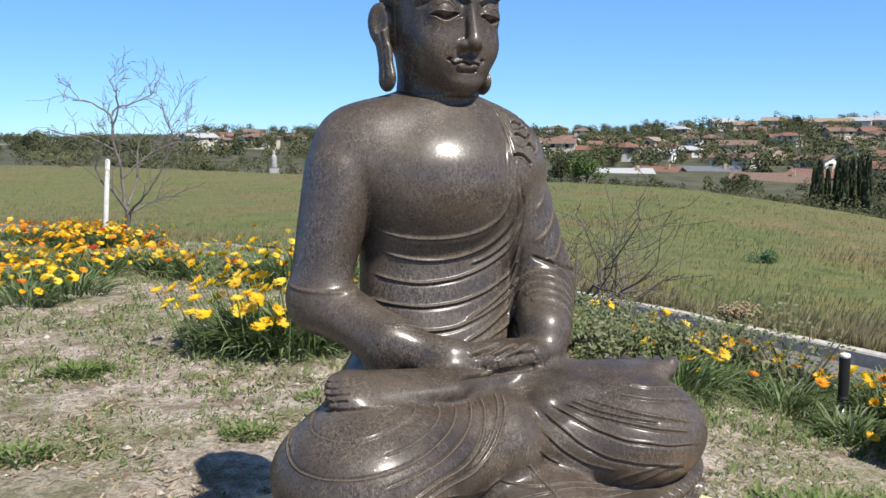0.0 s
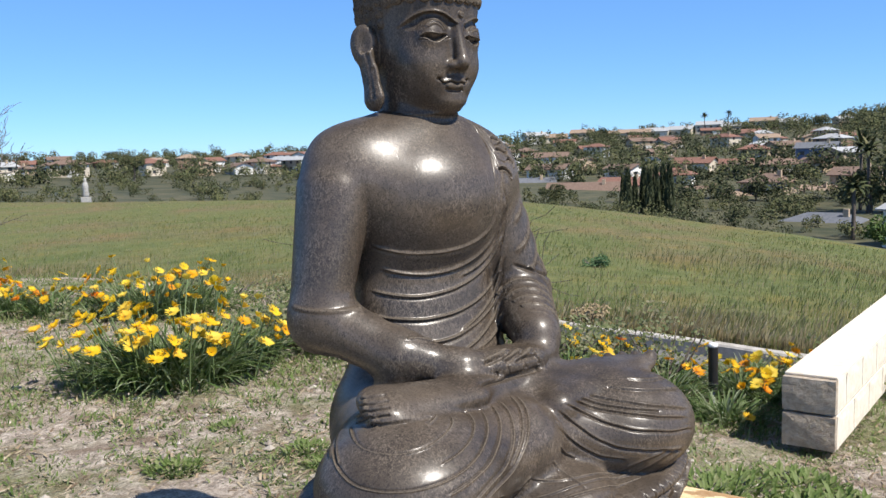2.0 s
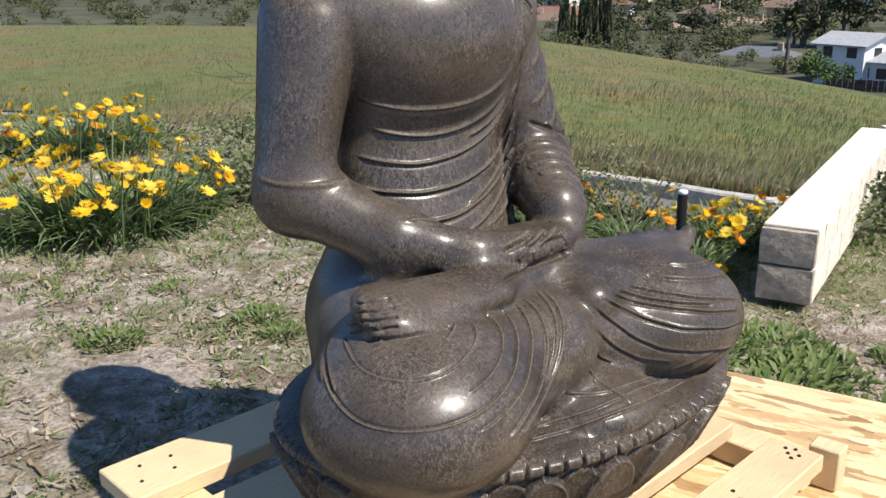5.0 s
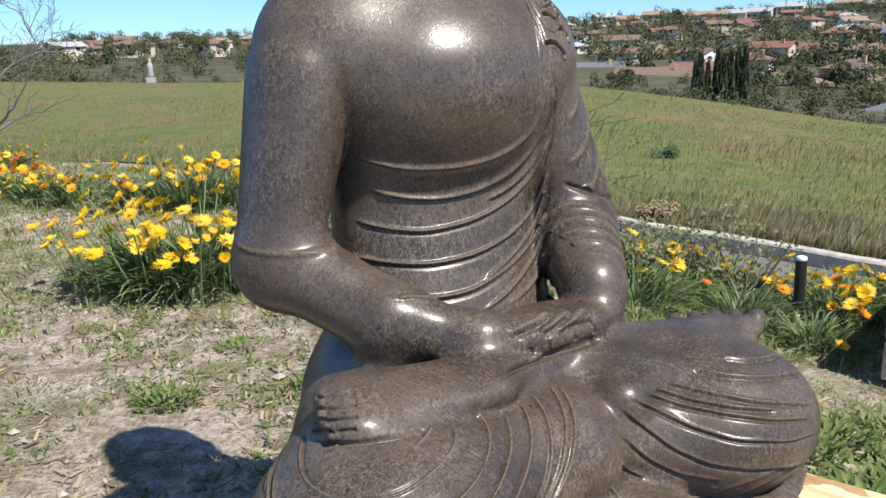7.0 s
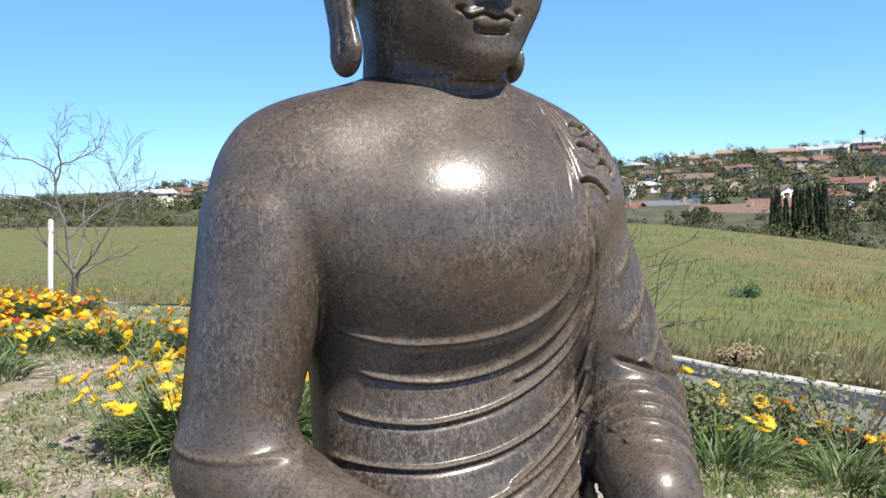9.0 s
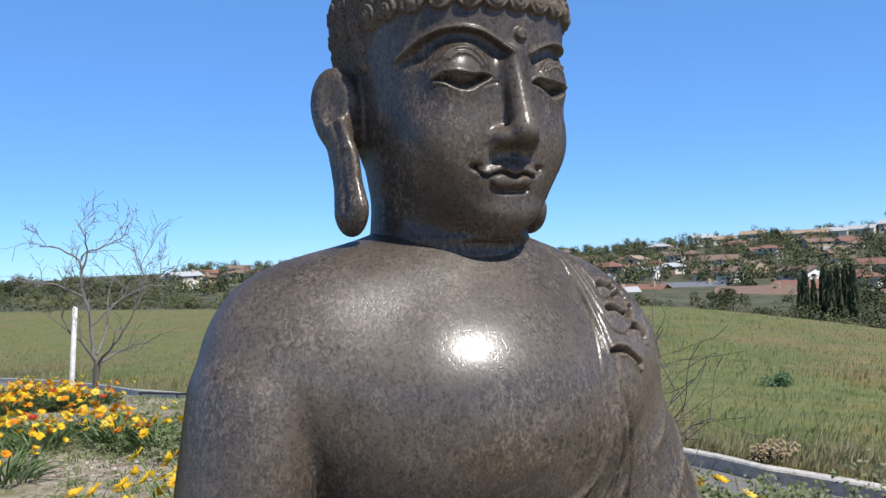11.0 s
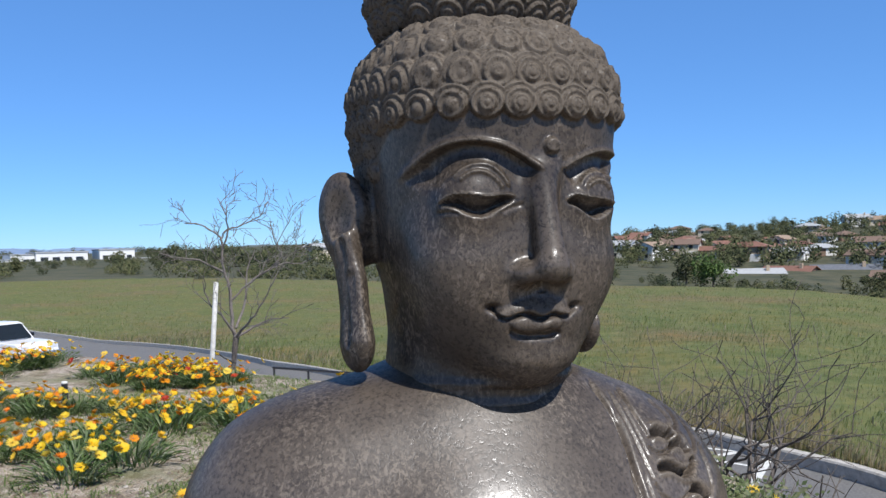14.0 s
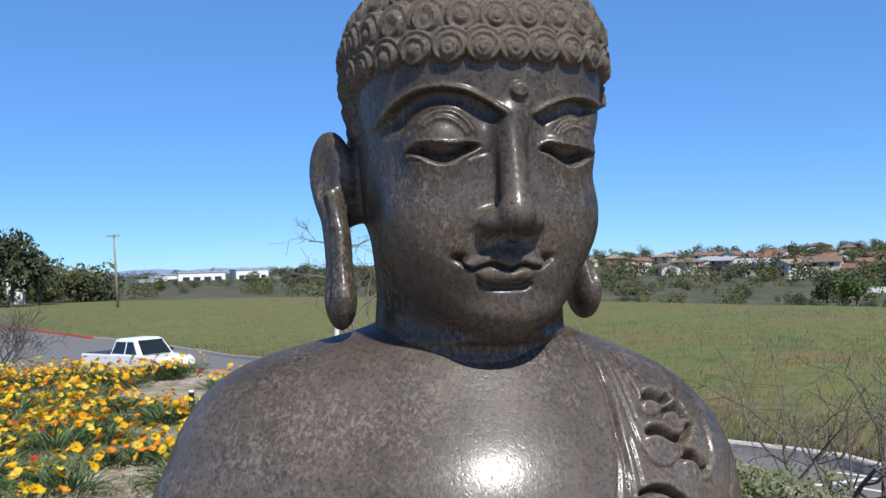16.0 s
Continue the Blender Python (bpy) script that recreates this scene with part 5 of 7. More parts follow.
wall, L, ang = make_wall("wall_1", 2.33, 3.94, 4.78, 6.14, -0.375, label="low pale tan concrete block garden wall, two courses")
for c in range(2):
    part("end_face", block_mesh(0.05, 0.268, 0.18, CAP_FACE, 7 + c), wall, pose(-L / 2 - 0.018, 0, (c - 0.5) * 0.19))
part("cap", bm_mesh("cap", box_bm(L, 0.262, 0.014, 0.004, 1, 0.0015), BLOCK), wall, pose(0, 0, 0.192), "smooth pale mortar wash")
make_wall("wall_2", 4.93, 6.22, 8.6, 5.0, -0.375, label="low pale tan concrete block wall along the slope")

# ---- bollard lights ----
BLACK_METAL = material("black_metal", (0.02, 0.02, 0.022), 0.45, 0.0)
STEEL = material("grey_steel", (0.35, 0.36, 0.37), 0.4, 0.9)
WHITE_CAP = speckled("white_cap", (0.7, 0.7, 0.68), (0.8, 0.8, 0.78), 40, 0.5)


def lathe(profile, sides=24):
    bm = bmesh.new()
    rings = []
    for r, z in profile:
        rings.append([bm.verts.new((r * math.cos(2 * math.pi * k / sides), r * math.sin(2 * math.pi * k / sides), z)) for k in range(sides)])
    for a, b in zip(rings, rings[1:]):
        for k in range(sides):
            bm.faces.new((a[k], a[(k + 1) % sides], b[(k + 1) % sides], b[k]))
    bm.faces.new(rings[0][::-1])
    bm.faces.new(rings[-1])
    return bm


def make_bollard(x, y, z, h=0.52):
    root = empty("path_light", pose(x, y, z, 1.5, -1.0, 0), "slim black garden path light on a steel stake", "lamp", "path lights")
    part("stake", bm_mesh("stake", lathe([(0.011, -0.12), (0.013, h * 0.42)], 14), STEEL, True), root, label="bare grey steel stake")
    part("body", bm_mesh("body", lathe([(0.018, h * 0.40), (0.033, h * 0.42), (0.034, h * 0.50), (0.030, h * 0.52), (0.030, h * 0.70), (0.031, h * 0.71), (0.031, h * 0.965)]), BLACK_METAL, False), root)
    part("cap", bm_mesh("cap", lathe([(0.028, h * 0.965), (0.030, h * 0.975), (0.029, h), (0.022, h * 1.008)]), WHITE_CAP, True), root, label="pale round cap")
    return root


make_bollard(2.35, 4.98, -0.56)
make_bollard(-5.05, 9.6, -0.43, 0.55)

# ---- plants: gazanias ----
LEAF = thin(by_island("gazania_leaf", [(0.055, 0.10, 0.026), (0.105, 0.165, 0.05), (0.155, 0.21, 0.09), (0.28, 0.32, 0.21)], 0.55), 0.35)
PETAL = thin(by_object("gazania_petal", [(0.80, 0.42, 0.01), (0.83, 0.53, 0.015), (0.85, 0.61, 0.03), (0.84, 0.66, 0.11), (0.80, 0.46, 0.012)], 0.6), 0.35)
PETAL_ORANGE = thin(by_object("gazania_petal_orange", [(0.72, 0.20, 0.01), (0.80, 0.30, 0.012), (0.78, 0.36, 0.015)], 0.6), 0.35)
PETAL_RED = thin(by_object("gazania_petal_red", [(0.42, 0.03, 0.015), (0.55, 0.07, 0.02)], 0.6), 0.35)
STEM = speckled("flower_stem", (0.10, 0.15, 0.05), (0.17, 0.22, 0.09), 60, 0.6)


def blade(pile, base, yaw, length, width, lean, curl, segs=4, fold=0.3):
    """One strap leaf, arching outwards."""
    vs, fs = [], []
    c, s = math.cos(yaw), math.sin(yaw)
    r = z = 0.0
    ang = math.pi / 2 - lean
    for i in range(segs + 1):
        t = i / segs
        w = width * (0.5 + 1.1 * t) * (1 - t) ** 0.55 * 1.25 if t < 1 else 0.0
        for side in (-1, 0, 1):
            off = side * w * 0.5
            zz = z + (abs(side) * w * fold)
            vs.append((base[0] + c * r - s * off, base[1] + s * r + c * off, base[2] + zz))
        r += math.cos(ang) * length / segs
        z += math.sin(ang) * length / segs
        ang -= curl / segs
    for i in range(segs):
        for k in (0, 1):
            a = i * 3 + k
            fs.append((a, a + 1, a + 4, a + 3))
    pile.add(vs, fs)


def leaves_mesh(name, n, radius, length, seed, mat=None):
    rnd = random.Random(seed)
    p = Pile()
    for i in range(n):
        a, rr = rnd.uniform(0, 2 * math.pi), radius * math.sqrt(rnd.random())
        out = rr / radius
        yaw = a + rnd.uniform(-0.9, 0.9)
        blade(p, (rr * math.cos(a) * 0.75, rr * math.sin(a) * 0.75, rnd.uniform(-0.01, 0.03)), yaw, length * rnd.uniform(0.6, 1.15), rnd.uniform(0.008, 0.017), 0.15 + 0.85 * out * rnd.uniform(0.5, 1.2), rnd.uniform(0.4, 1.6))
    return p.mesh(name, mat or LEAF)


def flower_mesh(name, petals, radius, cup, mat, seed):
    """A daisy-like head: pointed petals in two layers round a disc."""
    rnd = random.Random(seed)
    p = Pile()
    for layer in range(2):
        for k in range(petals):
            a = 2 * math.pi * (k + 0.5 * layer) / petals + rnd.uniform(-0.08, 0.08)
            c, s = math.cos(a), math.sin(a)
            L = radius * rnd.uniform(0.85, 1.08)
            w = 2.6 * radius / petals * 1.05
            up = cup + rnd.uniform(-0.12, 0.12)
            pts = []
            for t, ww in ((0.12, 0.35), (0.5, 1.0), (0.82, 0.85), (1.0, 0.10)):
                r0, z0 = L * t * math.cos(up), L * t * math.sin(up) * (0.6 + 0.4 * t) - 0.002 * layer
                for side in (-1, 1):
                    pts.append((c * r0 - s * side * ww * w * 0.5, s * r0 + c * side * ww * w * 0.5, z0 + 0.0015 * side))
            p.add(pts, [(0, 1, 3, 2), (2, 3, 5, 4), (4, 5, 7, 6)])
    return p.mesh(name, mat)




FLOWERS = [flower_mesh("flower", 11, 0.036, 0.35, PETAL, 1), flower_mesh("flower", 13, 0.040, 0.15, PETAL, 2), flower_mesh("flower", 10, 0.032, 0.8, PETAL, 3),
           flower_mesh("flower", 12, 0.036, 0.25, PETAL_ORANGE, 4), flower_mesh("flower", 12, 0.030, 0.6, PETAL_ORANGE, 5), flower_mesh("flower", 12, 0.036, 0.2, PETAL_RED, 6)]


def stem_mesh(h, bend):
    vs, fs = tube_arrays([(0, 0, 0), (bend * 0.4, 0, h * 0.55), (bend, 0, h)], [0.0028, 0.0024, 0.0022], 5)
    return mesh_from("stem", vs, fs, STEM, True)


STEMS = [(0.16, 0.02), (0.20, 0.04), (0.24, 0.06), (0.13, 0.03)]
STEM_ME = [stem_mesh(h, b) for h, b in STEMS]


BED_LEAVES = [leaves_mesh("leaves", 130, 0.25, 0.20, 900 + k) for k in range(8)]


def make_gazania(x, y, size, n_leaves, n_flowers, seed, kinds=(0, 1, 2, 0, 1), detail=True):
    rnd = random.Random(seed)
    z = float(land_z(x, y))
    root = empty("gazania_plant", pose(x, y, z, 0, 0, rnd.uniform(0, 360)), "clump of grey-green strap leaves with open yellow flowers" if 3 not in kinds else "clump of green strap leaves with yellow and orange flowers", "flowering plant", "gazania plants")
    if detail:
        part("leaves", leaves_mesh("leaves", n_leaves, 0.24 * size, 0.20 * size, seed), root)
    else:
        part("leaves", BED_LEAVES[seed % len(BED_LEAVES)], root, Matrix.Scale(size, 4))
    for i in range(n_flowers):
        a, rr = rnd.uniform(0, 2 * math.pi), 0.26 * size * math.sqrt(rnd.random())
        k = rnd.randrange(len(STEM_ME))
        h, b = STEMS[k]
        sc = size * rnd.uniform(0.8, 1.15)
        base = Matrix.Translation((rr * math.cos(a), rr * math.sin(a), 0.02)) @ Matrix.Rotation(a + rnd.uniform(-0.6, 0.6), 4, "Z") @ Matrix.Rotation(rnd.uniform(0.0, 0.35), 4, "Y") @ Matrix.Scale(sc, 4)
        head = Matrix.Translation((b, 0, h)) @ Matrix.Rotation(rnd.uniform(0.1, 0.8), 4, "Y") @ Matrix.Rotation(rnd.uniform(0, 6), 4, "Z") @ Matrix.Scale((rnd.uniform(1.0, 1.35) if detail else rnd.uniform(0.95, 1.3)) / max(sc, 0.9), 4)
        if detail:
            st = part("flower_stem", STEM_ME[k], root, base)
            part("flower", FLOWERS[rnd.choice(kinds)], st, head)
        else:
            part("flower", FLOWERS[rnd.choice(kinds)], root, base @ head)
    return root


rnd = random.Random(21)
# the big clumps behind the figure's bare shoulder
make_gazania(-0.90, 5.02, 1.85, 560, 58, 101)
make_gazania(-1.14, 5.06, 1.5, 420, 30, 102)
make_gazania(-0.66, 5.25, 1.4, 320, 14, 103)
make_gazania(-1.35, 7.60, 1.8, 380, 36, 104, (0, 1, 2, 3))
make_gazania(-1.70, 7.75, 1.35, 300, 14, 105)
make_gazania(-1.00, 7.55, 1.4, 260, 12, 106)
# the row along the bank
for i, (x, y) in enumerate(((2.38, 5.62), (2.15, 5.75), (2.62, 5.05), (2.74, 4.88), (2.80, 5.3), (1.85, 5.9), (2.55, 5.85), (2.98, 5.15), (2.05, 6.2), (1.55, 6.0))):
    make_gazania(x, y, 0.95 + 0.1 * (i % 3), 230, 12 if i > 1 else 7, 200 + i, (0, 1, 2, 3) if i % 2 else (0, 1, 2))
# leafier clumps with few flowers lower on the bank
for i, (x, y) in enumerate(((1.45, 5.2), (1.75, 5.35), (2.0, 5.0), (1.25, 5.75), (1.6, 6.3), (2.3, 6.2), (2.75, 5.8), (3.0, 5.75), (2.2, 4.55), (1.1, 6.4), (1.9, 6.7), (2.6, 6.5), (0.9, 5.9), (3.2, 5.5), (1.35, 4.85))):
    make_gazania(x, y, 0.95 + 0.12 * (i % 4), 200, 2 + i % 4, 250 + i, (0, 1, 3))
# the bed that runs out towards the road
for i in range(230):
    a = rnd.uniform(-47, -15)
    d = 6.0 + 9.2 * rnd.random() ** 0.85
    if a > -29:
        d = 7.4 + 0.75 * (d - 6.0)
    if d > 0.80 * r_near(a):
        d = 0.80 * r_near(a) * rnd.uniform(0.85, 1.0)
    x, y = d * math.sin(radians(a)), d * math.cos(radians(a))
    if noise.noise(Vector((x * 0.55, y * 0.55, 4.0))) < (-0.22 if a < -29 else 0.02):
        continue
    make_gazania(x, y, rnd.uniform(0.75, 1.1), 110, rnd.randrange(6, 13), 300 + i, rnd.choice(((0, 1, 2), (0, 1, 3), (0, 0, 1, 3), (0, 1, 3, 4), (3, 4, 5, 0, 1, 0, 2, 1, 0, 1))), False)

# fuller clumps at the near edge of the bed
for i in range(44):
    a, d = rnd.uniform(-46, -31), rnd.uniform(5.6, 9.6)
    make_gazania(d * math.sin(radians(a)), d * math.cos(radians(a)), rnd.uniform(0.95, 1.3), 110, rnd.randrange(2, 12), 620 + i, ((0, 1, 2, 3), (0, 1, 4), (0, 1, 0, 1, 3, 1, 0, 5), (0, 1, 2))[i % 4], False)
for i, (x, y) in enumerate(((-3.1, 6.4), (-3.4, 6.95), (-2.95, 6.9), (-3.65, 7.6), (-2.2, 7.9), (-2.6, 8.2), (-3.2, 8.0))):
    make_gazania(x, y, 1.15 + 0.1 * (i % 3), 110, 14, 690 + i, (0, 1, 2, 3), False)
# the crest of the bed, against the road
for i in range(26):
    a, d = -41 + 11.5 * i / 25 + rnd.uniform(-0.3, 0.3), rnd.uniform(13.8, 15.4)
    make_gazania(d * math.sin(radians(a)), d * math.cos(radians(a)), rnd.uniform(1.15, 1.4), 110, rnd.randrange(9, 15), 560 + i, (0, 1, 2, 3), False)

# ---- weeds, litter, clods ----
WEED = thin(upright(by_island("weed_leaf", [(0.085, 0.14, 0.034), (0.15, 0.215, 0.062), (0.21, 0.27, 0.10), (0.27, 0.29, 0.14)], 0.6), 0.15), 0.4)
STRAW = by_island("dry_straw", [(0.22, 0.165, 0.10), (0.40, 0.33, 0.22), (0.12, 0.085, 0.055), (0.30, 0.22, 0.14), (0.42, 0.36, 0.28)], 0.85)
PEBBLE = by_island("pebble", [(0.24, 0.21, 0.18), (0.42, 0.38, 0.33), (0.16, 0.13, 0.11), (0.55, 0.50, 0.44)], 0.9)


def in_yard(x, y):
    """Bare of the timber, wall and figure."""
    lx, ly = x - 0.70, y - 1.63
    a = radians(46.6)
    u, w = lx * math.cos(a) - ly * math.sin(a), lx * math.sin(a) + ly * math.cos(a)
    if abs(u) < 0.86 and abs(w) < 0.64:
        return False
    du, dw = x - FIG_AT[0], y - FIG_AT[1]
    b = radians(-FIG_TURN)
    if abs(du * math.cos(b) - dw * math.sin(b)) < 0.66 and abs(du * math.sin(b) + dw * math.cos(b) + 0.1) < 0.62:
        return False
    return True


def scatter(n, seed, cut, spread):
    """Places over the yard, thick where a soft noise is high."""
    r = random.Random(seed)
    out = []
    tries = 0
    while len(out) < n and tries < n * 40:
        tries += 1
        a = r.uniform(-48, 46)
        d = 1.2 + (spread - 1.2) * r.random() ** 0.8
        if d > 0.87 * r_near(a):
            continue
        x, y = d * math.sin(radians(a)) - 0.2, d * math.cos(radians(a))
        f = noise.noise(Vector((x * 0.9, y * 0.9, seed))) + 0.5 * noise.noise(Vector((x * 3, y * 3, seed + 5)))
        lush = 0.30 * (1 if x > 0.8 else 0) + (0.28 if y > 4.2 else 0) + (0.3 if y > 7 else 0) + (0.25 if x > 1.2 and y > 3.9 else 0) + (0.32 if -1.1 < x < 0.7 and 3.3 < y < 4.9 else 0)
        if f + lush + r.uniform(-0.2, 0.2) < cut or not in_yard(x, y):
            continue
        out.append((x, y))
    return out


def weeds():
    r = random.Random(5)
    p = Pile()
    for x, y in scatter(14500, 11, 0.13, 12.0):
        z = float(land_z(x, y))
        k = r.uniform(0.5, 1.2) * (1.0 if y < 4.2 else (2.2 if x > 1.2 else 1.6))
        for i in range(5):
            blade(p, (x + r.uniform(-0.05, 0.05), y + r.uniform(-0.05, 0.05), z - 0.004), r.uniform(0, 6.283), 0.042 * k * r.uniform(0.5, 1.3), r.uniform(0.005, 0.011), r.uniform(0.4, 1.35), r.uniform(0.2, 1.2), 2, 0.25)
    tagged(new("weeds", p.mesh("weeds", WEED)), "low green weeds growing in patches on the dirt", "weeds", kind="stuff")
    # leafy rosettes standing out singly
    for i, (x, y, s) in enumerate(((-0.80, 3.45, 0.85), (-0.28, 3.55, 0.7), (-0.22, 3.35, 0.6), (-0.60, 3.95, 0.7), (-1.85, 4.4, 1.1), (1.62, 2.62, 1.4), (1.35, 2.75, 1.5), (1.6, 2.95, 1.6), (1.85, 3.1, 1.6), (1.55, 3.3, 1.3), (2.1, 2.75, 1.3), (1.95, 3.45, 1.5), (1.3, 3.15, 1.3), (2.6, 2.9, 1.2), (2.45, 3.2, 1.2), (1.15, 2.6, 1.2), (-1.6, 3.2, 0.9), (-1.9, 4.4, 1.1))):
        q = Pile()
        for j in range(190):
            a, rr = r.uniform(0, 6.283), 0.13 * s * math.sqrt(r.random())
            blade(q, (rr * math.cos(a), rr * math.sin(a), r.uniform(0, 0.02) * s), a + r.uniform(-1, 1), 0.048 * s * r.uniform(0.5, 1.2), 0.017 * s, r.uniform(0.3, 1.3), r.uniform(0.3, 1.3), 2, 0.2)
        ob = new("weed_clump", q.mesh("weed_clump", WEED))
        ob.matrix_world = pose(x, y, float(land_z(x, y)) - 0.005)
        tagged(ob, "bright green leafy weed rosette on bare dirt", "weed", "weed clumps")


def litter():
    r = random.Random(6)
    p, q = Pile(), Pile()
    for x, y in scatter(26000, 12, -0.35, 9.0):
        z = float(land_z(x, y)) + 0.004
        a, L, w = r.uniform(0, 3.14), r.uniform(0.012, 0.07), 0.001 + 0.011 * r.random() ** 2
        c, s = math.cos(a) * L / 2, math.sin(a) * L / 2
        t = r.uniform(-0.004, 0.012)
        p.add([(x - c + s / L * w, y - s - c / L * w, z), (x + c + s / L * w, y + s - c / L * w, z + t), (x + c - s / L * w, y + s + c / L * w, z + t), (x - c - s / L * w, y - s + c / L * w, z + 0.002)], [(0, 1, 2, 3)])
    oct_f = [(0, 2, 4), (2, 1, 4), (1, 3, 4), (3, 0, 4), (2, 0, 5), (1, 2, 5), (3, 1, 5), (0, 3, 5)]
    for x, y in scatter(5000, 13, -0.4, 8.0):
        z = float(land_z(x, y)) + 0.002
        k = 0.004 + 0.012 * r.random() ** 4 * 1.6
        q.add([(x + k * r.uniform(0.7, 1.4), y, z), (x - k * r.uniform(0.7, 1.4), y, z), (x, y + k * r.uniform(0.7, 1.4), z), (x, y - k * r.uniform(0.7, 1.4), z), (x + k * 0.2, y, z + k * 0.8), (x, y, z - k * 0.5)], oct_f)
    tagged(new("dry_straw", p.mesh("dry_straw", STRAW)), "dry straw and leaf litter strewn over the dirt", "litter", kind="stuff")
    tagged(new("pebbles", q.mesh("pebbles", PEBBLE)), "small stones and clods on the dirt", "pebbles", kind="stuff")


weeds()
litter()

# ---- meadow grass beyond the road ----
def grass_material():
    m = material("meadow_grass", (0.2, 0.22, 0.09), 0.9, spec=0.15)
    v = coords(m)
    g = m.node_tree.nodes.new("ShaderNodeNewGeometry")
    green = ramp(m, g.outputs["Random Per Island"], (0.0, (0.20, 0.235, 0.085)), (0.5, (0.245, 0.270, 0.112)), (0.85, (0.31, 0.31, 0.15)), (1.0, (0.40, 0.36, 0.22)))
    dry = ramp(m, g.outputs["Random Per Island"], (0.0, (0.21, 0.165, 0.095)), (0.6, (0.29, 0.235, 0.145)), (1.0, (0.40, 0.335, 0.21)))
    where = ramp(m, noise_fac(m, 0.11, 5, 0.62, v), (0.50, (0, 0, 0)), (0.64, (0.85, 0.85, 0.85)))
    c = mix(m, where, green, dry)
    deep = ramp(m, noise_fac(m, 0.5, 5, 0.65, v), (0.35, (0.66, 0.74, 0.60)), (0.55, (1, 1, 1)), (0.7, (1.12, 1.04, 0.92)))
    colour(m, mix(m, 1.0, c, deep, "MULTIPLY"))
    return thin(m, 0.5)


GRASS = grass_material()
DRY_GRASS = thin(by_island("dry_seed_grass", [(0.30, 0.24, 0.14), (0.40, 0.33, 0.20), (0.48, 0.41, 0.26), (0.34, 0.31, 0.16)], 0.9), 0.5)


def meadow():
    rng = np.random.RandomState(9)
    n = 90000
    az = rng.uniform(-46, 48, n)
    rc, re = np.interp(az, AZ, R_CURB), np.interp(az, AZ, R_EDGE)
    t = rng.rand(n) ** 2.2
    r = rc + 0.35 + (re + 3 - rc) * t
    x, y = r * np.sin(np.radians(az)), r * np.cos(np.radians(az))
    z = land_z(x, y)
    tall = 0.62 + 0.25 * np.sin(x * 0.35 + 0.6 * np.sin(y * 0.4)) * np.sin(y * 0.22 + 1) + 0.16 * np.sin(x * 1.7 + y * 0.9) * np.sin(y * 1.3 - x * 0.5)
    # dry seeding grass stands along the kerb
    fringe = np.exp(-(r - rc) / 1.5)
    h = rng.uniform(0.06, 0.22, n) * tall * (1 + 1.2 * fringe) * np.clip(0.45 + (r - rc) / 2.0, 0.45, 1.0)
    w = 0.0013 + 0.00024 * r
    a = rng.uniform(0, 6.283, n)
    lean = (rng.uniform(-0.35, 0.35, (n, 2)) + np.array([0.16, -0.05])) * h[:, None]
    dx, dy = np.cos(a) * w, np.sin(a) * w
    V = np.stack([np.stack([x - dx, y - dy, z - 0.05], 1), np.stack([x + dx, y + dy, z - 0.05], 1),
                  np.stack([x + lean[:, 0] * 0.4 + dx * 0.6, y + lean[:, 1] * 0.4 + dy * 0.6, z + h * 0.6], 1), np.stack([x + lean[:, 0], y + lean[:, 1], z + h], 1)], 1).reshape(-1, 3)
    F = np.arange(n * 4).reshape(n, 4)
    tagged(new("meadow_grass", mesh_from("meadow_grass", V, F, mats=[GRASS, DRY_GRASS], index=(rng.rand(n) < 0.15 + 0.8 * fringe).astype(int))), "tall green and straw-coloured meadow grass beyond the road", "grass", kind="stuff")


meadow()
# ---- bare trees ----
BARK = speckled("bark", (0.055, 0.045, 0.038), (0.16, 0.135, 0.115), 40, 0.9, 0.6, 0.01)
GREY_TWIG = speckled("grey_twig", (0.10, 0.085, 0.075), (0.22, 0.19, 0.17), 30, 0.9, 0.4, 0.005)
STAKE_PAINT = speckled("weathered_white_wood", (0.50, 0.48, 0.44), (0.70, 0.68, 0.63), 12, 0.9, 0.3, 0.004)
RUBBER = material("black_rubber", (0.02, 0.02, 0.02), 0.7)


def grow(pile, p, d, length, radius, depth, rnd, up, spread, segs=5, sides=6, least=0.003, wander=0.16):
    """One limb and, from it, its smaller limbs."""
    path, radii = [p.copy()], [radius]
    q, dirn = p.copy(), d.normalized()
    kids = []
    for i in range(segs):
        dirn = (dirn + Vector((rnd.gauss(0, wander), rnd.gauss(0, wander), rnd.gauss(0, 0.6 * wander) + up))).normalized()
        q = q + dirn * length / segs
        path.append(q.copy())
        radii.append(radius * (1 - 0.62 * (i + 1) / segs))
        if depth > 0 and i >= 1:
            kids.append((q.copy(), dirn.copy(), radii[-1]))
    pile.add(*tube_arrays(path, [max(t, least) for t in radii], sides if radius > 0.008 else 4))
    for k, (kp, kd, kr) in enumerate(kids):
        for _ in range(2 if (k == len(kids) - 1) else (1 if rnd.random() < 0.8 else 2)):
            side = kd.cross(Vector((rnd.gauss(0, 1), rnd.gauss(0, 1), rnd.gauss(0, 1)))).normalized()
            grow(pile, kp, kd * (1 - spread) + side * spread * 1.3, length * rnd.uniform(0.5, 0.78), kr * rnd.uniform(0.55, 0.85), depth - 1, rnd, up, spread, max(3, segs - 1), 5, least, wander)


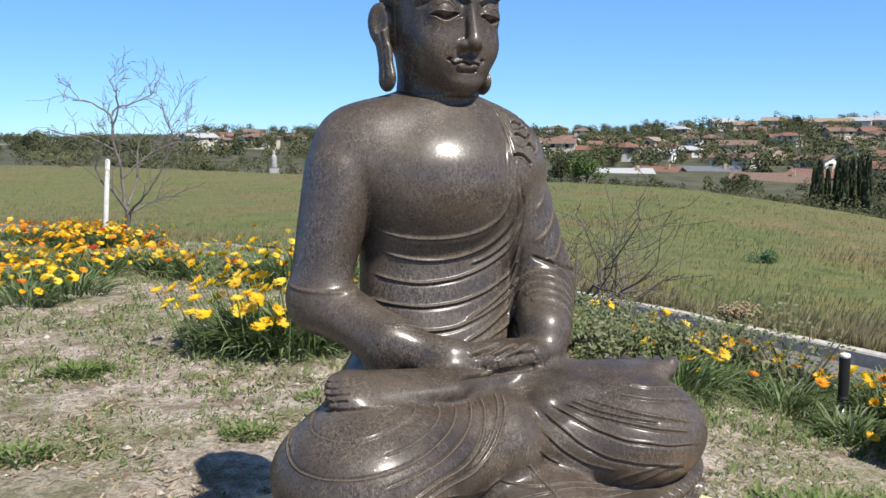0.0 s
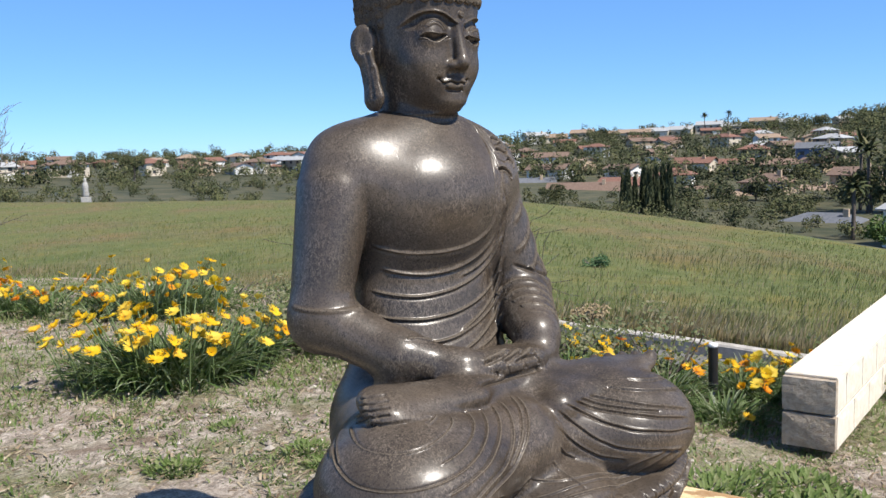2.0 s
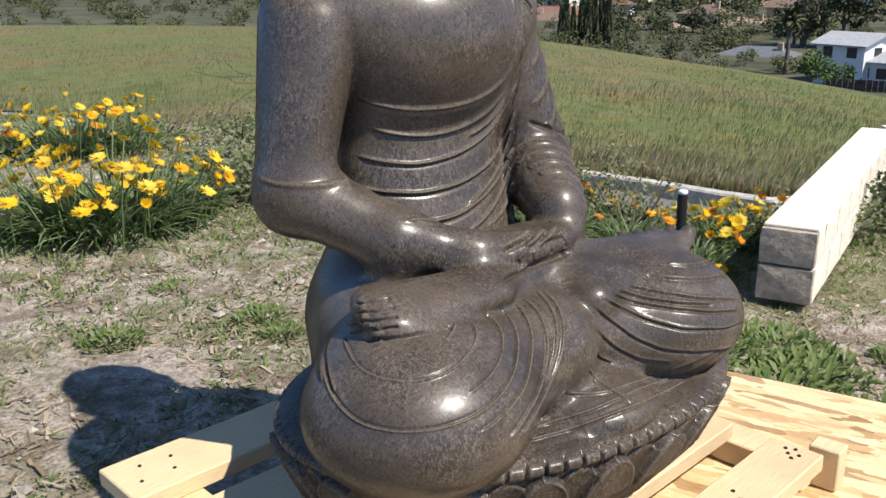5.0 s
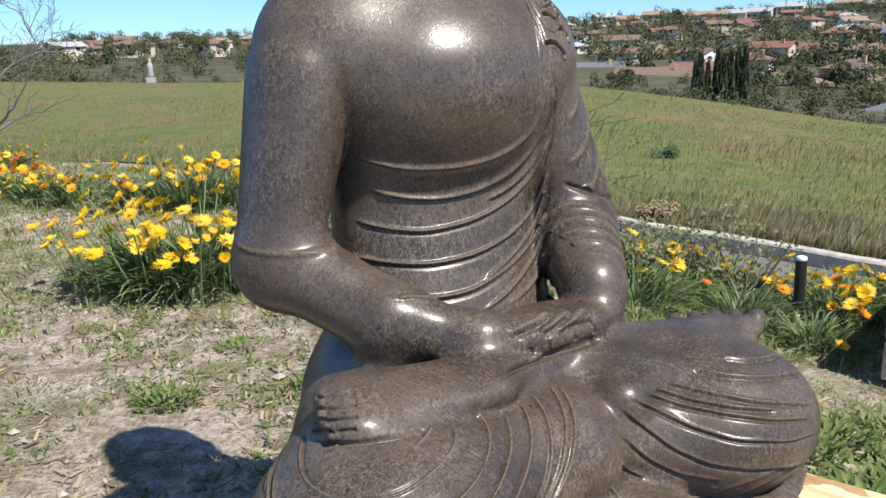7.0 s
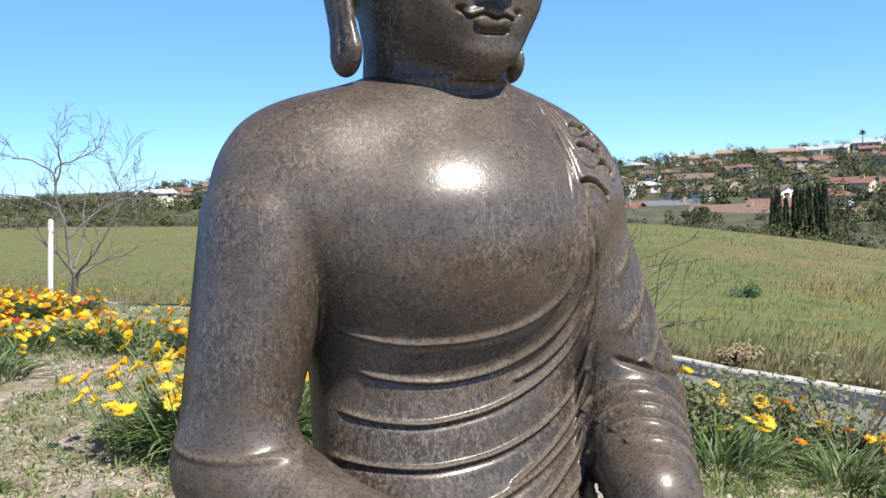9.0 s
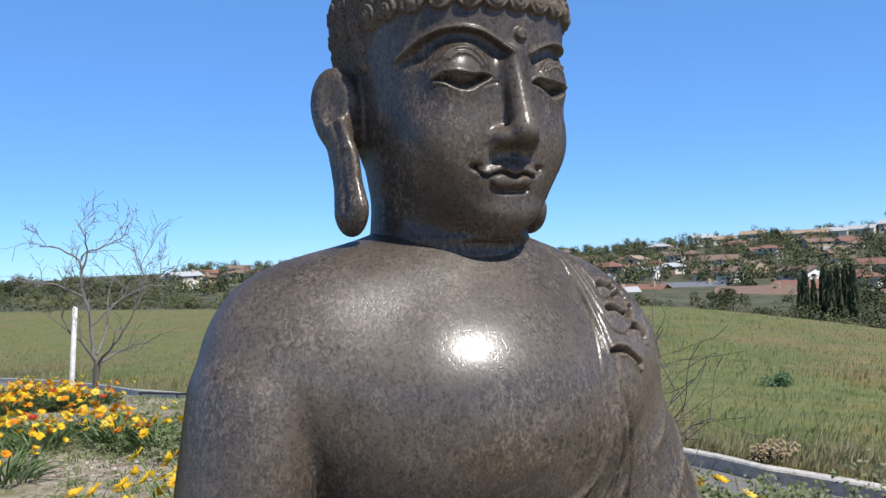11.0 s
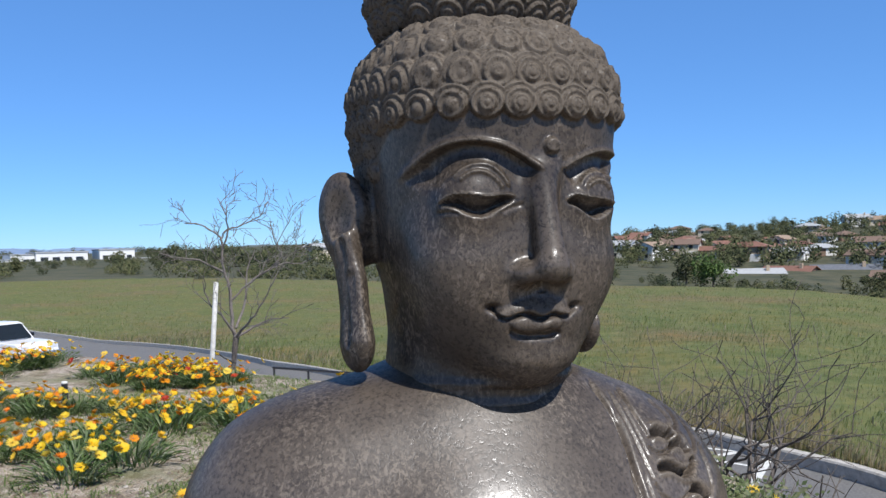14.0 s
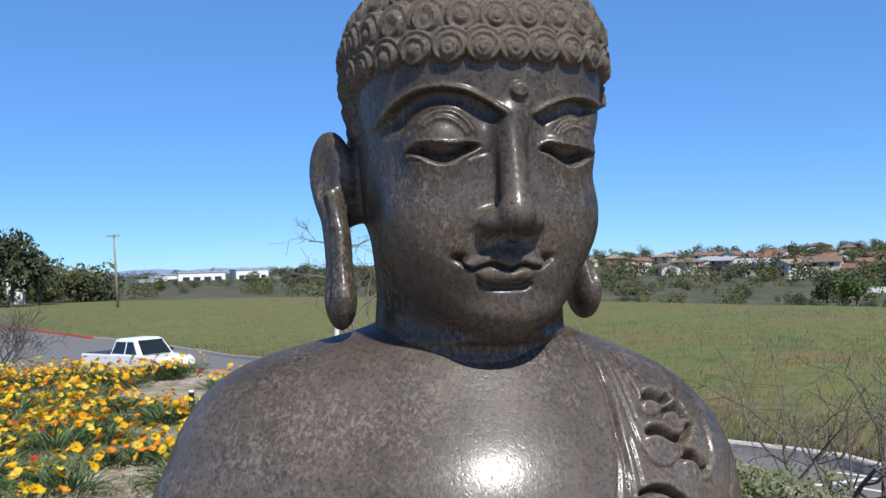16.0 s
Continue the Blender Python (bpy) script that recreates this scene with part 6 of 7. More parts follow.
def make_bare_tree(x, y, seed):
    rnd = random.Random(seed)
    z = float(land_z(x, y))
    root = empty("bare_tree", pose(x, y, z - 0.05), "young leafless tree with few curving limbs tied to a stake", "tree")
    t = Pile()
    fork = Vector((0.10, 0, 1.30))
    t.add(*tube_arrays([(0, 0, 0), (0.01, 0.0, 0.45), (0.05, 0, 0.9), fork], [0.060, 0.050, 0.056, 0.066], 10))
    part("trunk", t.mesh("trunk", BARK, True), root)
    # limbs by their way across, in depth and up from the fork
    limbs = (((0, 0, 0), (-0.10, 0.05, 0.40), (-0.14, 0.1, 1.0), (-0.30, 0.12, 1.55), (-0.36, 0.15, 2.15), (-0.75, 0.2, 2.42), (-1.20, 0.2, 2.50)),
             ((-0.36, 0.15, 2.1), (-0.20, 0.2, 2.32), (0.10, 0.25, 2.42), (0.50, 0.3, 2.60), (0.62, 0.3, 2.85)),
             ((-0.28, 0.12, 1.40), (-0.70, -0.2, 1.68), (-1.10, -0.3, 1.74), (-1.50, -0.4, 1.86)),
             ((0, 0, 0), (0.30, -0.25, 0.26), (0.62, -0.5, 0.52), (0.92, -0.6, 0.95), (1.15, -0.7, 1.30)),
             ((-0.10, 0.08, 0.80), (0.28, 0.2, 1.18), (0.66, 0.3, 1.45), (0.96, 0.3, 1.72), (0.78, 0.35, 2.10), (0.72, 0.3, 2.55)),
             ((0.30, 0.2, 1.20), (0.80, 0.45, 1.52), (1.30, 0.6, 1.56), (1.66, 0.7, 1.68)),
             ((0, 0, 0), (0.28, 0.3, 0.18), (0.66, 0.5, 0.36), (1.02, 0.6, 0.36)),
             ((0, 0, 0.05), (-0.20, -0.3, 0.50), (-0.46, -0.4, 0.86), (-0.50, -0.5, 1.25)),
             ((0.0, 0.0, 0.2), (0.10, 0.4, 0.8), (0.05, 0.6, 1.4), (0.22, 0.7, 1.9)),
             ((-0.32, 0.12, 1.9), (-0.10, 0.0, 2.35), (-0.18, -0.1, 2.75), (-0.30, -0.1, 3.0)))
    for k, way in enumerate(limbs):
        c = Pile()
        p = [fork + Vector(w) for w in way]
        fine = [p[0]]
        for i in range(len(p) - 1):
            a, b = p[max(i - 1, 0)], p[min(i + 2, len(p) - 1)]
            for u in (0.34, 0.67, 1.0):
                h = p[i] * (1 - u) + p[i + 1] * u + ((p[i + 1] - a) * (1 - u) - (b - p[i]) * u) * u * (1 - u) * 0.35
                fine.append(h + Vector((rnd.gauss(0, 0.012), rnd.gauss(0, 0.012), rnd.gauss(0, 0.012))))
        r0 = 0.045 if way[0][2] < 0.1 and k == 0 else (0.032 if way[0][2] < 0.3 else 0.024)
        c.add(*tube_arrays(fine, [max(0.007, r0 * (1 - 0.8 * i / len(fine))) for i in range(len(fine))], 7))
        for i in range(3, len(fine) - 1, 2):
            d = (fine[i + 1] - fine[i]).normalized()
            side = d.cross(Vector((rnd.gauss(0, 1), rnd.gauss(0, 1), rnd.gauss(0, 1)))).normalized()
            grow(c, fine[i], d * 0.5 + side * 0.6 + Vector((0, 0, 0.35)), rnd.uniform(0.35, 0.75), 0.011, 1 if rnd.random() < 0.7 else 2, rnd, 0.04, 0.40, 4, 5, 0.0048, 0.2)
        part("limb", c.mesh("limb", GREY_TWIG, True), root)
    return root


tree_z = float(land_z(-7.29, 18.55))
make_bare_tree(-7.02, 19.15, 5)
stake = empty("tree_stake", pose(-7.29, 18.55, tree_z - 0.1, 0, 4.5, 0), "weathered white round tree stake leaning beside the tree", "stake")
part("post", bm_mesh("post", lathe([(0.055, 0.0), (0.052, 0.9), (0.050, 1.78 - tree_z - 0.9), (0.03, 1.80 - tree_z - 0.9)], 14), STAKE_PAINT, True), stake)
vs, fs = tube_arrays([(0.05, 0, 1.15), (0.25, 0.03, 1.02), (0.50, 0.05, 0.92)], [0.018, 0.014, 0.018], 6)
part("tie", mesh_from("tie", vs, fs, RUBBER, True), stake, label="black rubber tree tie")


def make_bare_shrub(x, y, height, seed, stems=9, label="dark leafless shrub with twisting branches on the bank"):
    rnd = random.Random(seed)
    z = float(land_z(x, y))
    root = empty("bare_shrub", pose(x, y, z - 0.03), label, "shrub", "bare shrubs")
    for k in range(stems):
        a = 2 * math.pi * k / stems + rnd.uniform(-0.4, 0.4)
        c = Pile()
        grow(c, Vector((0.03 * math.cos(a), 0.03 * math.sin(a), 0)), Vector((math.cos(a) * rnd.uniform(0.4, 1.3), math.sin(a) * rnd.uniform(0.3, 0.8), rnd.uniform(0.6, 1.1))), height * rnd.uniform(0.50, 0.72), 0.024 * height / 1.5, 3, rnd, 0.05, 0.38, least=0.0035)
        part("stem", c.mesh("stem", BARK if k % 2 else GREY_TWIG, True), root)
    return root


def make_gnarled_shrub(x, y, height, seed):
    rnd = random.Random(seed)
    root = empty("bare_shrub", pose(x, y, float(land_z(x, y)) - 0.04), "dark leafless shrub with gnarled spreading limbs at the asphalt's edge", "shrub", "bare shrubs")
    for k in range(5):
        a = 2 * math.pi * k / 5 + rnd.uniform(-0.4, 0.4)
        c = Pile()
        grow(c, Vector((0.04 * math.cos(a), 0.04 * math.sin(a), 0)), Vector((math.cos(a) * rnd.uniform(0.5, 1.1), math.sin(a) * rnd.uniform(0.3, 0.7), rnd.uniform(0.6, 1.1))), height * rnd.uniform(0.52, 0.66), 0.036, 2, rnd, 0.08, 0.46, 6, 7, 0.0036, 0.26)
        part("stem", c.mesh("stem", BARK, True), root)
    return root


make_gnarled_shrub(1.33, 8.55, 2.1, 29)
make_bare_shrub(-10.3, 12.4, 1.1, 19, 6)
make_bare_shrub(2.1, 6.6, 0.55, 23, 5, "small grey dead shrub among the weeds")

# ---- shrubs with leaves ----
DARK_LEAF = by_island("shrub_leaf", [(0.03, 0.045, 0.018), (0.06, 0.08, 0.03), (0.10, 0.12, 0.05)], 0.6)
BANK_LEAF = thin(by_island("bank_leaf", [(0.09, 0.12, 0.045), (0.14, 0.17, 0.07), (0.20, 0.22, 0.11), (0.28, 0.26, 0.17)], 0.7), 0.35)


def leaf_cloud(n, rx, ry, rz, size, seed, lumps=6):
    """Many small leaves gathered in uneven lumps."""
    rnd = random.Random(seed)
    cs = [(rnd.uniform(-0.7, 0.7) * rx, rnd.uniform(-0.7, 0.7) * ry, rnd.uniform(0.2, 0.75) * rz, rnd.uniform(0.35, 0.6)) for _ in range(lumps)]
    p = Pile()
    for i in range(n):
        c = cs[rnd.randrange(lumps)]
        d = Vector((rnd.gauss(0, 1), rnd.gauss(0, 1), rnd.gauss(0, 1))).normalized() * rnd.uniform(0.6, 1.05) * c[3]
        b = Vector((c[0] + d.x * rx, c[1] + d.y * ry, max(0.0, c[2] + d.z * rz)))
        u = Vector((rnd.gauss(0, 1), rnd.gauss(0, 1), rnd.gauss(0, 0.7) + 0.2)).normalized() * size * rnd.uniform(0.6, 1.3)
        w = u.orthogonal().normalized() * size * 0.32
        p.add([b, b + u * 0.5 + w, b + u, b + u * 0.5 - w], [(0, 1, 2, 3)])
    return p


def make_leafy_shrub(x, y, rx, ry, rz, n, size, seed, mat, label, z=None):
    z = float(land_z(x, y)) if z is None else z
    root = empty("shrub", pose(x, y, z - 0.02), label, "shrub", "leafy shrubs")
    part("foliage", leaf_cloud(n, rx, ry, rz, size, seed).mesh("foliage", mat), root)
    b = Pile()
    rnd = random.Random(seed)
    for k in range(6):
        a = rnd.uniform(0, 6.28)
        b.add(*tube_arrays([(0, 0, -0.02), (math.cos(a) * rx * 0.4, math.sin(a) * ry * 0.4, rz * 0.35), (math.cos(a) * rx * 0.7, math.sin(a) * ry * 0.7, rz * 0.7)], [0.012, 0.009, 0.004], 5))
    part("woody_frame", b.mesh("woody_frame", BARK, True), root)
    return root


# dark hedge beyond the wall's inner side
for i, (x, y, s) in enumerate(((3.95, 4.78, 0.85), (4.30, 4.72, 1.05), (4.65, 4.60, 1.1), (4.35, 5.15, 0.9), (5.1, 4.7, 1.1))):
    make_leafy_shrub(x, y, 0.42 * s, 0.38 * s, 0.55 * s, 1500, 0.045, 40 + i, DARK_LEAF, "dense dark green shrub beside the block wall")
# loose greenery along the bank
rnd = random.Random(77)
for i in range(56):
    a = -6 + 42 * (i + rnd.random()) / 56
    d = rnd.uniform(5.9, 7.1) if a > 15 else rnd.uniform(5.3, 6.3)
    x, y = d * math.sin(radians(a)), d * math.cos(radians(a))
    make_leafy_shrub(x, y, rnd.uniform(0.28, 0.44), rnd.uniform(0.24, 0.36), rnd.uniform(0.30, 0.60) if 16 < a < 25 else rnd.uniform(0.18, 0.36), 560, 0.036, 500 + i, BANK_LEAF, "straggly grey-green weed bush on the bank")
for i in range(10):
    x, y = -3.2 + 3.4 * rnd.random(), 7.4 + 2.4 * rnd.random()
    make_leafy_shrub(x, y, 0.34, 0.30, rnd.uniform(0.14, 0.26), 520, 0.036, 560 + i, BANK_LEAF, "straggly grey-green weed bush on the bank")
make_leafy_shrub(6.36, 17.4, 0.30, 0.28, 0.26, 500, 0.06, 600, by_island("field_bush_leaf", [(0.035, 0.08, 0.03), (0.06, 0.12, 0.045)], 0.6), "single round green bush standing in the meadow")
make_leafy_shrub(3.5, 10.15, 0.30, 0.24, 0.24, 700, 0.05, 601, by_island("dry_bush", [(0.20, 0.155, 0.09), (0.29, 0.235, 0.145)], 0.9), "dry straw-coloured tumbleweed by the kerb")

# ---- parking stripes ----
def painted_line(x0, y0, x1, y1, w=0.11):
    d = Vector((x1 - x0, y1 - y0)).normalized()
    s = Vector((-d.y, d.x)) * w / 2
    pts = [(x0 + s.x, y0 + s.y), (x1 + s.x, y1 + s.y), (x1 - s.x, y1 - s.y), (x0 - s.x, y0 - s.y)]
    me = mesh_from("road_marking", [(px, py, float(road_z(px)) + 0.006) for px, py in pts], [(3, 2, 1, 0)], WHITE_PAINT)
    return tagged(new("road_marking", me), "white painted parking line on grey asphalt", "road marking", "parking lines", "structure")


painted_line(1.62, 9.6, 2.50, 11.95)
for k in range(4):
    painted_line(1.80 + 0.20 * k, 10.05 + 0.54 * k, 1.25 + 0.16 * k, 10.8 + 0.46 * k, 0.06)
painted_line(0.4, 11.2, 2.4, 12.0)

# ---- pickup truck and trailer ----
CAR_PAINT = material("white_car_paint", (0.80, 0.80, 0.80), 0.25, 0.0, 0.5)
CAR_GLASS = material("dark_glass", (0.015, 0.02, 0.025), 0.06, 0.0, 0.6)
TYRE = material("tyre", (0.02, 0.02, 0.02), 0.85)
RIM = material("rim", (0.5, 0.5, 0.52), 0.35, 0.9)
LAMP_RED = material("red_lens", (0.4, 0.02, 0.02), 0.2)
LAMP_CLEAR = material("clear_lens", (0.7, 0.7, 0.72), 0.15)


def side_loft(outline, half, bevel, mat, taper=1.0, z_taper=0.0):
    """A body from a side outline (x, z), rounded at its edges."""
    bm = bmesh.new()
    rows = []
    for sgn in (-1, 1):
        rows.append([bm.verts.new((px, sgn * (half - max(0.0, pz - z_taper) * (1 - taper)), pz)) for px, pz in outline])
    n = len(outline)
    bm.faces.new(rows[0])
    bm.faces.new(rows[1][::-1])
    for k in range(n):
        bm.faces.new((rows[0][(k + 1) % n], rows[0][k], rows[1][k], rows[1][(k + 1) % n]))
    bmesh.ops.recalc_face_normals(bm, faces=bm.faces[:])
    bmesh.ops.bevel(bm, geom=bm.edges[:], offset=bevel, segments=2, profile=0.6, affect="EDGES")
    return bm_mesh("body", bm, mat, False)


def make_pickup(m):
    root = empty("pickup_truck", m, "white pickup truck parked at the roadside", "truck")
    body = side_loft([(-2.7, 0.45), (-2.72, 1.0), (-2.68, 1.05), (-0.62, 1.05), (0.95, 1.05), (2.25, 0.98), (2.55, 0.85), (2.62, 0.45)], 0.92, 0.04, CAR_PAINT)
    part("body", body, root)
    cab = side_loft([(-0.75, 1.0), (-0.55, 1.66), (-0.35, 1.74), (0.55, 1.74), (0.75, 1.68), (1.25, 1.02)], 0.90, 0.05, CAR_PAINT, 0.72, 1.0)
    part("cab", cab, root)
    part("windscreen", mesh_from("windscreen", [(1.27, -0.74, 1.08), (1.27, 0.74, 1.08), (0.80, 0.62, 1.66), (0.80, -0.62, 1.66)], [(0, 1, 2, 3)], CAR_GLASS), root, label="dark tinted glass")
    part("rear_window", mesh_from("rear_window", [(-0.755, 0.66, 1.14), (-0.755, -0.66, 1.14), (-0.62, -0.58, 1.60), (-0.62, 0.58, 1.60)], [(0, 1, 2, 3)], CAR_GLASS), root, label="dark tinted glass")
    for s in (-1, 1):
        for a, b, c, d in (((-0.62, 1.10), (0.20, 1.10), (0.20, 1.60), (-0.45, 1.60)), ((0.28, 1.10), (1.02, 1.10), (0.66, 1.60), (0.28, 1.60))):
            part("side_window", mesh_from("side_window", [(px, s * (0.912 - (pz - 1.0) * 0.28), pz) for px, pz in (a, b, c, d)], [(0, 1, 2, 3)], CAR_GLASS), root, label="dark tinted glass")
        part("headlight", bm_mesh("headlight", box_bm(0.06, 0.34, 0.16, 0.02, 2), LAMP_CLEAR), root, pose(2.56, s * 0.68, 0.80))
        part("tail_light", bm_mesh("tail_light", box_bm(0.06, 0.14, 0.34, 0.02, 2), LAMP_RED), root, pose(-2.70, s * 0.82, 0.85))
        part("mirror", bm_mesh("mirror", box_bm(0.10, 0.20, 0.16, 0.03, 2), BLACK_METAL), root, pose(0.92, s * 1.02, 1.18))
        for wx in (-1.75, 1.72):
            w = part("wheel", bm_mesh("wheel", lathe([(0.24, -0.11), (0.36, -0.10), (0.37, 0.0), (0.36, 0.10), (0.24, 0.11)], 24), TYRE, True), root, pose(wx, s * 0.84, 0.37, 90, 0, 0))
            part("rim", bm_mesh("rim", lathe([(0.22, -0.115), (0.23, 0.0), (0.22, 0.115)], 20), RIM, True), w)
    # the open bed, set in from its walls
    part("bed_liner", bm_mesh("bed_liner", box_bm(1.86, 1.60, 0.02), BLACK_METAL), root, pose(-1.68, 0, 1.062), "dark open cargo bed")
    part("bumper", bm_mesh("bumper", box_bm(0.16, 1.80, 0.18, 0.03, 2), RIM), root, pose(2.66, 0, 0.52))
    return root


make_pickup(pose(-20.1, 29.9, float(road_z(-20.1)), 0, 0, -17) @ Matrix.Scale(0.87, 4))


def make_trailer(m):
    root = empty("utility_trailer", m, "low white flatbed trailer with black tube rails", "trailer")
    part("deck", bm_mesh("deck", box_bm(2.6, 1.4, 0.10, 0.02, 2), CAR_PAINT), root, pose(0, 0, 0.52))
    for s in (-1, 1):
        for h in (0.78, 1.0):
            vs, fs = tube_arrays([(-1.25, s * 0.66, h), (0, s * 0.66, h), (1.25, s * 0.66, h)], [0.022] * 3, 8)
            part("rail", mesh_from("rail", vs, fs, BLACK_METAL, True), root)
        for xx in (-1.22, -0.4, 0.4, 1.22):
            vs, fs = tube_arrays([(xx, s * 0.66, 0.55), (xx, s * 0.66, 1.0)], [0.02, 0.02], 8)
            part("rail_post", mesh_from("rail_post", vs, fs, BLACK_METAL, True), root)
        w = part("wheel", bm_mesh("wheel", lathe([(0.18, -0.09), (0.29, -0.08), (0.30, 0.0), (0.29, 0.08), (0.18, 0.09)], 20), TYRE, True), root, pose(0, s * 0.8, 0.30, 90, 0, 0))
    return root


make_trailer(pose(-4.4, 15.6, float(road_z(-4.4)) - 0.25, 0, 0, -24))

# ---- houses in the valley ----
WALLS = [speckled("stucco_" + n, a, b, 3.0, 0.9, 0.2, 0.01) for n, a, b in (("cream", (0.55, 0.48, 0.38), (0.64, 0.57, 0.46)), ("white", (0.74, 0.73, 0.70), (0.80, 0.79, 0.77)), ("tan", (0.38, 0.29, 0.20), (0.46, 0.36, 0.26)), ("blue", (0.10, 0.15, 0.26), (0.14, 0.19, 0.30)), ("brown", (0.20, 0.13, 0.09), (0.27, 0.18, 0.13)))]
ROOFS = [speckled("roof_" + n, a, b, 2.0, 0.9, 0.3, 0.03) for n, a, b in (("red", (0.165, 0.080, 0.058), (0.24, 0.125, 0.092)), ("brown", (0.14, 0.092, 0.070), (0.21, 0.145, 0.110)), ("tan", (0.25, 0.18, 0.13), (0.33, 0.245, 0.18)), ("grey", (0.32, 0.33, 0.34), (0.42, 0.43, 0.44)), ("slate", (0.10, 0.11, 0.13), (0.16, 0.17, 0.19)))]
PANE = material("house_pane", (0.03, 0.035, 0.045), 0.12, 0.0, 0.6)
DOOR_WHITE = speckled("garage_white", (0.70, 0.69, 0.66), (0.78, 0.77, 0.75), 4, 0.7)


def gable_roof(w, d, h, over):
    bm = bmesh.new()
    x, y, t = w / 2 + over, d / 2 + over, 0.16
    top = [(-x, 0, h), (x, 0, h)]
    lo = [(-x, -y, 0), (x, -y, 0), (x, y, 0), (-x, y, 0)]
    a = [bm.verts.new(p) for p in lo + top]
    b = [bm.verts.new((p[0], p[1], p[2] - t)) for p in lo + top]
    for f in ((0, 1, 5, 4), (2, 3, 4, 5)):
        bm.faces.new([a[i] for i in f])
        bm.faces.new([b[i] for i in f[::-1]])
    for e in ((0, 1), (2, 3), (1, 5), (5, 2), (3, 4), (4, 0)):
        bm.faces.new((a[e[1]], a[e[0]], b[e[0]], b[e[1]]))
    bmesh.ops.recalc_face_normals(bm, faces=bm.faces[:])
    return bm


def hip_roof(w, d, h, over):
    bm = bmesh.new()
    x, y = w / 2 + over, d / 2 + over
    ri = max(0.3, x - y)
    p = [bm.verts.new(c) for c in ((-x, -y, 0), (x, -y, 0), (x, y, 0), (-x, y, 0), (-ri, 0, h), (ri, 0, h), (-x, -y, -0.2), (x, -y, -0.2), (x, y, -0.2), (-x, y, -0.2))]
    for f in ((0, 1, 5, 4), (1, 2, 5), (2, 3, 4, 5), (3, 0, 4), (6, 7, 1, 0), (7, 8, 2, 1), (8, 9, 3, 2), (9, 6, 0, 3), (9, 8, 7, 6)):
        bm.faces.new([p[i] for i in f])
    bmesh.ops.recalc_face_normals(bm, faces=bm.faces[:])
    return bm


def gable_walls(w, d, h, rh):
    bm = bmesh.new()
    x, y = w / 2, d / 2
    p = [bm.verts.new(c) for c in ((-x, -y, -2.5), (x, -y, -2.5), (x, y, -2.5), (-x, y, -2.5), (-x, -y, h), (x, -y, h), (x, y, h), (-x, y, h), (-x, 0, h + rh * 0.93), (x, 0, h + rh * 0.93))]
    for f in ((0, 1, 5, 4), (2, 3, 7, 6), (1, 2, 6, 9, 5), (3, 0, 4, 8, 7), (3, 2, 1, 0)):
        bm.faces.new([p[i] for i in f])
    bmesh.ops.recalc_face_normals(bm, faces=bm.faces[:])
    return bm


HOUSE_WORDS = ["cream", "white", "tan", "dark blue", "brown"]
ROOF_WORDS = ["red tile", "brown tile", "tan tile", "grey shingle", "dark slate"]


def make_house(az, r, w, d, h, wall_i, roof_i, yaw, z=None, hip=False, chimney=True, rnd=random.Random(3), garage=True):
    x, y = r * math.sin(radians(az)), r * math.cos(radians(az))
    z = float(land_z(x, y)) if z is None else z
    m = pose(x, y, z, 0, 0, -az + yaw)
    root = empty("house", m, "%s stucco house with a %s roof on the hillside" % (HOUSE_WORDS[wall_i], ROOF_WORDS[roof_i]), "house", "valley houses")
    rh = d * 0.22
    wall_me = bm_mesh("wall", box_bm(w, d, h + 2.5), WALLS[wall_i]) if hip else bm_mesh("wall", gable_walls(w, d, h, rh), WALLS[wall_i])
    part("wall", wall_me, root, pose(0, 0, (h - 2.5) / 2) if hip else None)
    roof = part("roof", bm_mesh("roof", (hip_roof if hip else gable_roof)(w, d, rh, 0.6), ROOFS[roof_i]), root, pose(0, 0, h + 0.08))
    if chimney:
        part("chimney", bm_mesh("chimney", box_bm(0.8, 0.6, rh + 1.1, 0.04, 1), WALLS[2]), roof, pose(w * 0.28, -d * 0.15, rh * 0.5 + 0.1))
    floors = 2 if h > 4 else 1
    for f in range(floors):
        n = max(2, int(w / 3.5))
        for k in range(n):
            if f == 0 and garage and k == n - 1:
                continue
            part("window", bm_mesh("window", box_bm(1.3, 0.10, 1.15, 0.02, 1), PANE), root, pose((k + 0.5) / n * w - w / 2, -d / 2 - 0.0, 1.35 + 2.3 * f))
        for s in (-1, 1):
            part("window", bm_mesh("window", box_bm(0.10, 1.2, 1.1, 0.02, 1), PANE), root, pose(s * w / 2, -d * 0.12, 1.35 + 2.3 * f))
    if garage:
        part("garage_door", bm_mesh("garage_door", box_bm(min(4.6, w * 0.38), 0.12, 2.2, 0.03, 1), DOOR_WHITE), root, pose(w / 2 - min(4.6, w * 0.38) / 2 - 0.5, -d / 2 - 0.0, 1.12))
    return root


def at_el(az, r, el):
    return 1.2 + r * math.tan(radians(el))


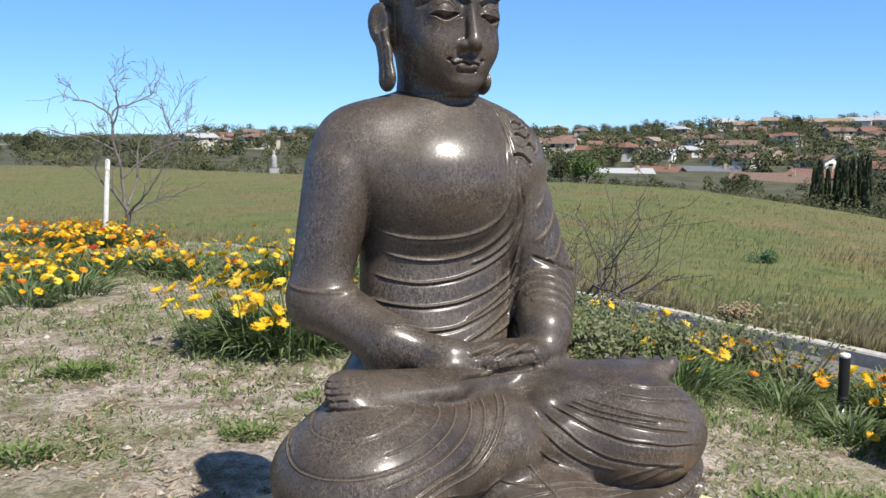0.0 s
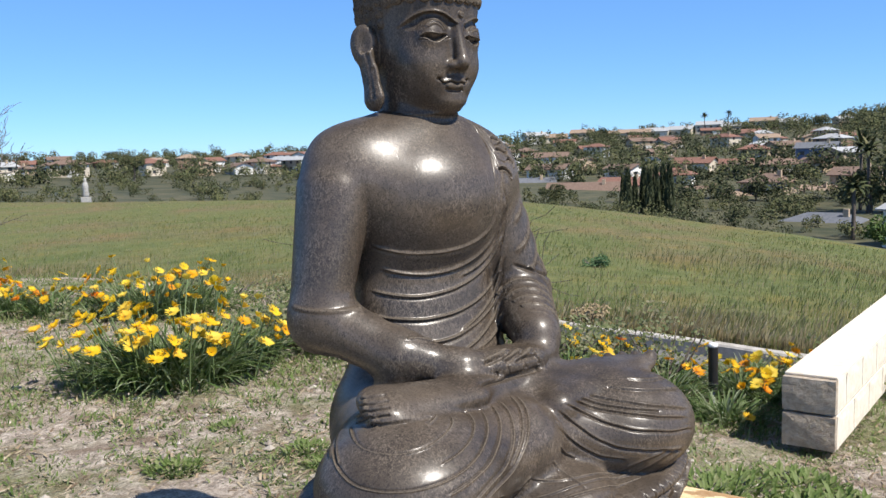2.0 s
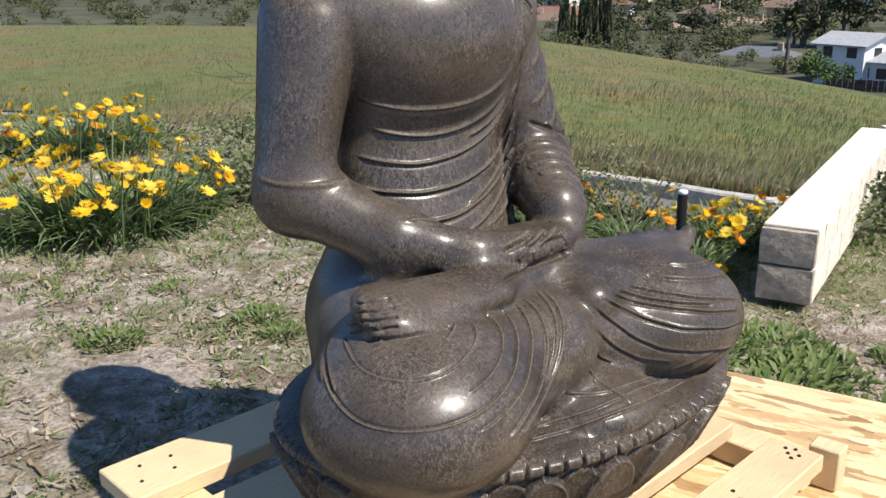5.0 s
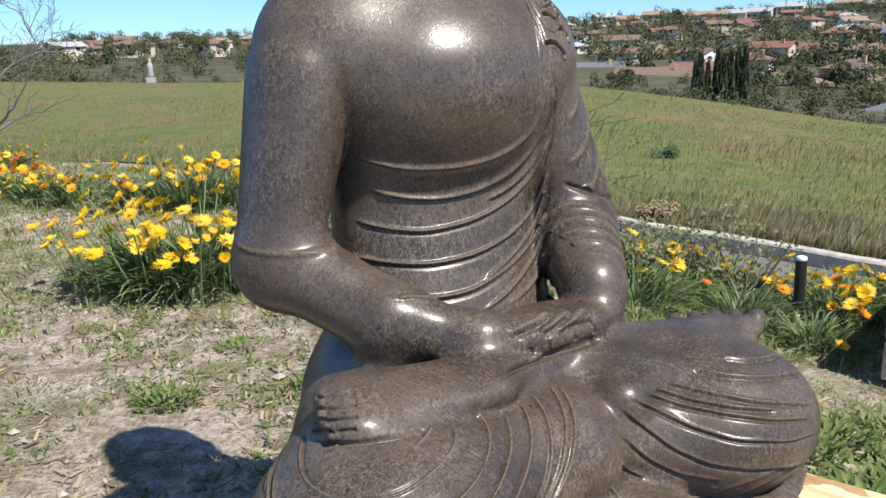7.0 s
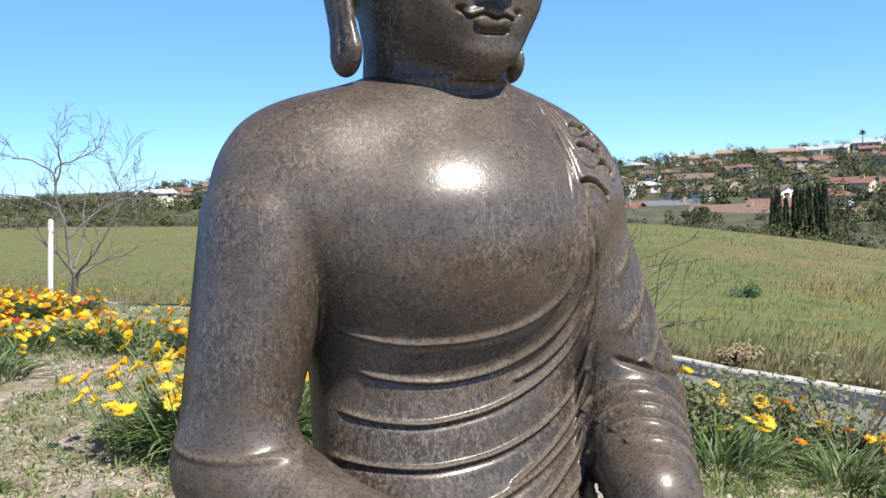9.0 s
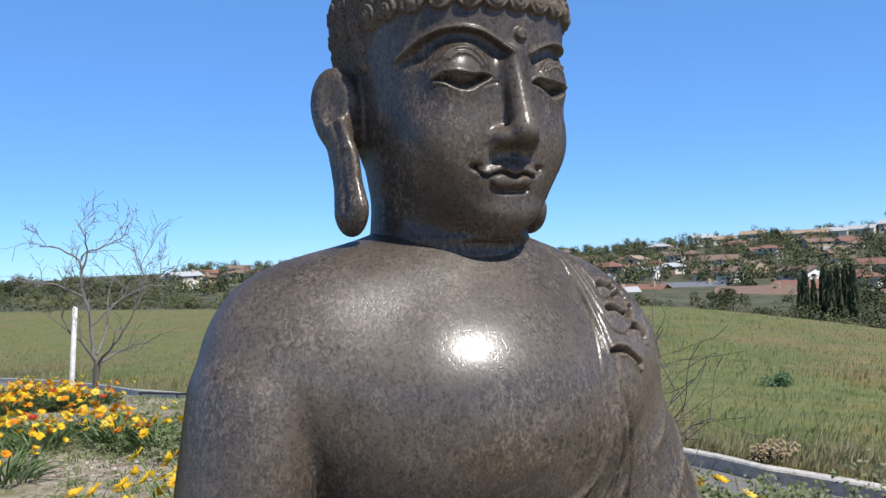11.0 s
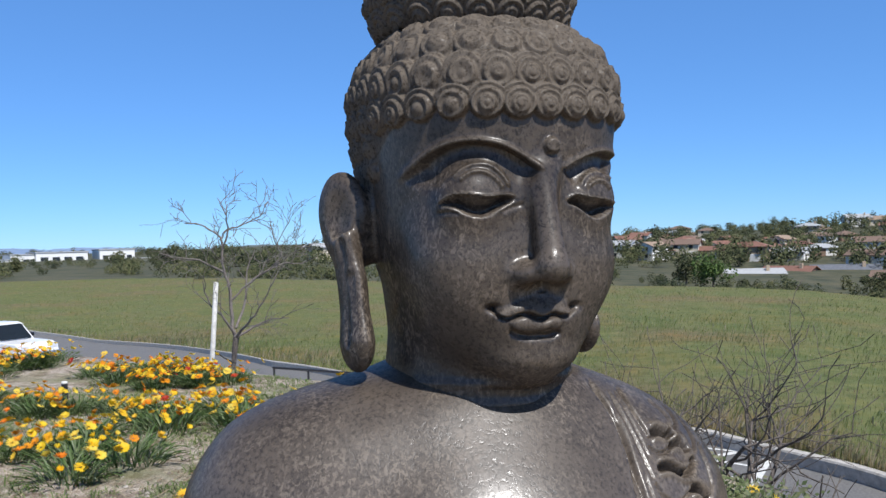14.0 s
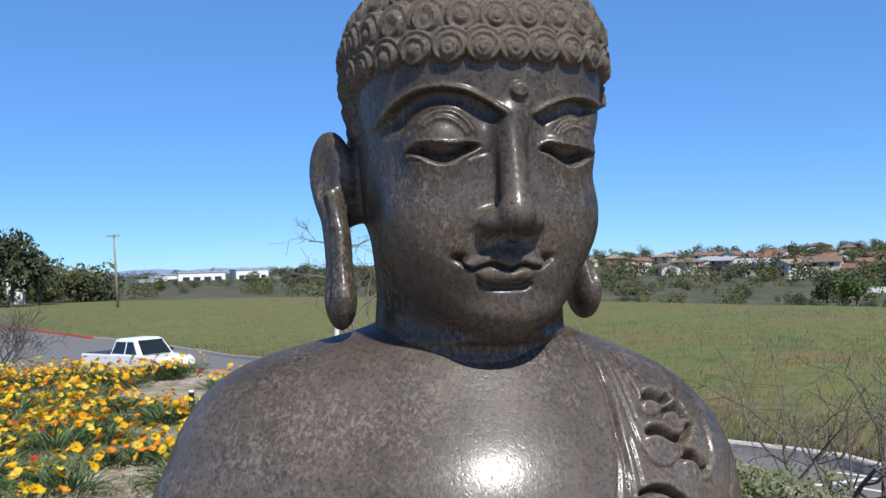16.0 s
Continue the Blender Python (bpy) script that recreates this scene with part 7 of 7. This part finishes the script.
# the nearer ones, each at its own place
make_house(40.3, 112, 6.4, 5.8, 4.4, 1, 3, -38, at_el(40.3, 112, -6.2), chimney=False, garage=False)
make_house(42.0, 110, 4.4, 4.6, 2.5, 1, 3, -38, at_el(42.0, 110, -6.2), chimney=False, garage=False)
make_house(35.0, 140, 12, 7, 2.2, 4, 4, -20, at_el(35.0, 140, -5.7), True)
make_house(31.0, 190, 14, 9, 2.6, 2, 2, 10, at_el(31.0, 190, -4.0), True)
make_house(34.0, 200, 14, 9, 2.6, 0, 2, -15, at_el(34.0, 200, -3.8))
make_house(27.6, 210, 14, 9, 2.6, 0, 1, 12, at_el(27.6, 210, -3.7), True)
make_house(34.6, 285, 11, 8, 5.0, 3, 4, -10)
make_house(44.6, 215, 11, 8, 2.7, 2, 1, -20)
make_house(40.3, 240, 10, 8, 2.7, 4, 1, -15)
make_house(43.4, 300, 9, 8, 5.0, 1, 3, -25)
make_house(11.3, 221, 16, 9, 2.7, 1, 3, 14, at_el(11.3, 221, -3.0500000000000003))
make_house(13.8, 234, 12, 9, 2.7, 4, 0, -24, at_el(13.8, 234, -2.85))
make_house(16.8, 240, 15, 9, 3.0, 1, 4, 8, at_el(16.8, 240, -2.85))
make_house(20.6, 214, 17, 10, 2.7, 1, 1, -8, at_el(20.6, 214, -3.35))
make_house(23.2, 227, 12, 9, 2.7, 1, 0, -20, at_el(23.2, 227, -2.95))
for az, r, w, wall_i, roof_i, yaw in ((31.9, 190, 9, 2, 1, -25), (36.8, 205, 9, 2, 1, -20), (26.3, 225, 9, 1, 0, -10), (45.2, 182, 9, 4, 1, 25)):
    make_house(az, r, w, 7.5, 2.5, wall_i, roof_i, yaw, None, az < 34)
rnd = random.Random(41)
for i in range(118):
    az = rnd.choice((rnd.uniform(6, 46), rnd.uniform(6, 46), rnd.uniform(-16, 8)))
    r = rnd.uniform(250, 555) if az > 5 else rnd.uniform(300, 430)
    make_house(az, r, rnd.uniform(8, 12), rnd.uniform(6.0, 8.0), rnd.choice((2.4, 2.6, 4.4)), rnd.choice((0, 0, 1, 2, 2, 4)), rnd.choice((0, 0, 1, 1, 2, 3)), rnd.uniform(-75, 75), None, rnd.random() < 0.4, rnd.random() < 0.25, rnd)
# the row along the ridge
for i in range(11):
    az = 17.5 + 1.55 * i + rnd.uniform(-0.3, 0.3)
    make_house(az, 575, rnd.uniform(13, 20), 11, rnd.choice((3.2, 5.0)), rnd.choice((0, 1, 0)), rnd.choice((2, 2, 3)), rnd.uniform(-35, 35))
# pale sheds far down the plain
for i, (az, el, w, h) in enumerate(((-33.2, -0.75, 26, 6), (-31.5, -0.65, 34, 6), (-30.2, -1.05, 22, 5), (-28.4, -0.7, 24, 7), (-34.6, -0.9, 16, 5), (-26.9, -1.0, 20, 5), (-27.9, -1.3, 14, 4), (-24.8, -0.8, 18, 5))):
    x, y = 420 * math.sin(radians(az)), 420 * math.cos(radians(az))
    ob = empty("warehouse", pose(x, y, at_el(az, 420, el), 0, 0, -az + 12), "low white flat-roofed warehouse far across the plain", "building", "far warehouses")
    part("wall", bm_mesh("wall", box_bm(0.62 * w, 16, h + 3, 0.1, 1), WALLS[1]), ob, pose(0, 0, (h - 3) / 2))
    part("roof", bm_mesh("roof", box_bm(0.62 * w + 0.6, 16.6, 0.5, 0.05, 1), ROOFS[3]), ob, pose(0, 0, h + 0.2))
    for k in range(4):
        part("window", bm_mesh("window", box_bm(w * 0.09, 0.2, 1.6), PANE), ob, pose((k - 1.5) * w * 0.14, -8.0, h * 0.55))
ob = empty("warehouse", pose(200 * math.sin(radians(-43.3)), 200 * math.cos(radians(-43.3)), at_el(-43.3, 200, 0.1), 0, 0, 43), "tall white building rising above the trees", "building")
part("wall", bm_mesh("wall", box_bm(14, 14, 14, 0.1, 1), WALLS[1]), ob, pose(0, 0, 0.6))
part("roof", bm_mesh("roof", box_bm(14.6, 14.6, 0.5, 0.05, 1), ROOFS[3]), ob, pose(0, 0, 7.8))

# ---- trees of the valley ----
CROWN = upright(by_island("far_crown", [(0.032, 0.043, 0.020), (0.050, 0.063, 0.029), (0.074, 0.084, 0.042), (0.105, 0.102, 0.060)], 0.85), 0.35)
def vary_in_place(m, scale, lo, hi):
    """Tones that change from tree to tree."""
    p = m.node_tree.nodes["Principled BSDF"].inputs["Base Color"]
    src = p.links[0].from_socket
    colour(m, mix(m, 1.0, src, ramp(m, noise_fac(m, scale, 2, 0.5), (0.38, lo), (0.62, hi)), "MULTIPLY"))
    return m


vary_in_place(CROWN, 0.09, (0.62, 0.66, 0.62), (1.45, 1.35, 1.15))
CROWN_GREEN = by_island("green_crown", [(0.05, 0.09, 0.022), (0.085, 0.14, 0.035), (0.12, 0.17, 0.05)], 0.7)
CYPRESS = upright(by_island("cypress_leaf", [(0.030, 0.040, 0.018), (0.052, 0.066, 0.030), (0.080, 0.088, 0.045)], 0.85), 0.3)


def far_woods():
    """Belts of trees: leaf tufts thrown round many crown lumps."""
    rng = np.random.RandomState(31)
    centres = []
    def belt(n, a0, a1, r0, r1, size0, size1, gaps=-1.0):
        for _ in range(n):
            az, r = rng.uniform(a0, a1), rng.uniform(r0, r1)
            if noise.noise(Vector((az * 0.7, r * 0.03, 2.0))) < gaps:
                continue
            centres.append((az, r, rng.uniform(size0, size1)))
    belt(760, 4, 48, 235, 560, 1.6, 4.0, -0.12)
    belt(190, 12, 48, 560, 605, 2.2, 4.6)
    belt(150, 36, 48, 430, 600, 3.0, 6.0)
    belt(110, 26, 48, 165, 260, 1.6, 3.0, 0.0)
    belt(190, 8, 48, 118, 180, 0.8, 1.8)
    belt(420, -26, 10, 230, 480, 1.5, 3.4, -0.02)
    belt(260, -26, 10, 140, 230, 0.6, 1.9, -0.02)
    belt(150, -16, 14, 420, 600, 2.2, 4.0)
    belt(70, -38, -20, 200, 330, 1.0, 2.0)
    belt(80, -48, -37, 190, 240, 2.0, 4.2)
    belt(80, -42, -20, 440, 500, 1.5, 2.6)
    per = 270
    V, F = [], []
    for az, r, s in centres:
        x, y = r * math.sin(radians(az)), r * math.cos(radians(az))
        z = float(land_z(x, y)) + 0.3 * s
        lumps = rng.normal(0, 1, (6, 3)) * np.array([0.55, 0.55, 0.38]) * s
        lumps[:, 2] += 0.5 * s
        k = rng.randint(0, 6, per)
        d = rng.normal(0, 1, (per, 3))
        d /= np.linalg.norm(d, axis=1, keepdims=True)
        p = lumps[k] + d * s * rng.uniform(0.38, 0.62, (per, 1))
        p[:, 2] = np.maximum(p[:, 2], -0.5 * s)
        p += np.array([x, y, z])
        t1 = np.cross(d, rng.normal(0, 1, (per, 3)))
        t1 /= np.linalg.norm(t1, axis=1, keepdims=True) + 1e-9
        t2 = np.cross(d, t1)
        w = s * rng.uniform(0.055, 0.105, (per, 1))
        q = np.stack([p - t1 * w * 1.25 - t2 * w * 0.6, p + t1 * w * 1.25 - t2 * w * 0.6 + d * w * 0.3, p + t2 * w * 1.5 + d * w * 0.6], 1)
        V.append(q.reshape(-1, 3))
    V = np.concatenate(V)
    F = np.arange(len(V)).reshape(-1, 3)
    tagged(new("far_woods", mesh_from("far_woods", V, F, CROWN)), "dark green woods and garden trees over the far hillside", "woods", kind="stuff")


far_woods()


def tuft_crown(n, rx, ry, rz, size, seed, shape="round"):
    rnd = random.Random(seed)
    p = Pile()
    lumps = [(Vector((rnd.gauss(0, 0.42) * rx, rnd.gauss(0, 0.42) * ry, rnd.uniform(-0.5, 0.6) * rz)), rnd.uniform(0.3, 0.5)) for _ in range(9)]
    for i in range(n):
        d = Vector((rnd.gauss(0, 1), rnd.gauss(0, 1), rnd.gauss(0, 1))).normalized()
        if shape == "spire":
            t = rnd.random()
            rr = (1 - t) ** 0.6 * min(1, 0.35 + 3 * t) * rnd.uniform(0.8, 1.1)
            a = rnd.uniform(0, 6.283)
            b = Vector((math.cos(a) * rx * rr, math.sin(a) * ry * rr, (2 * t - 1) * rz))
            u = Vector((math.cos(a) * 0.35, math.sin(a) * 0.35, 1)).normalized()
        else:
            c, k = lumps[rnd.randrange(len(lumps))]
            b = c + Vector((d.x * rx, d.y * ry, d.z * rz)) * k * rnd.uniform(0.7, 1.1)
            u = (d + Vector((rnd.gauss(0, 0.6), rnd.gauss(0, 0.6), rnd.gauss(0, 0.6)))).normalized()
        w = u.orthogonal().normalized()
        w = (w * math.cos(i) + u.cross(w) * math.sin(i)) * size * 0.45
        u = u * size * rnd.uniform(0.7, 1.3)
        p.add([b - u * 0.3, b + w, b + u, b - w], [(0, 1, 2, 3)])
    return p


def make_tree(az, r, el, height, kind, seed):
    x, y, z = r * math.sin(radians(az)), r * math.cos(radians(az)), at_el(az, r, el)
    words = {"spire": ("tall narrow dark green cypress tree", "cypress"), "round": ("broad dark green garden tree", "tree"), "green": ("fresh bright green leafy tree", "tree"), "palm": ("tall palm tree with drooping fronds", "palm")}[kind]
    root = empty("tree", pose(x, y, z), words[0], words[1], "valley trees" if kind != "spire" else "cypress row")
    if kind == "palm":
        vs, fs = tube_arrays([(0, 0, -2), (0.1, 0, height * 0.5), (0, 0, height)], [0.3, 0.24, 0.22], 8)
        part("trunk", mesh_from("trunk", vs, fs, BARK, True), root)
        p = Pile()
        rnd = random.Random(seed)
        for k in range(42):
            blade(p, (0, 0, height), rnd.uniform(0, 6.283), height * 0.30 * rnd.uniform(0.8, 1.1), 0.55, rnd.uniform(0.1, 1.7), rnd.uniform(0.8, 1.8), 4, -0.25)
        part("crown", p.mesh("crown", CROWN), root)
        return root
    vs, fs = tube_arrays([(0, 0, -2), (0.05 * height, 0, height * 0.25), (0.02 * height, 0.03 * height, height * 0.6)], [0.035 * height, 0.028 * height, 0.012 * height], 8)
    part("trunk", mesh_from("trunk", vs, fs, BARK, True), root)
    if kind == "spire":
        c = tuft_crown(900, 0.085 * height, 0.085 * height, 0.49 * height, 0.075 * height, seed, "spire")
        part("crown", c.mesh("crown", CYPRESS), root, pose(0, 0, 0.5 * height))
    else:
        c = tuft_crown(1400, 0.50 * height, 0.50 * height, 0.40 * height, 0.055 * height, seed)
        part("crown", c.mesh("crown", CROWN if kind == "round" else CROWN_GREEN), root, pose(0, 0, 0.58 * height))
    return root


for i, (az, s) in enumerate(((23.3, 0.92), (23.75, 0.78), (24.3, 1.0), (24.65, 0.9), (25.05, 0.96), (25.5, 1.04), (25.9, 1.0), (23.0, 0.8))):
    make_tree(az, 150 + 2.5 * (i % 3), -4.3, 8.6 * s, "spire", 700 + i)
for i, (az, r, el, h, kind) in enumerate(((9.2, 150, -3.2, 6.5, "green"), (7.6, 160, -3.0, 6.0, "round"), (18.7, 160, -3.6, 4.5, "round"), (27.6, 230, -2.6, 6.5, "round"), (31.0, 175, -3.6, 5.5, "round"), (36.5, 118, -6.0, 7.0, "palm"), (37.4, 150, -4.4, 8, "round"), (39.4, 150, -4.2, 9.5, "round"),
                                          (37.3, 150, -4.4, 10, "palm"), (36.9, 155, -4.3, 11, "palm"), (38.6, 98, -7.0, 4.8, "green"), (45.6, 150, -3.6, 8, "round"), (43.4, 140, -4.6, 6, "round"), (33.8, 190, -3.0, 6, "round"))):
    make_tree(az, r, el, h, kind, 720 + i)
for i, (az, r, el, h, kind) in enumerate(((28.1, 560, 0.9, 10, "palm"), (29.5, 560, 1.0, 10, "palm"), (21.9, 555, 0.6, 9, "round"),
                                          (-24.9, 300, -1.0, 8, "round"), (-28.0, 300, -1.2, 8, "round"), (-42.0, 170, -1.2, 12, "round"), (-40.5, 175, -1.3, 9.5, "round"), (-44.0, 165, -1.0, 12, "round"), (-43.0, 172, -1.2, 13, "round"), (-46.0, 165, -1.0, 12, "round"), (-38.6, 190, -1.3, 7, "round"), (-33.9, 260, -1.2, 6, "round"), (-11.5, 300, -0.9, 8, "round"), (-8.0, 280, -0.9, 8, "round"), (-18.5, 250, -1.5, 5, "round"), (25.9, 330, -1.6, 8, "palm"), (14.0, 430, -0.4, 9, "palm"), (9.5, 420, -0.5, 8, "palm"))):
    make_tree(az, r, el, h, kind, 760 + i)

# ---- utility pole, street lamp, far ranges ----
POLE_WOOD = speckled("pole_wood", (0.22, 0.19, 0.16), (0.34, 0.30, 0.26), 6, 0.9, 0.3, 0.01)
pr, pa = 135.0, -36.05
pole = empty("utility_pole", pose(pr * math.sin(radians(pa)), pr * math.cos(radians(pa)), at_el(pa, pr, -1.5), 0, -2.6, 0), "grey wooden utility pole with a crossarm beyond the meadow", "utility pole")
part("post", bm_mesh("post", lathe([(0.20, -1.0), (0.17, 5.0), (0.13, 10.0)], 10), POLE_WOOD, True), pole)
part("crossarm", bm_mesh("crossarm", box_bm(1.9, 0.14, 0.16, 0.02, 1), POLE_WOOD), pole, pose(0, -0.2, 9.7, 0, 0, 36))
for s in (-0.8, -0.3, 0.3, 0.8):
    part("insulator", bm_mesh("insulator", lathe([(0.05, 0), (0.07, 0.08), (0.03, 0.18)], 8), STEEL, True), pole, pose(s * math.cos(radians(36)), -0.2 + s * math.sin(radians(36)), 9.78))
# the air's haze over the ranges is mixed into these blue-grey colours
RANGE = speckled("haze_tinted_range", (0.16, 0.23, 0.36), (0.19, 0.26, 0.39), 0.004, 1.0, 0.0)
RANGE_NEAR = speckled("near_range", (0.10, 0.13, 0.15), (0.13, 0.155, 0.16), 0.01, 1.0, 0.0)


def ridge_line(name, a0, a1, r, lo, hi, mat, seed, label):
    az = np.arange(a0, a1, 0.25)
    vs, fs = [], []
    for i, a in enumerate(az):
        env = math.sin(math.pi * (i + 0.5) / len(az)) ** 0.6
        h = lo + (hi - lo) * env * (0.55 + 0.45 * noise.noise(Vector((a * 0.22, seed, 0))) + 0.12 * noise.noise(Vector((a * 1.1, seed, 3))))
        for rr, e in ((r - 120, -2.0), (r, h), (r + 300, -2.0)):
            vs.append((rr * math.sin(radians(a)), rr * math.cos(radians(a)), 1.2 + r * math.tan(radians(e))))
        if i:
            b = 3 * i
            fs += [(b - 3, b, b + 1, b - 2), (b - 2, b + 1, b + 2, b - 1)]
    tagged(new(name, mesh_from(name, vs, fs, mat, True)), label, "hills", kind="structure")


ridge_line("backdrop_range", -48, -18, 2300, -0.1, 0.75, RANGE, 2.0, "mountain range on the horizon with distance haze in its blue colour")
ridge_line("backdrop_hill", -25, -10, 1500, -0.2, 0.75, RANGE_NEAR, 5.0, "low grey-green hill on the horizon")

MONUMENT_STONE = speckled("weathered_monument_stone", (0.30, 0.29, 0.27), (0.46, 0.45, 0.42), 5, 0.9, 0.3, 0.01)
mr, ma = 120.0, -10.9
monument = empty("monument", pose(mr * math.sin(radians(ma)), mr * math.cos(radians(ma)), float(land_z(mr * math.sin(radians(ma)), mr * math.cos(radians(ma)))) - 0.1), "pale grey weathered stone monument at the meadow's edge", "monument")
part("plinth", bm_mesh("plinth", box_bm(1.1, 1.1, 0.9, 0.05, 1, base=True), MONUMENT_STONE), monument)
part("shaft", bm_mesh("shaft", lathe([(0.36, 0.9), (0.42, 1.2), (0.33, 1.9), (0.40, 2.3), (0.26, 2.7), (0.14, 2.8), (0.20, 3.0), (0.18, 3.2), (0.06, 3.35)], 10), MONUMENT_STONE, True), monument)

FENCE_WOOD = speckled("dark_fence_wood", (0.060, 0.036, 0.028), (0.120, 0.078, 0.060), 3, 0.9, 0.3, 0.01)
fence = empty("garden_fence", pose(104 * math.sin(radians(42.6)), 104 * math.cos(radians(42.6)), at_el(42.6, 104, -6.95), 0, 0, -52), "dark brown wooden garden fence below the white house", "fence")
board = bm_mesh("board", box_bm(0.54, 0.05, 1.7, 0.01, 1, base=True), FENCE_WOOD)
for k in range(24):
    part("board", board, fence, pose(-6.9 + 0.6 * k, 0.02 * (k % 2), 0.03 * math.sin(2.1 * k)))
for k in range(5):
    part("post", bm_mesh("post", box_bm(0.14, 0.14, 1.9, 0.01, 1, base=True), FENCE_WOOD), fence, pose(-7.2 + 3.6 * k, 0.12, -0.05))
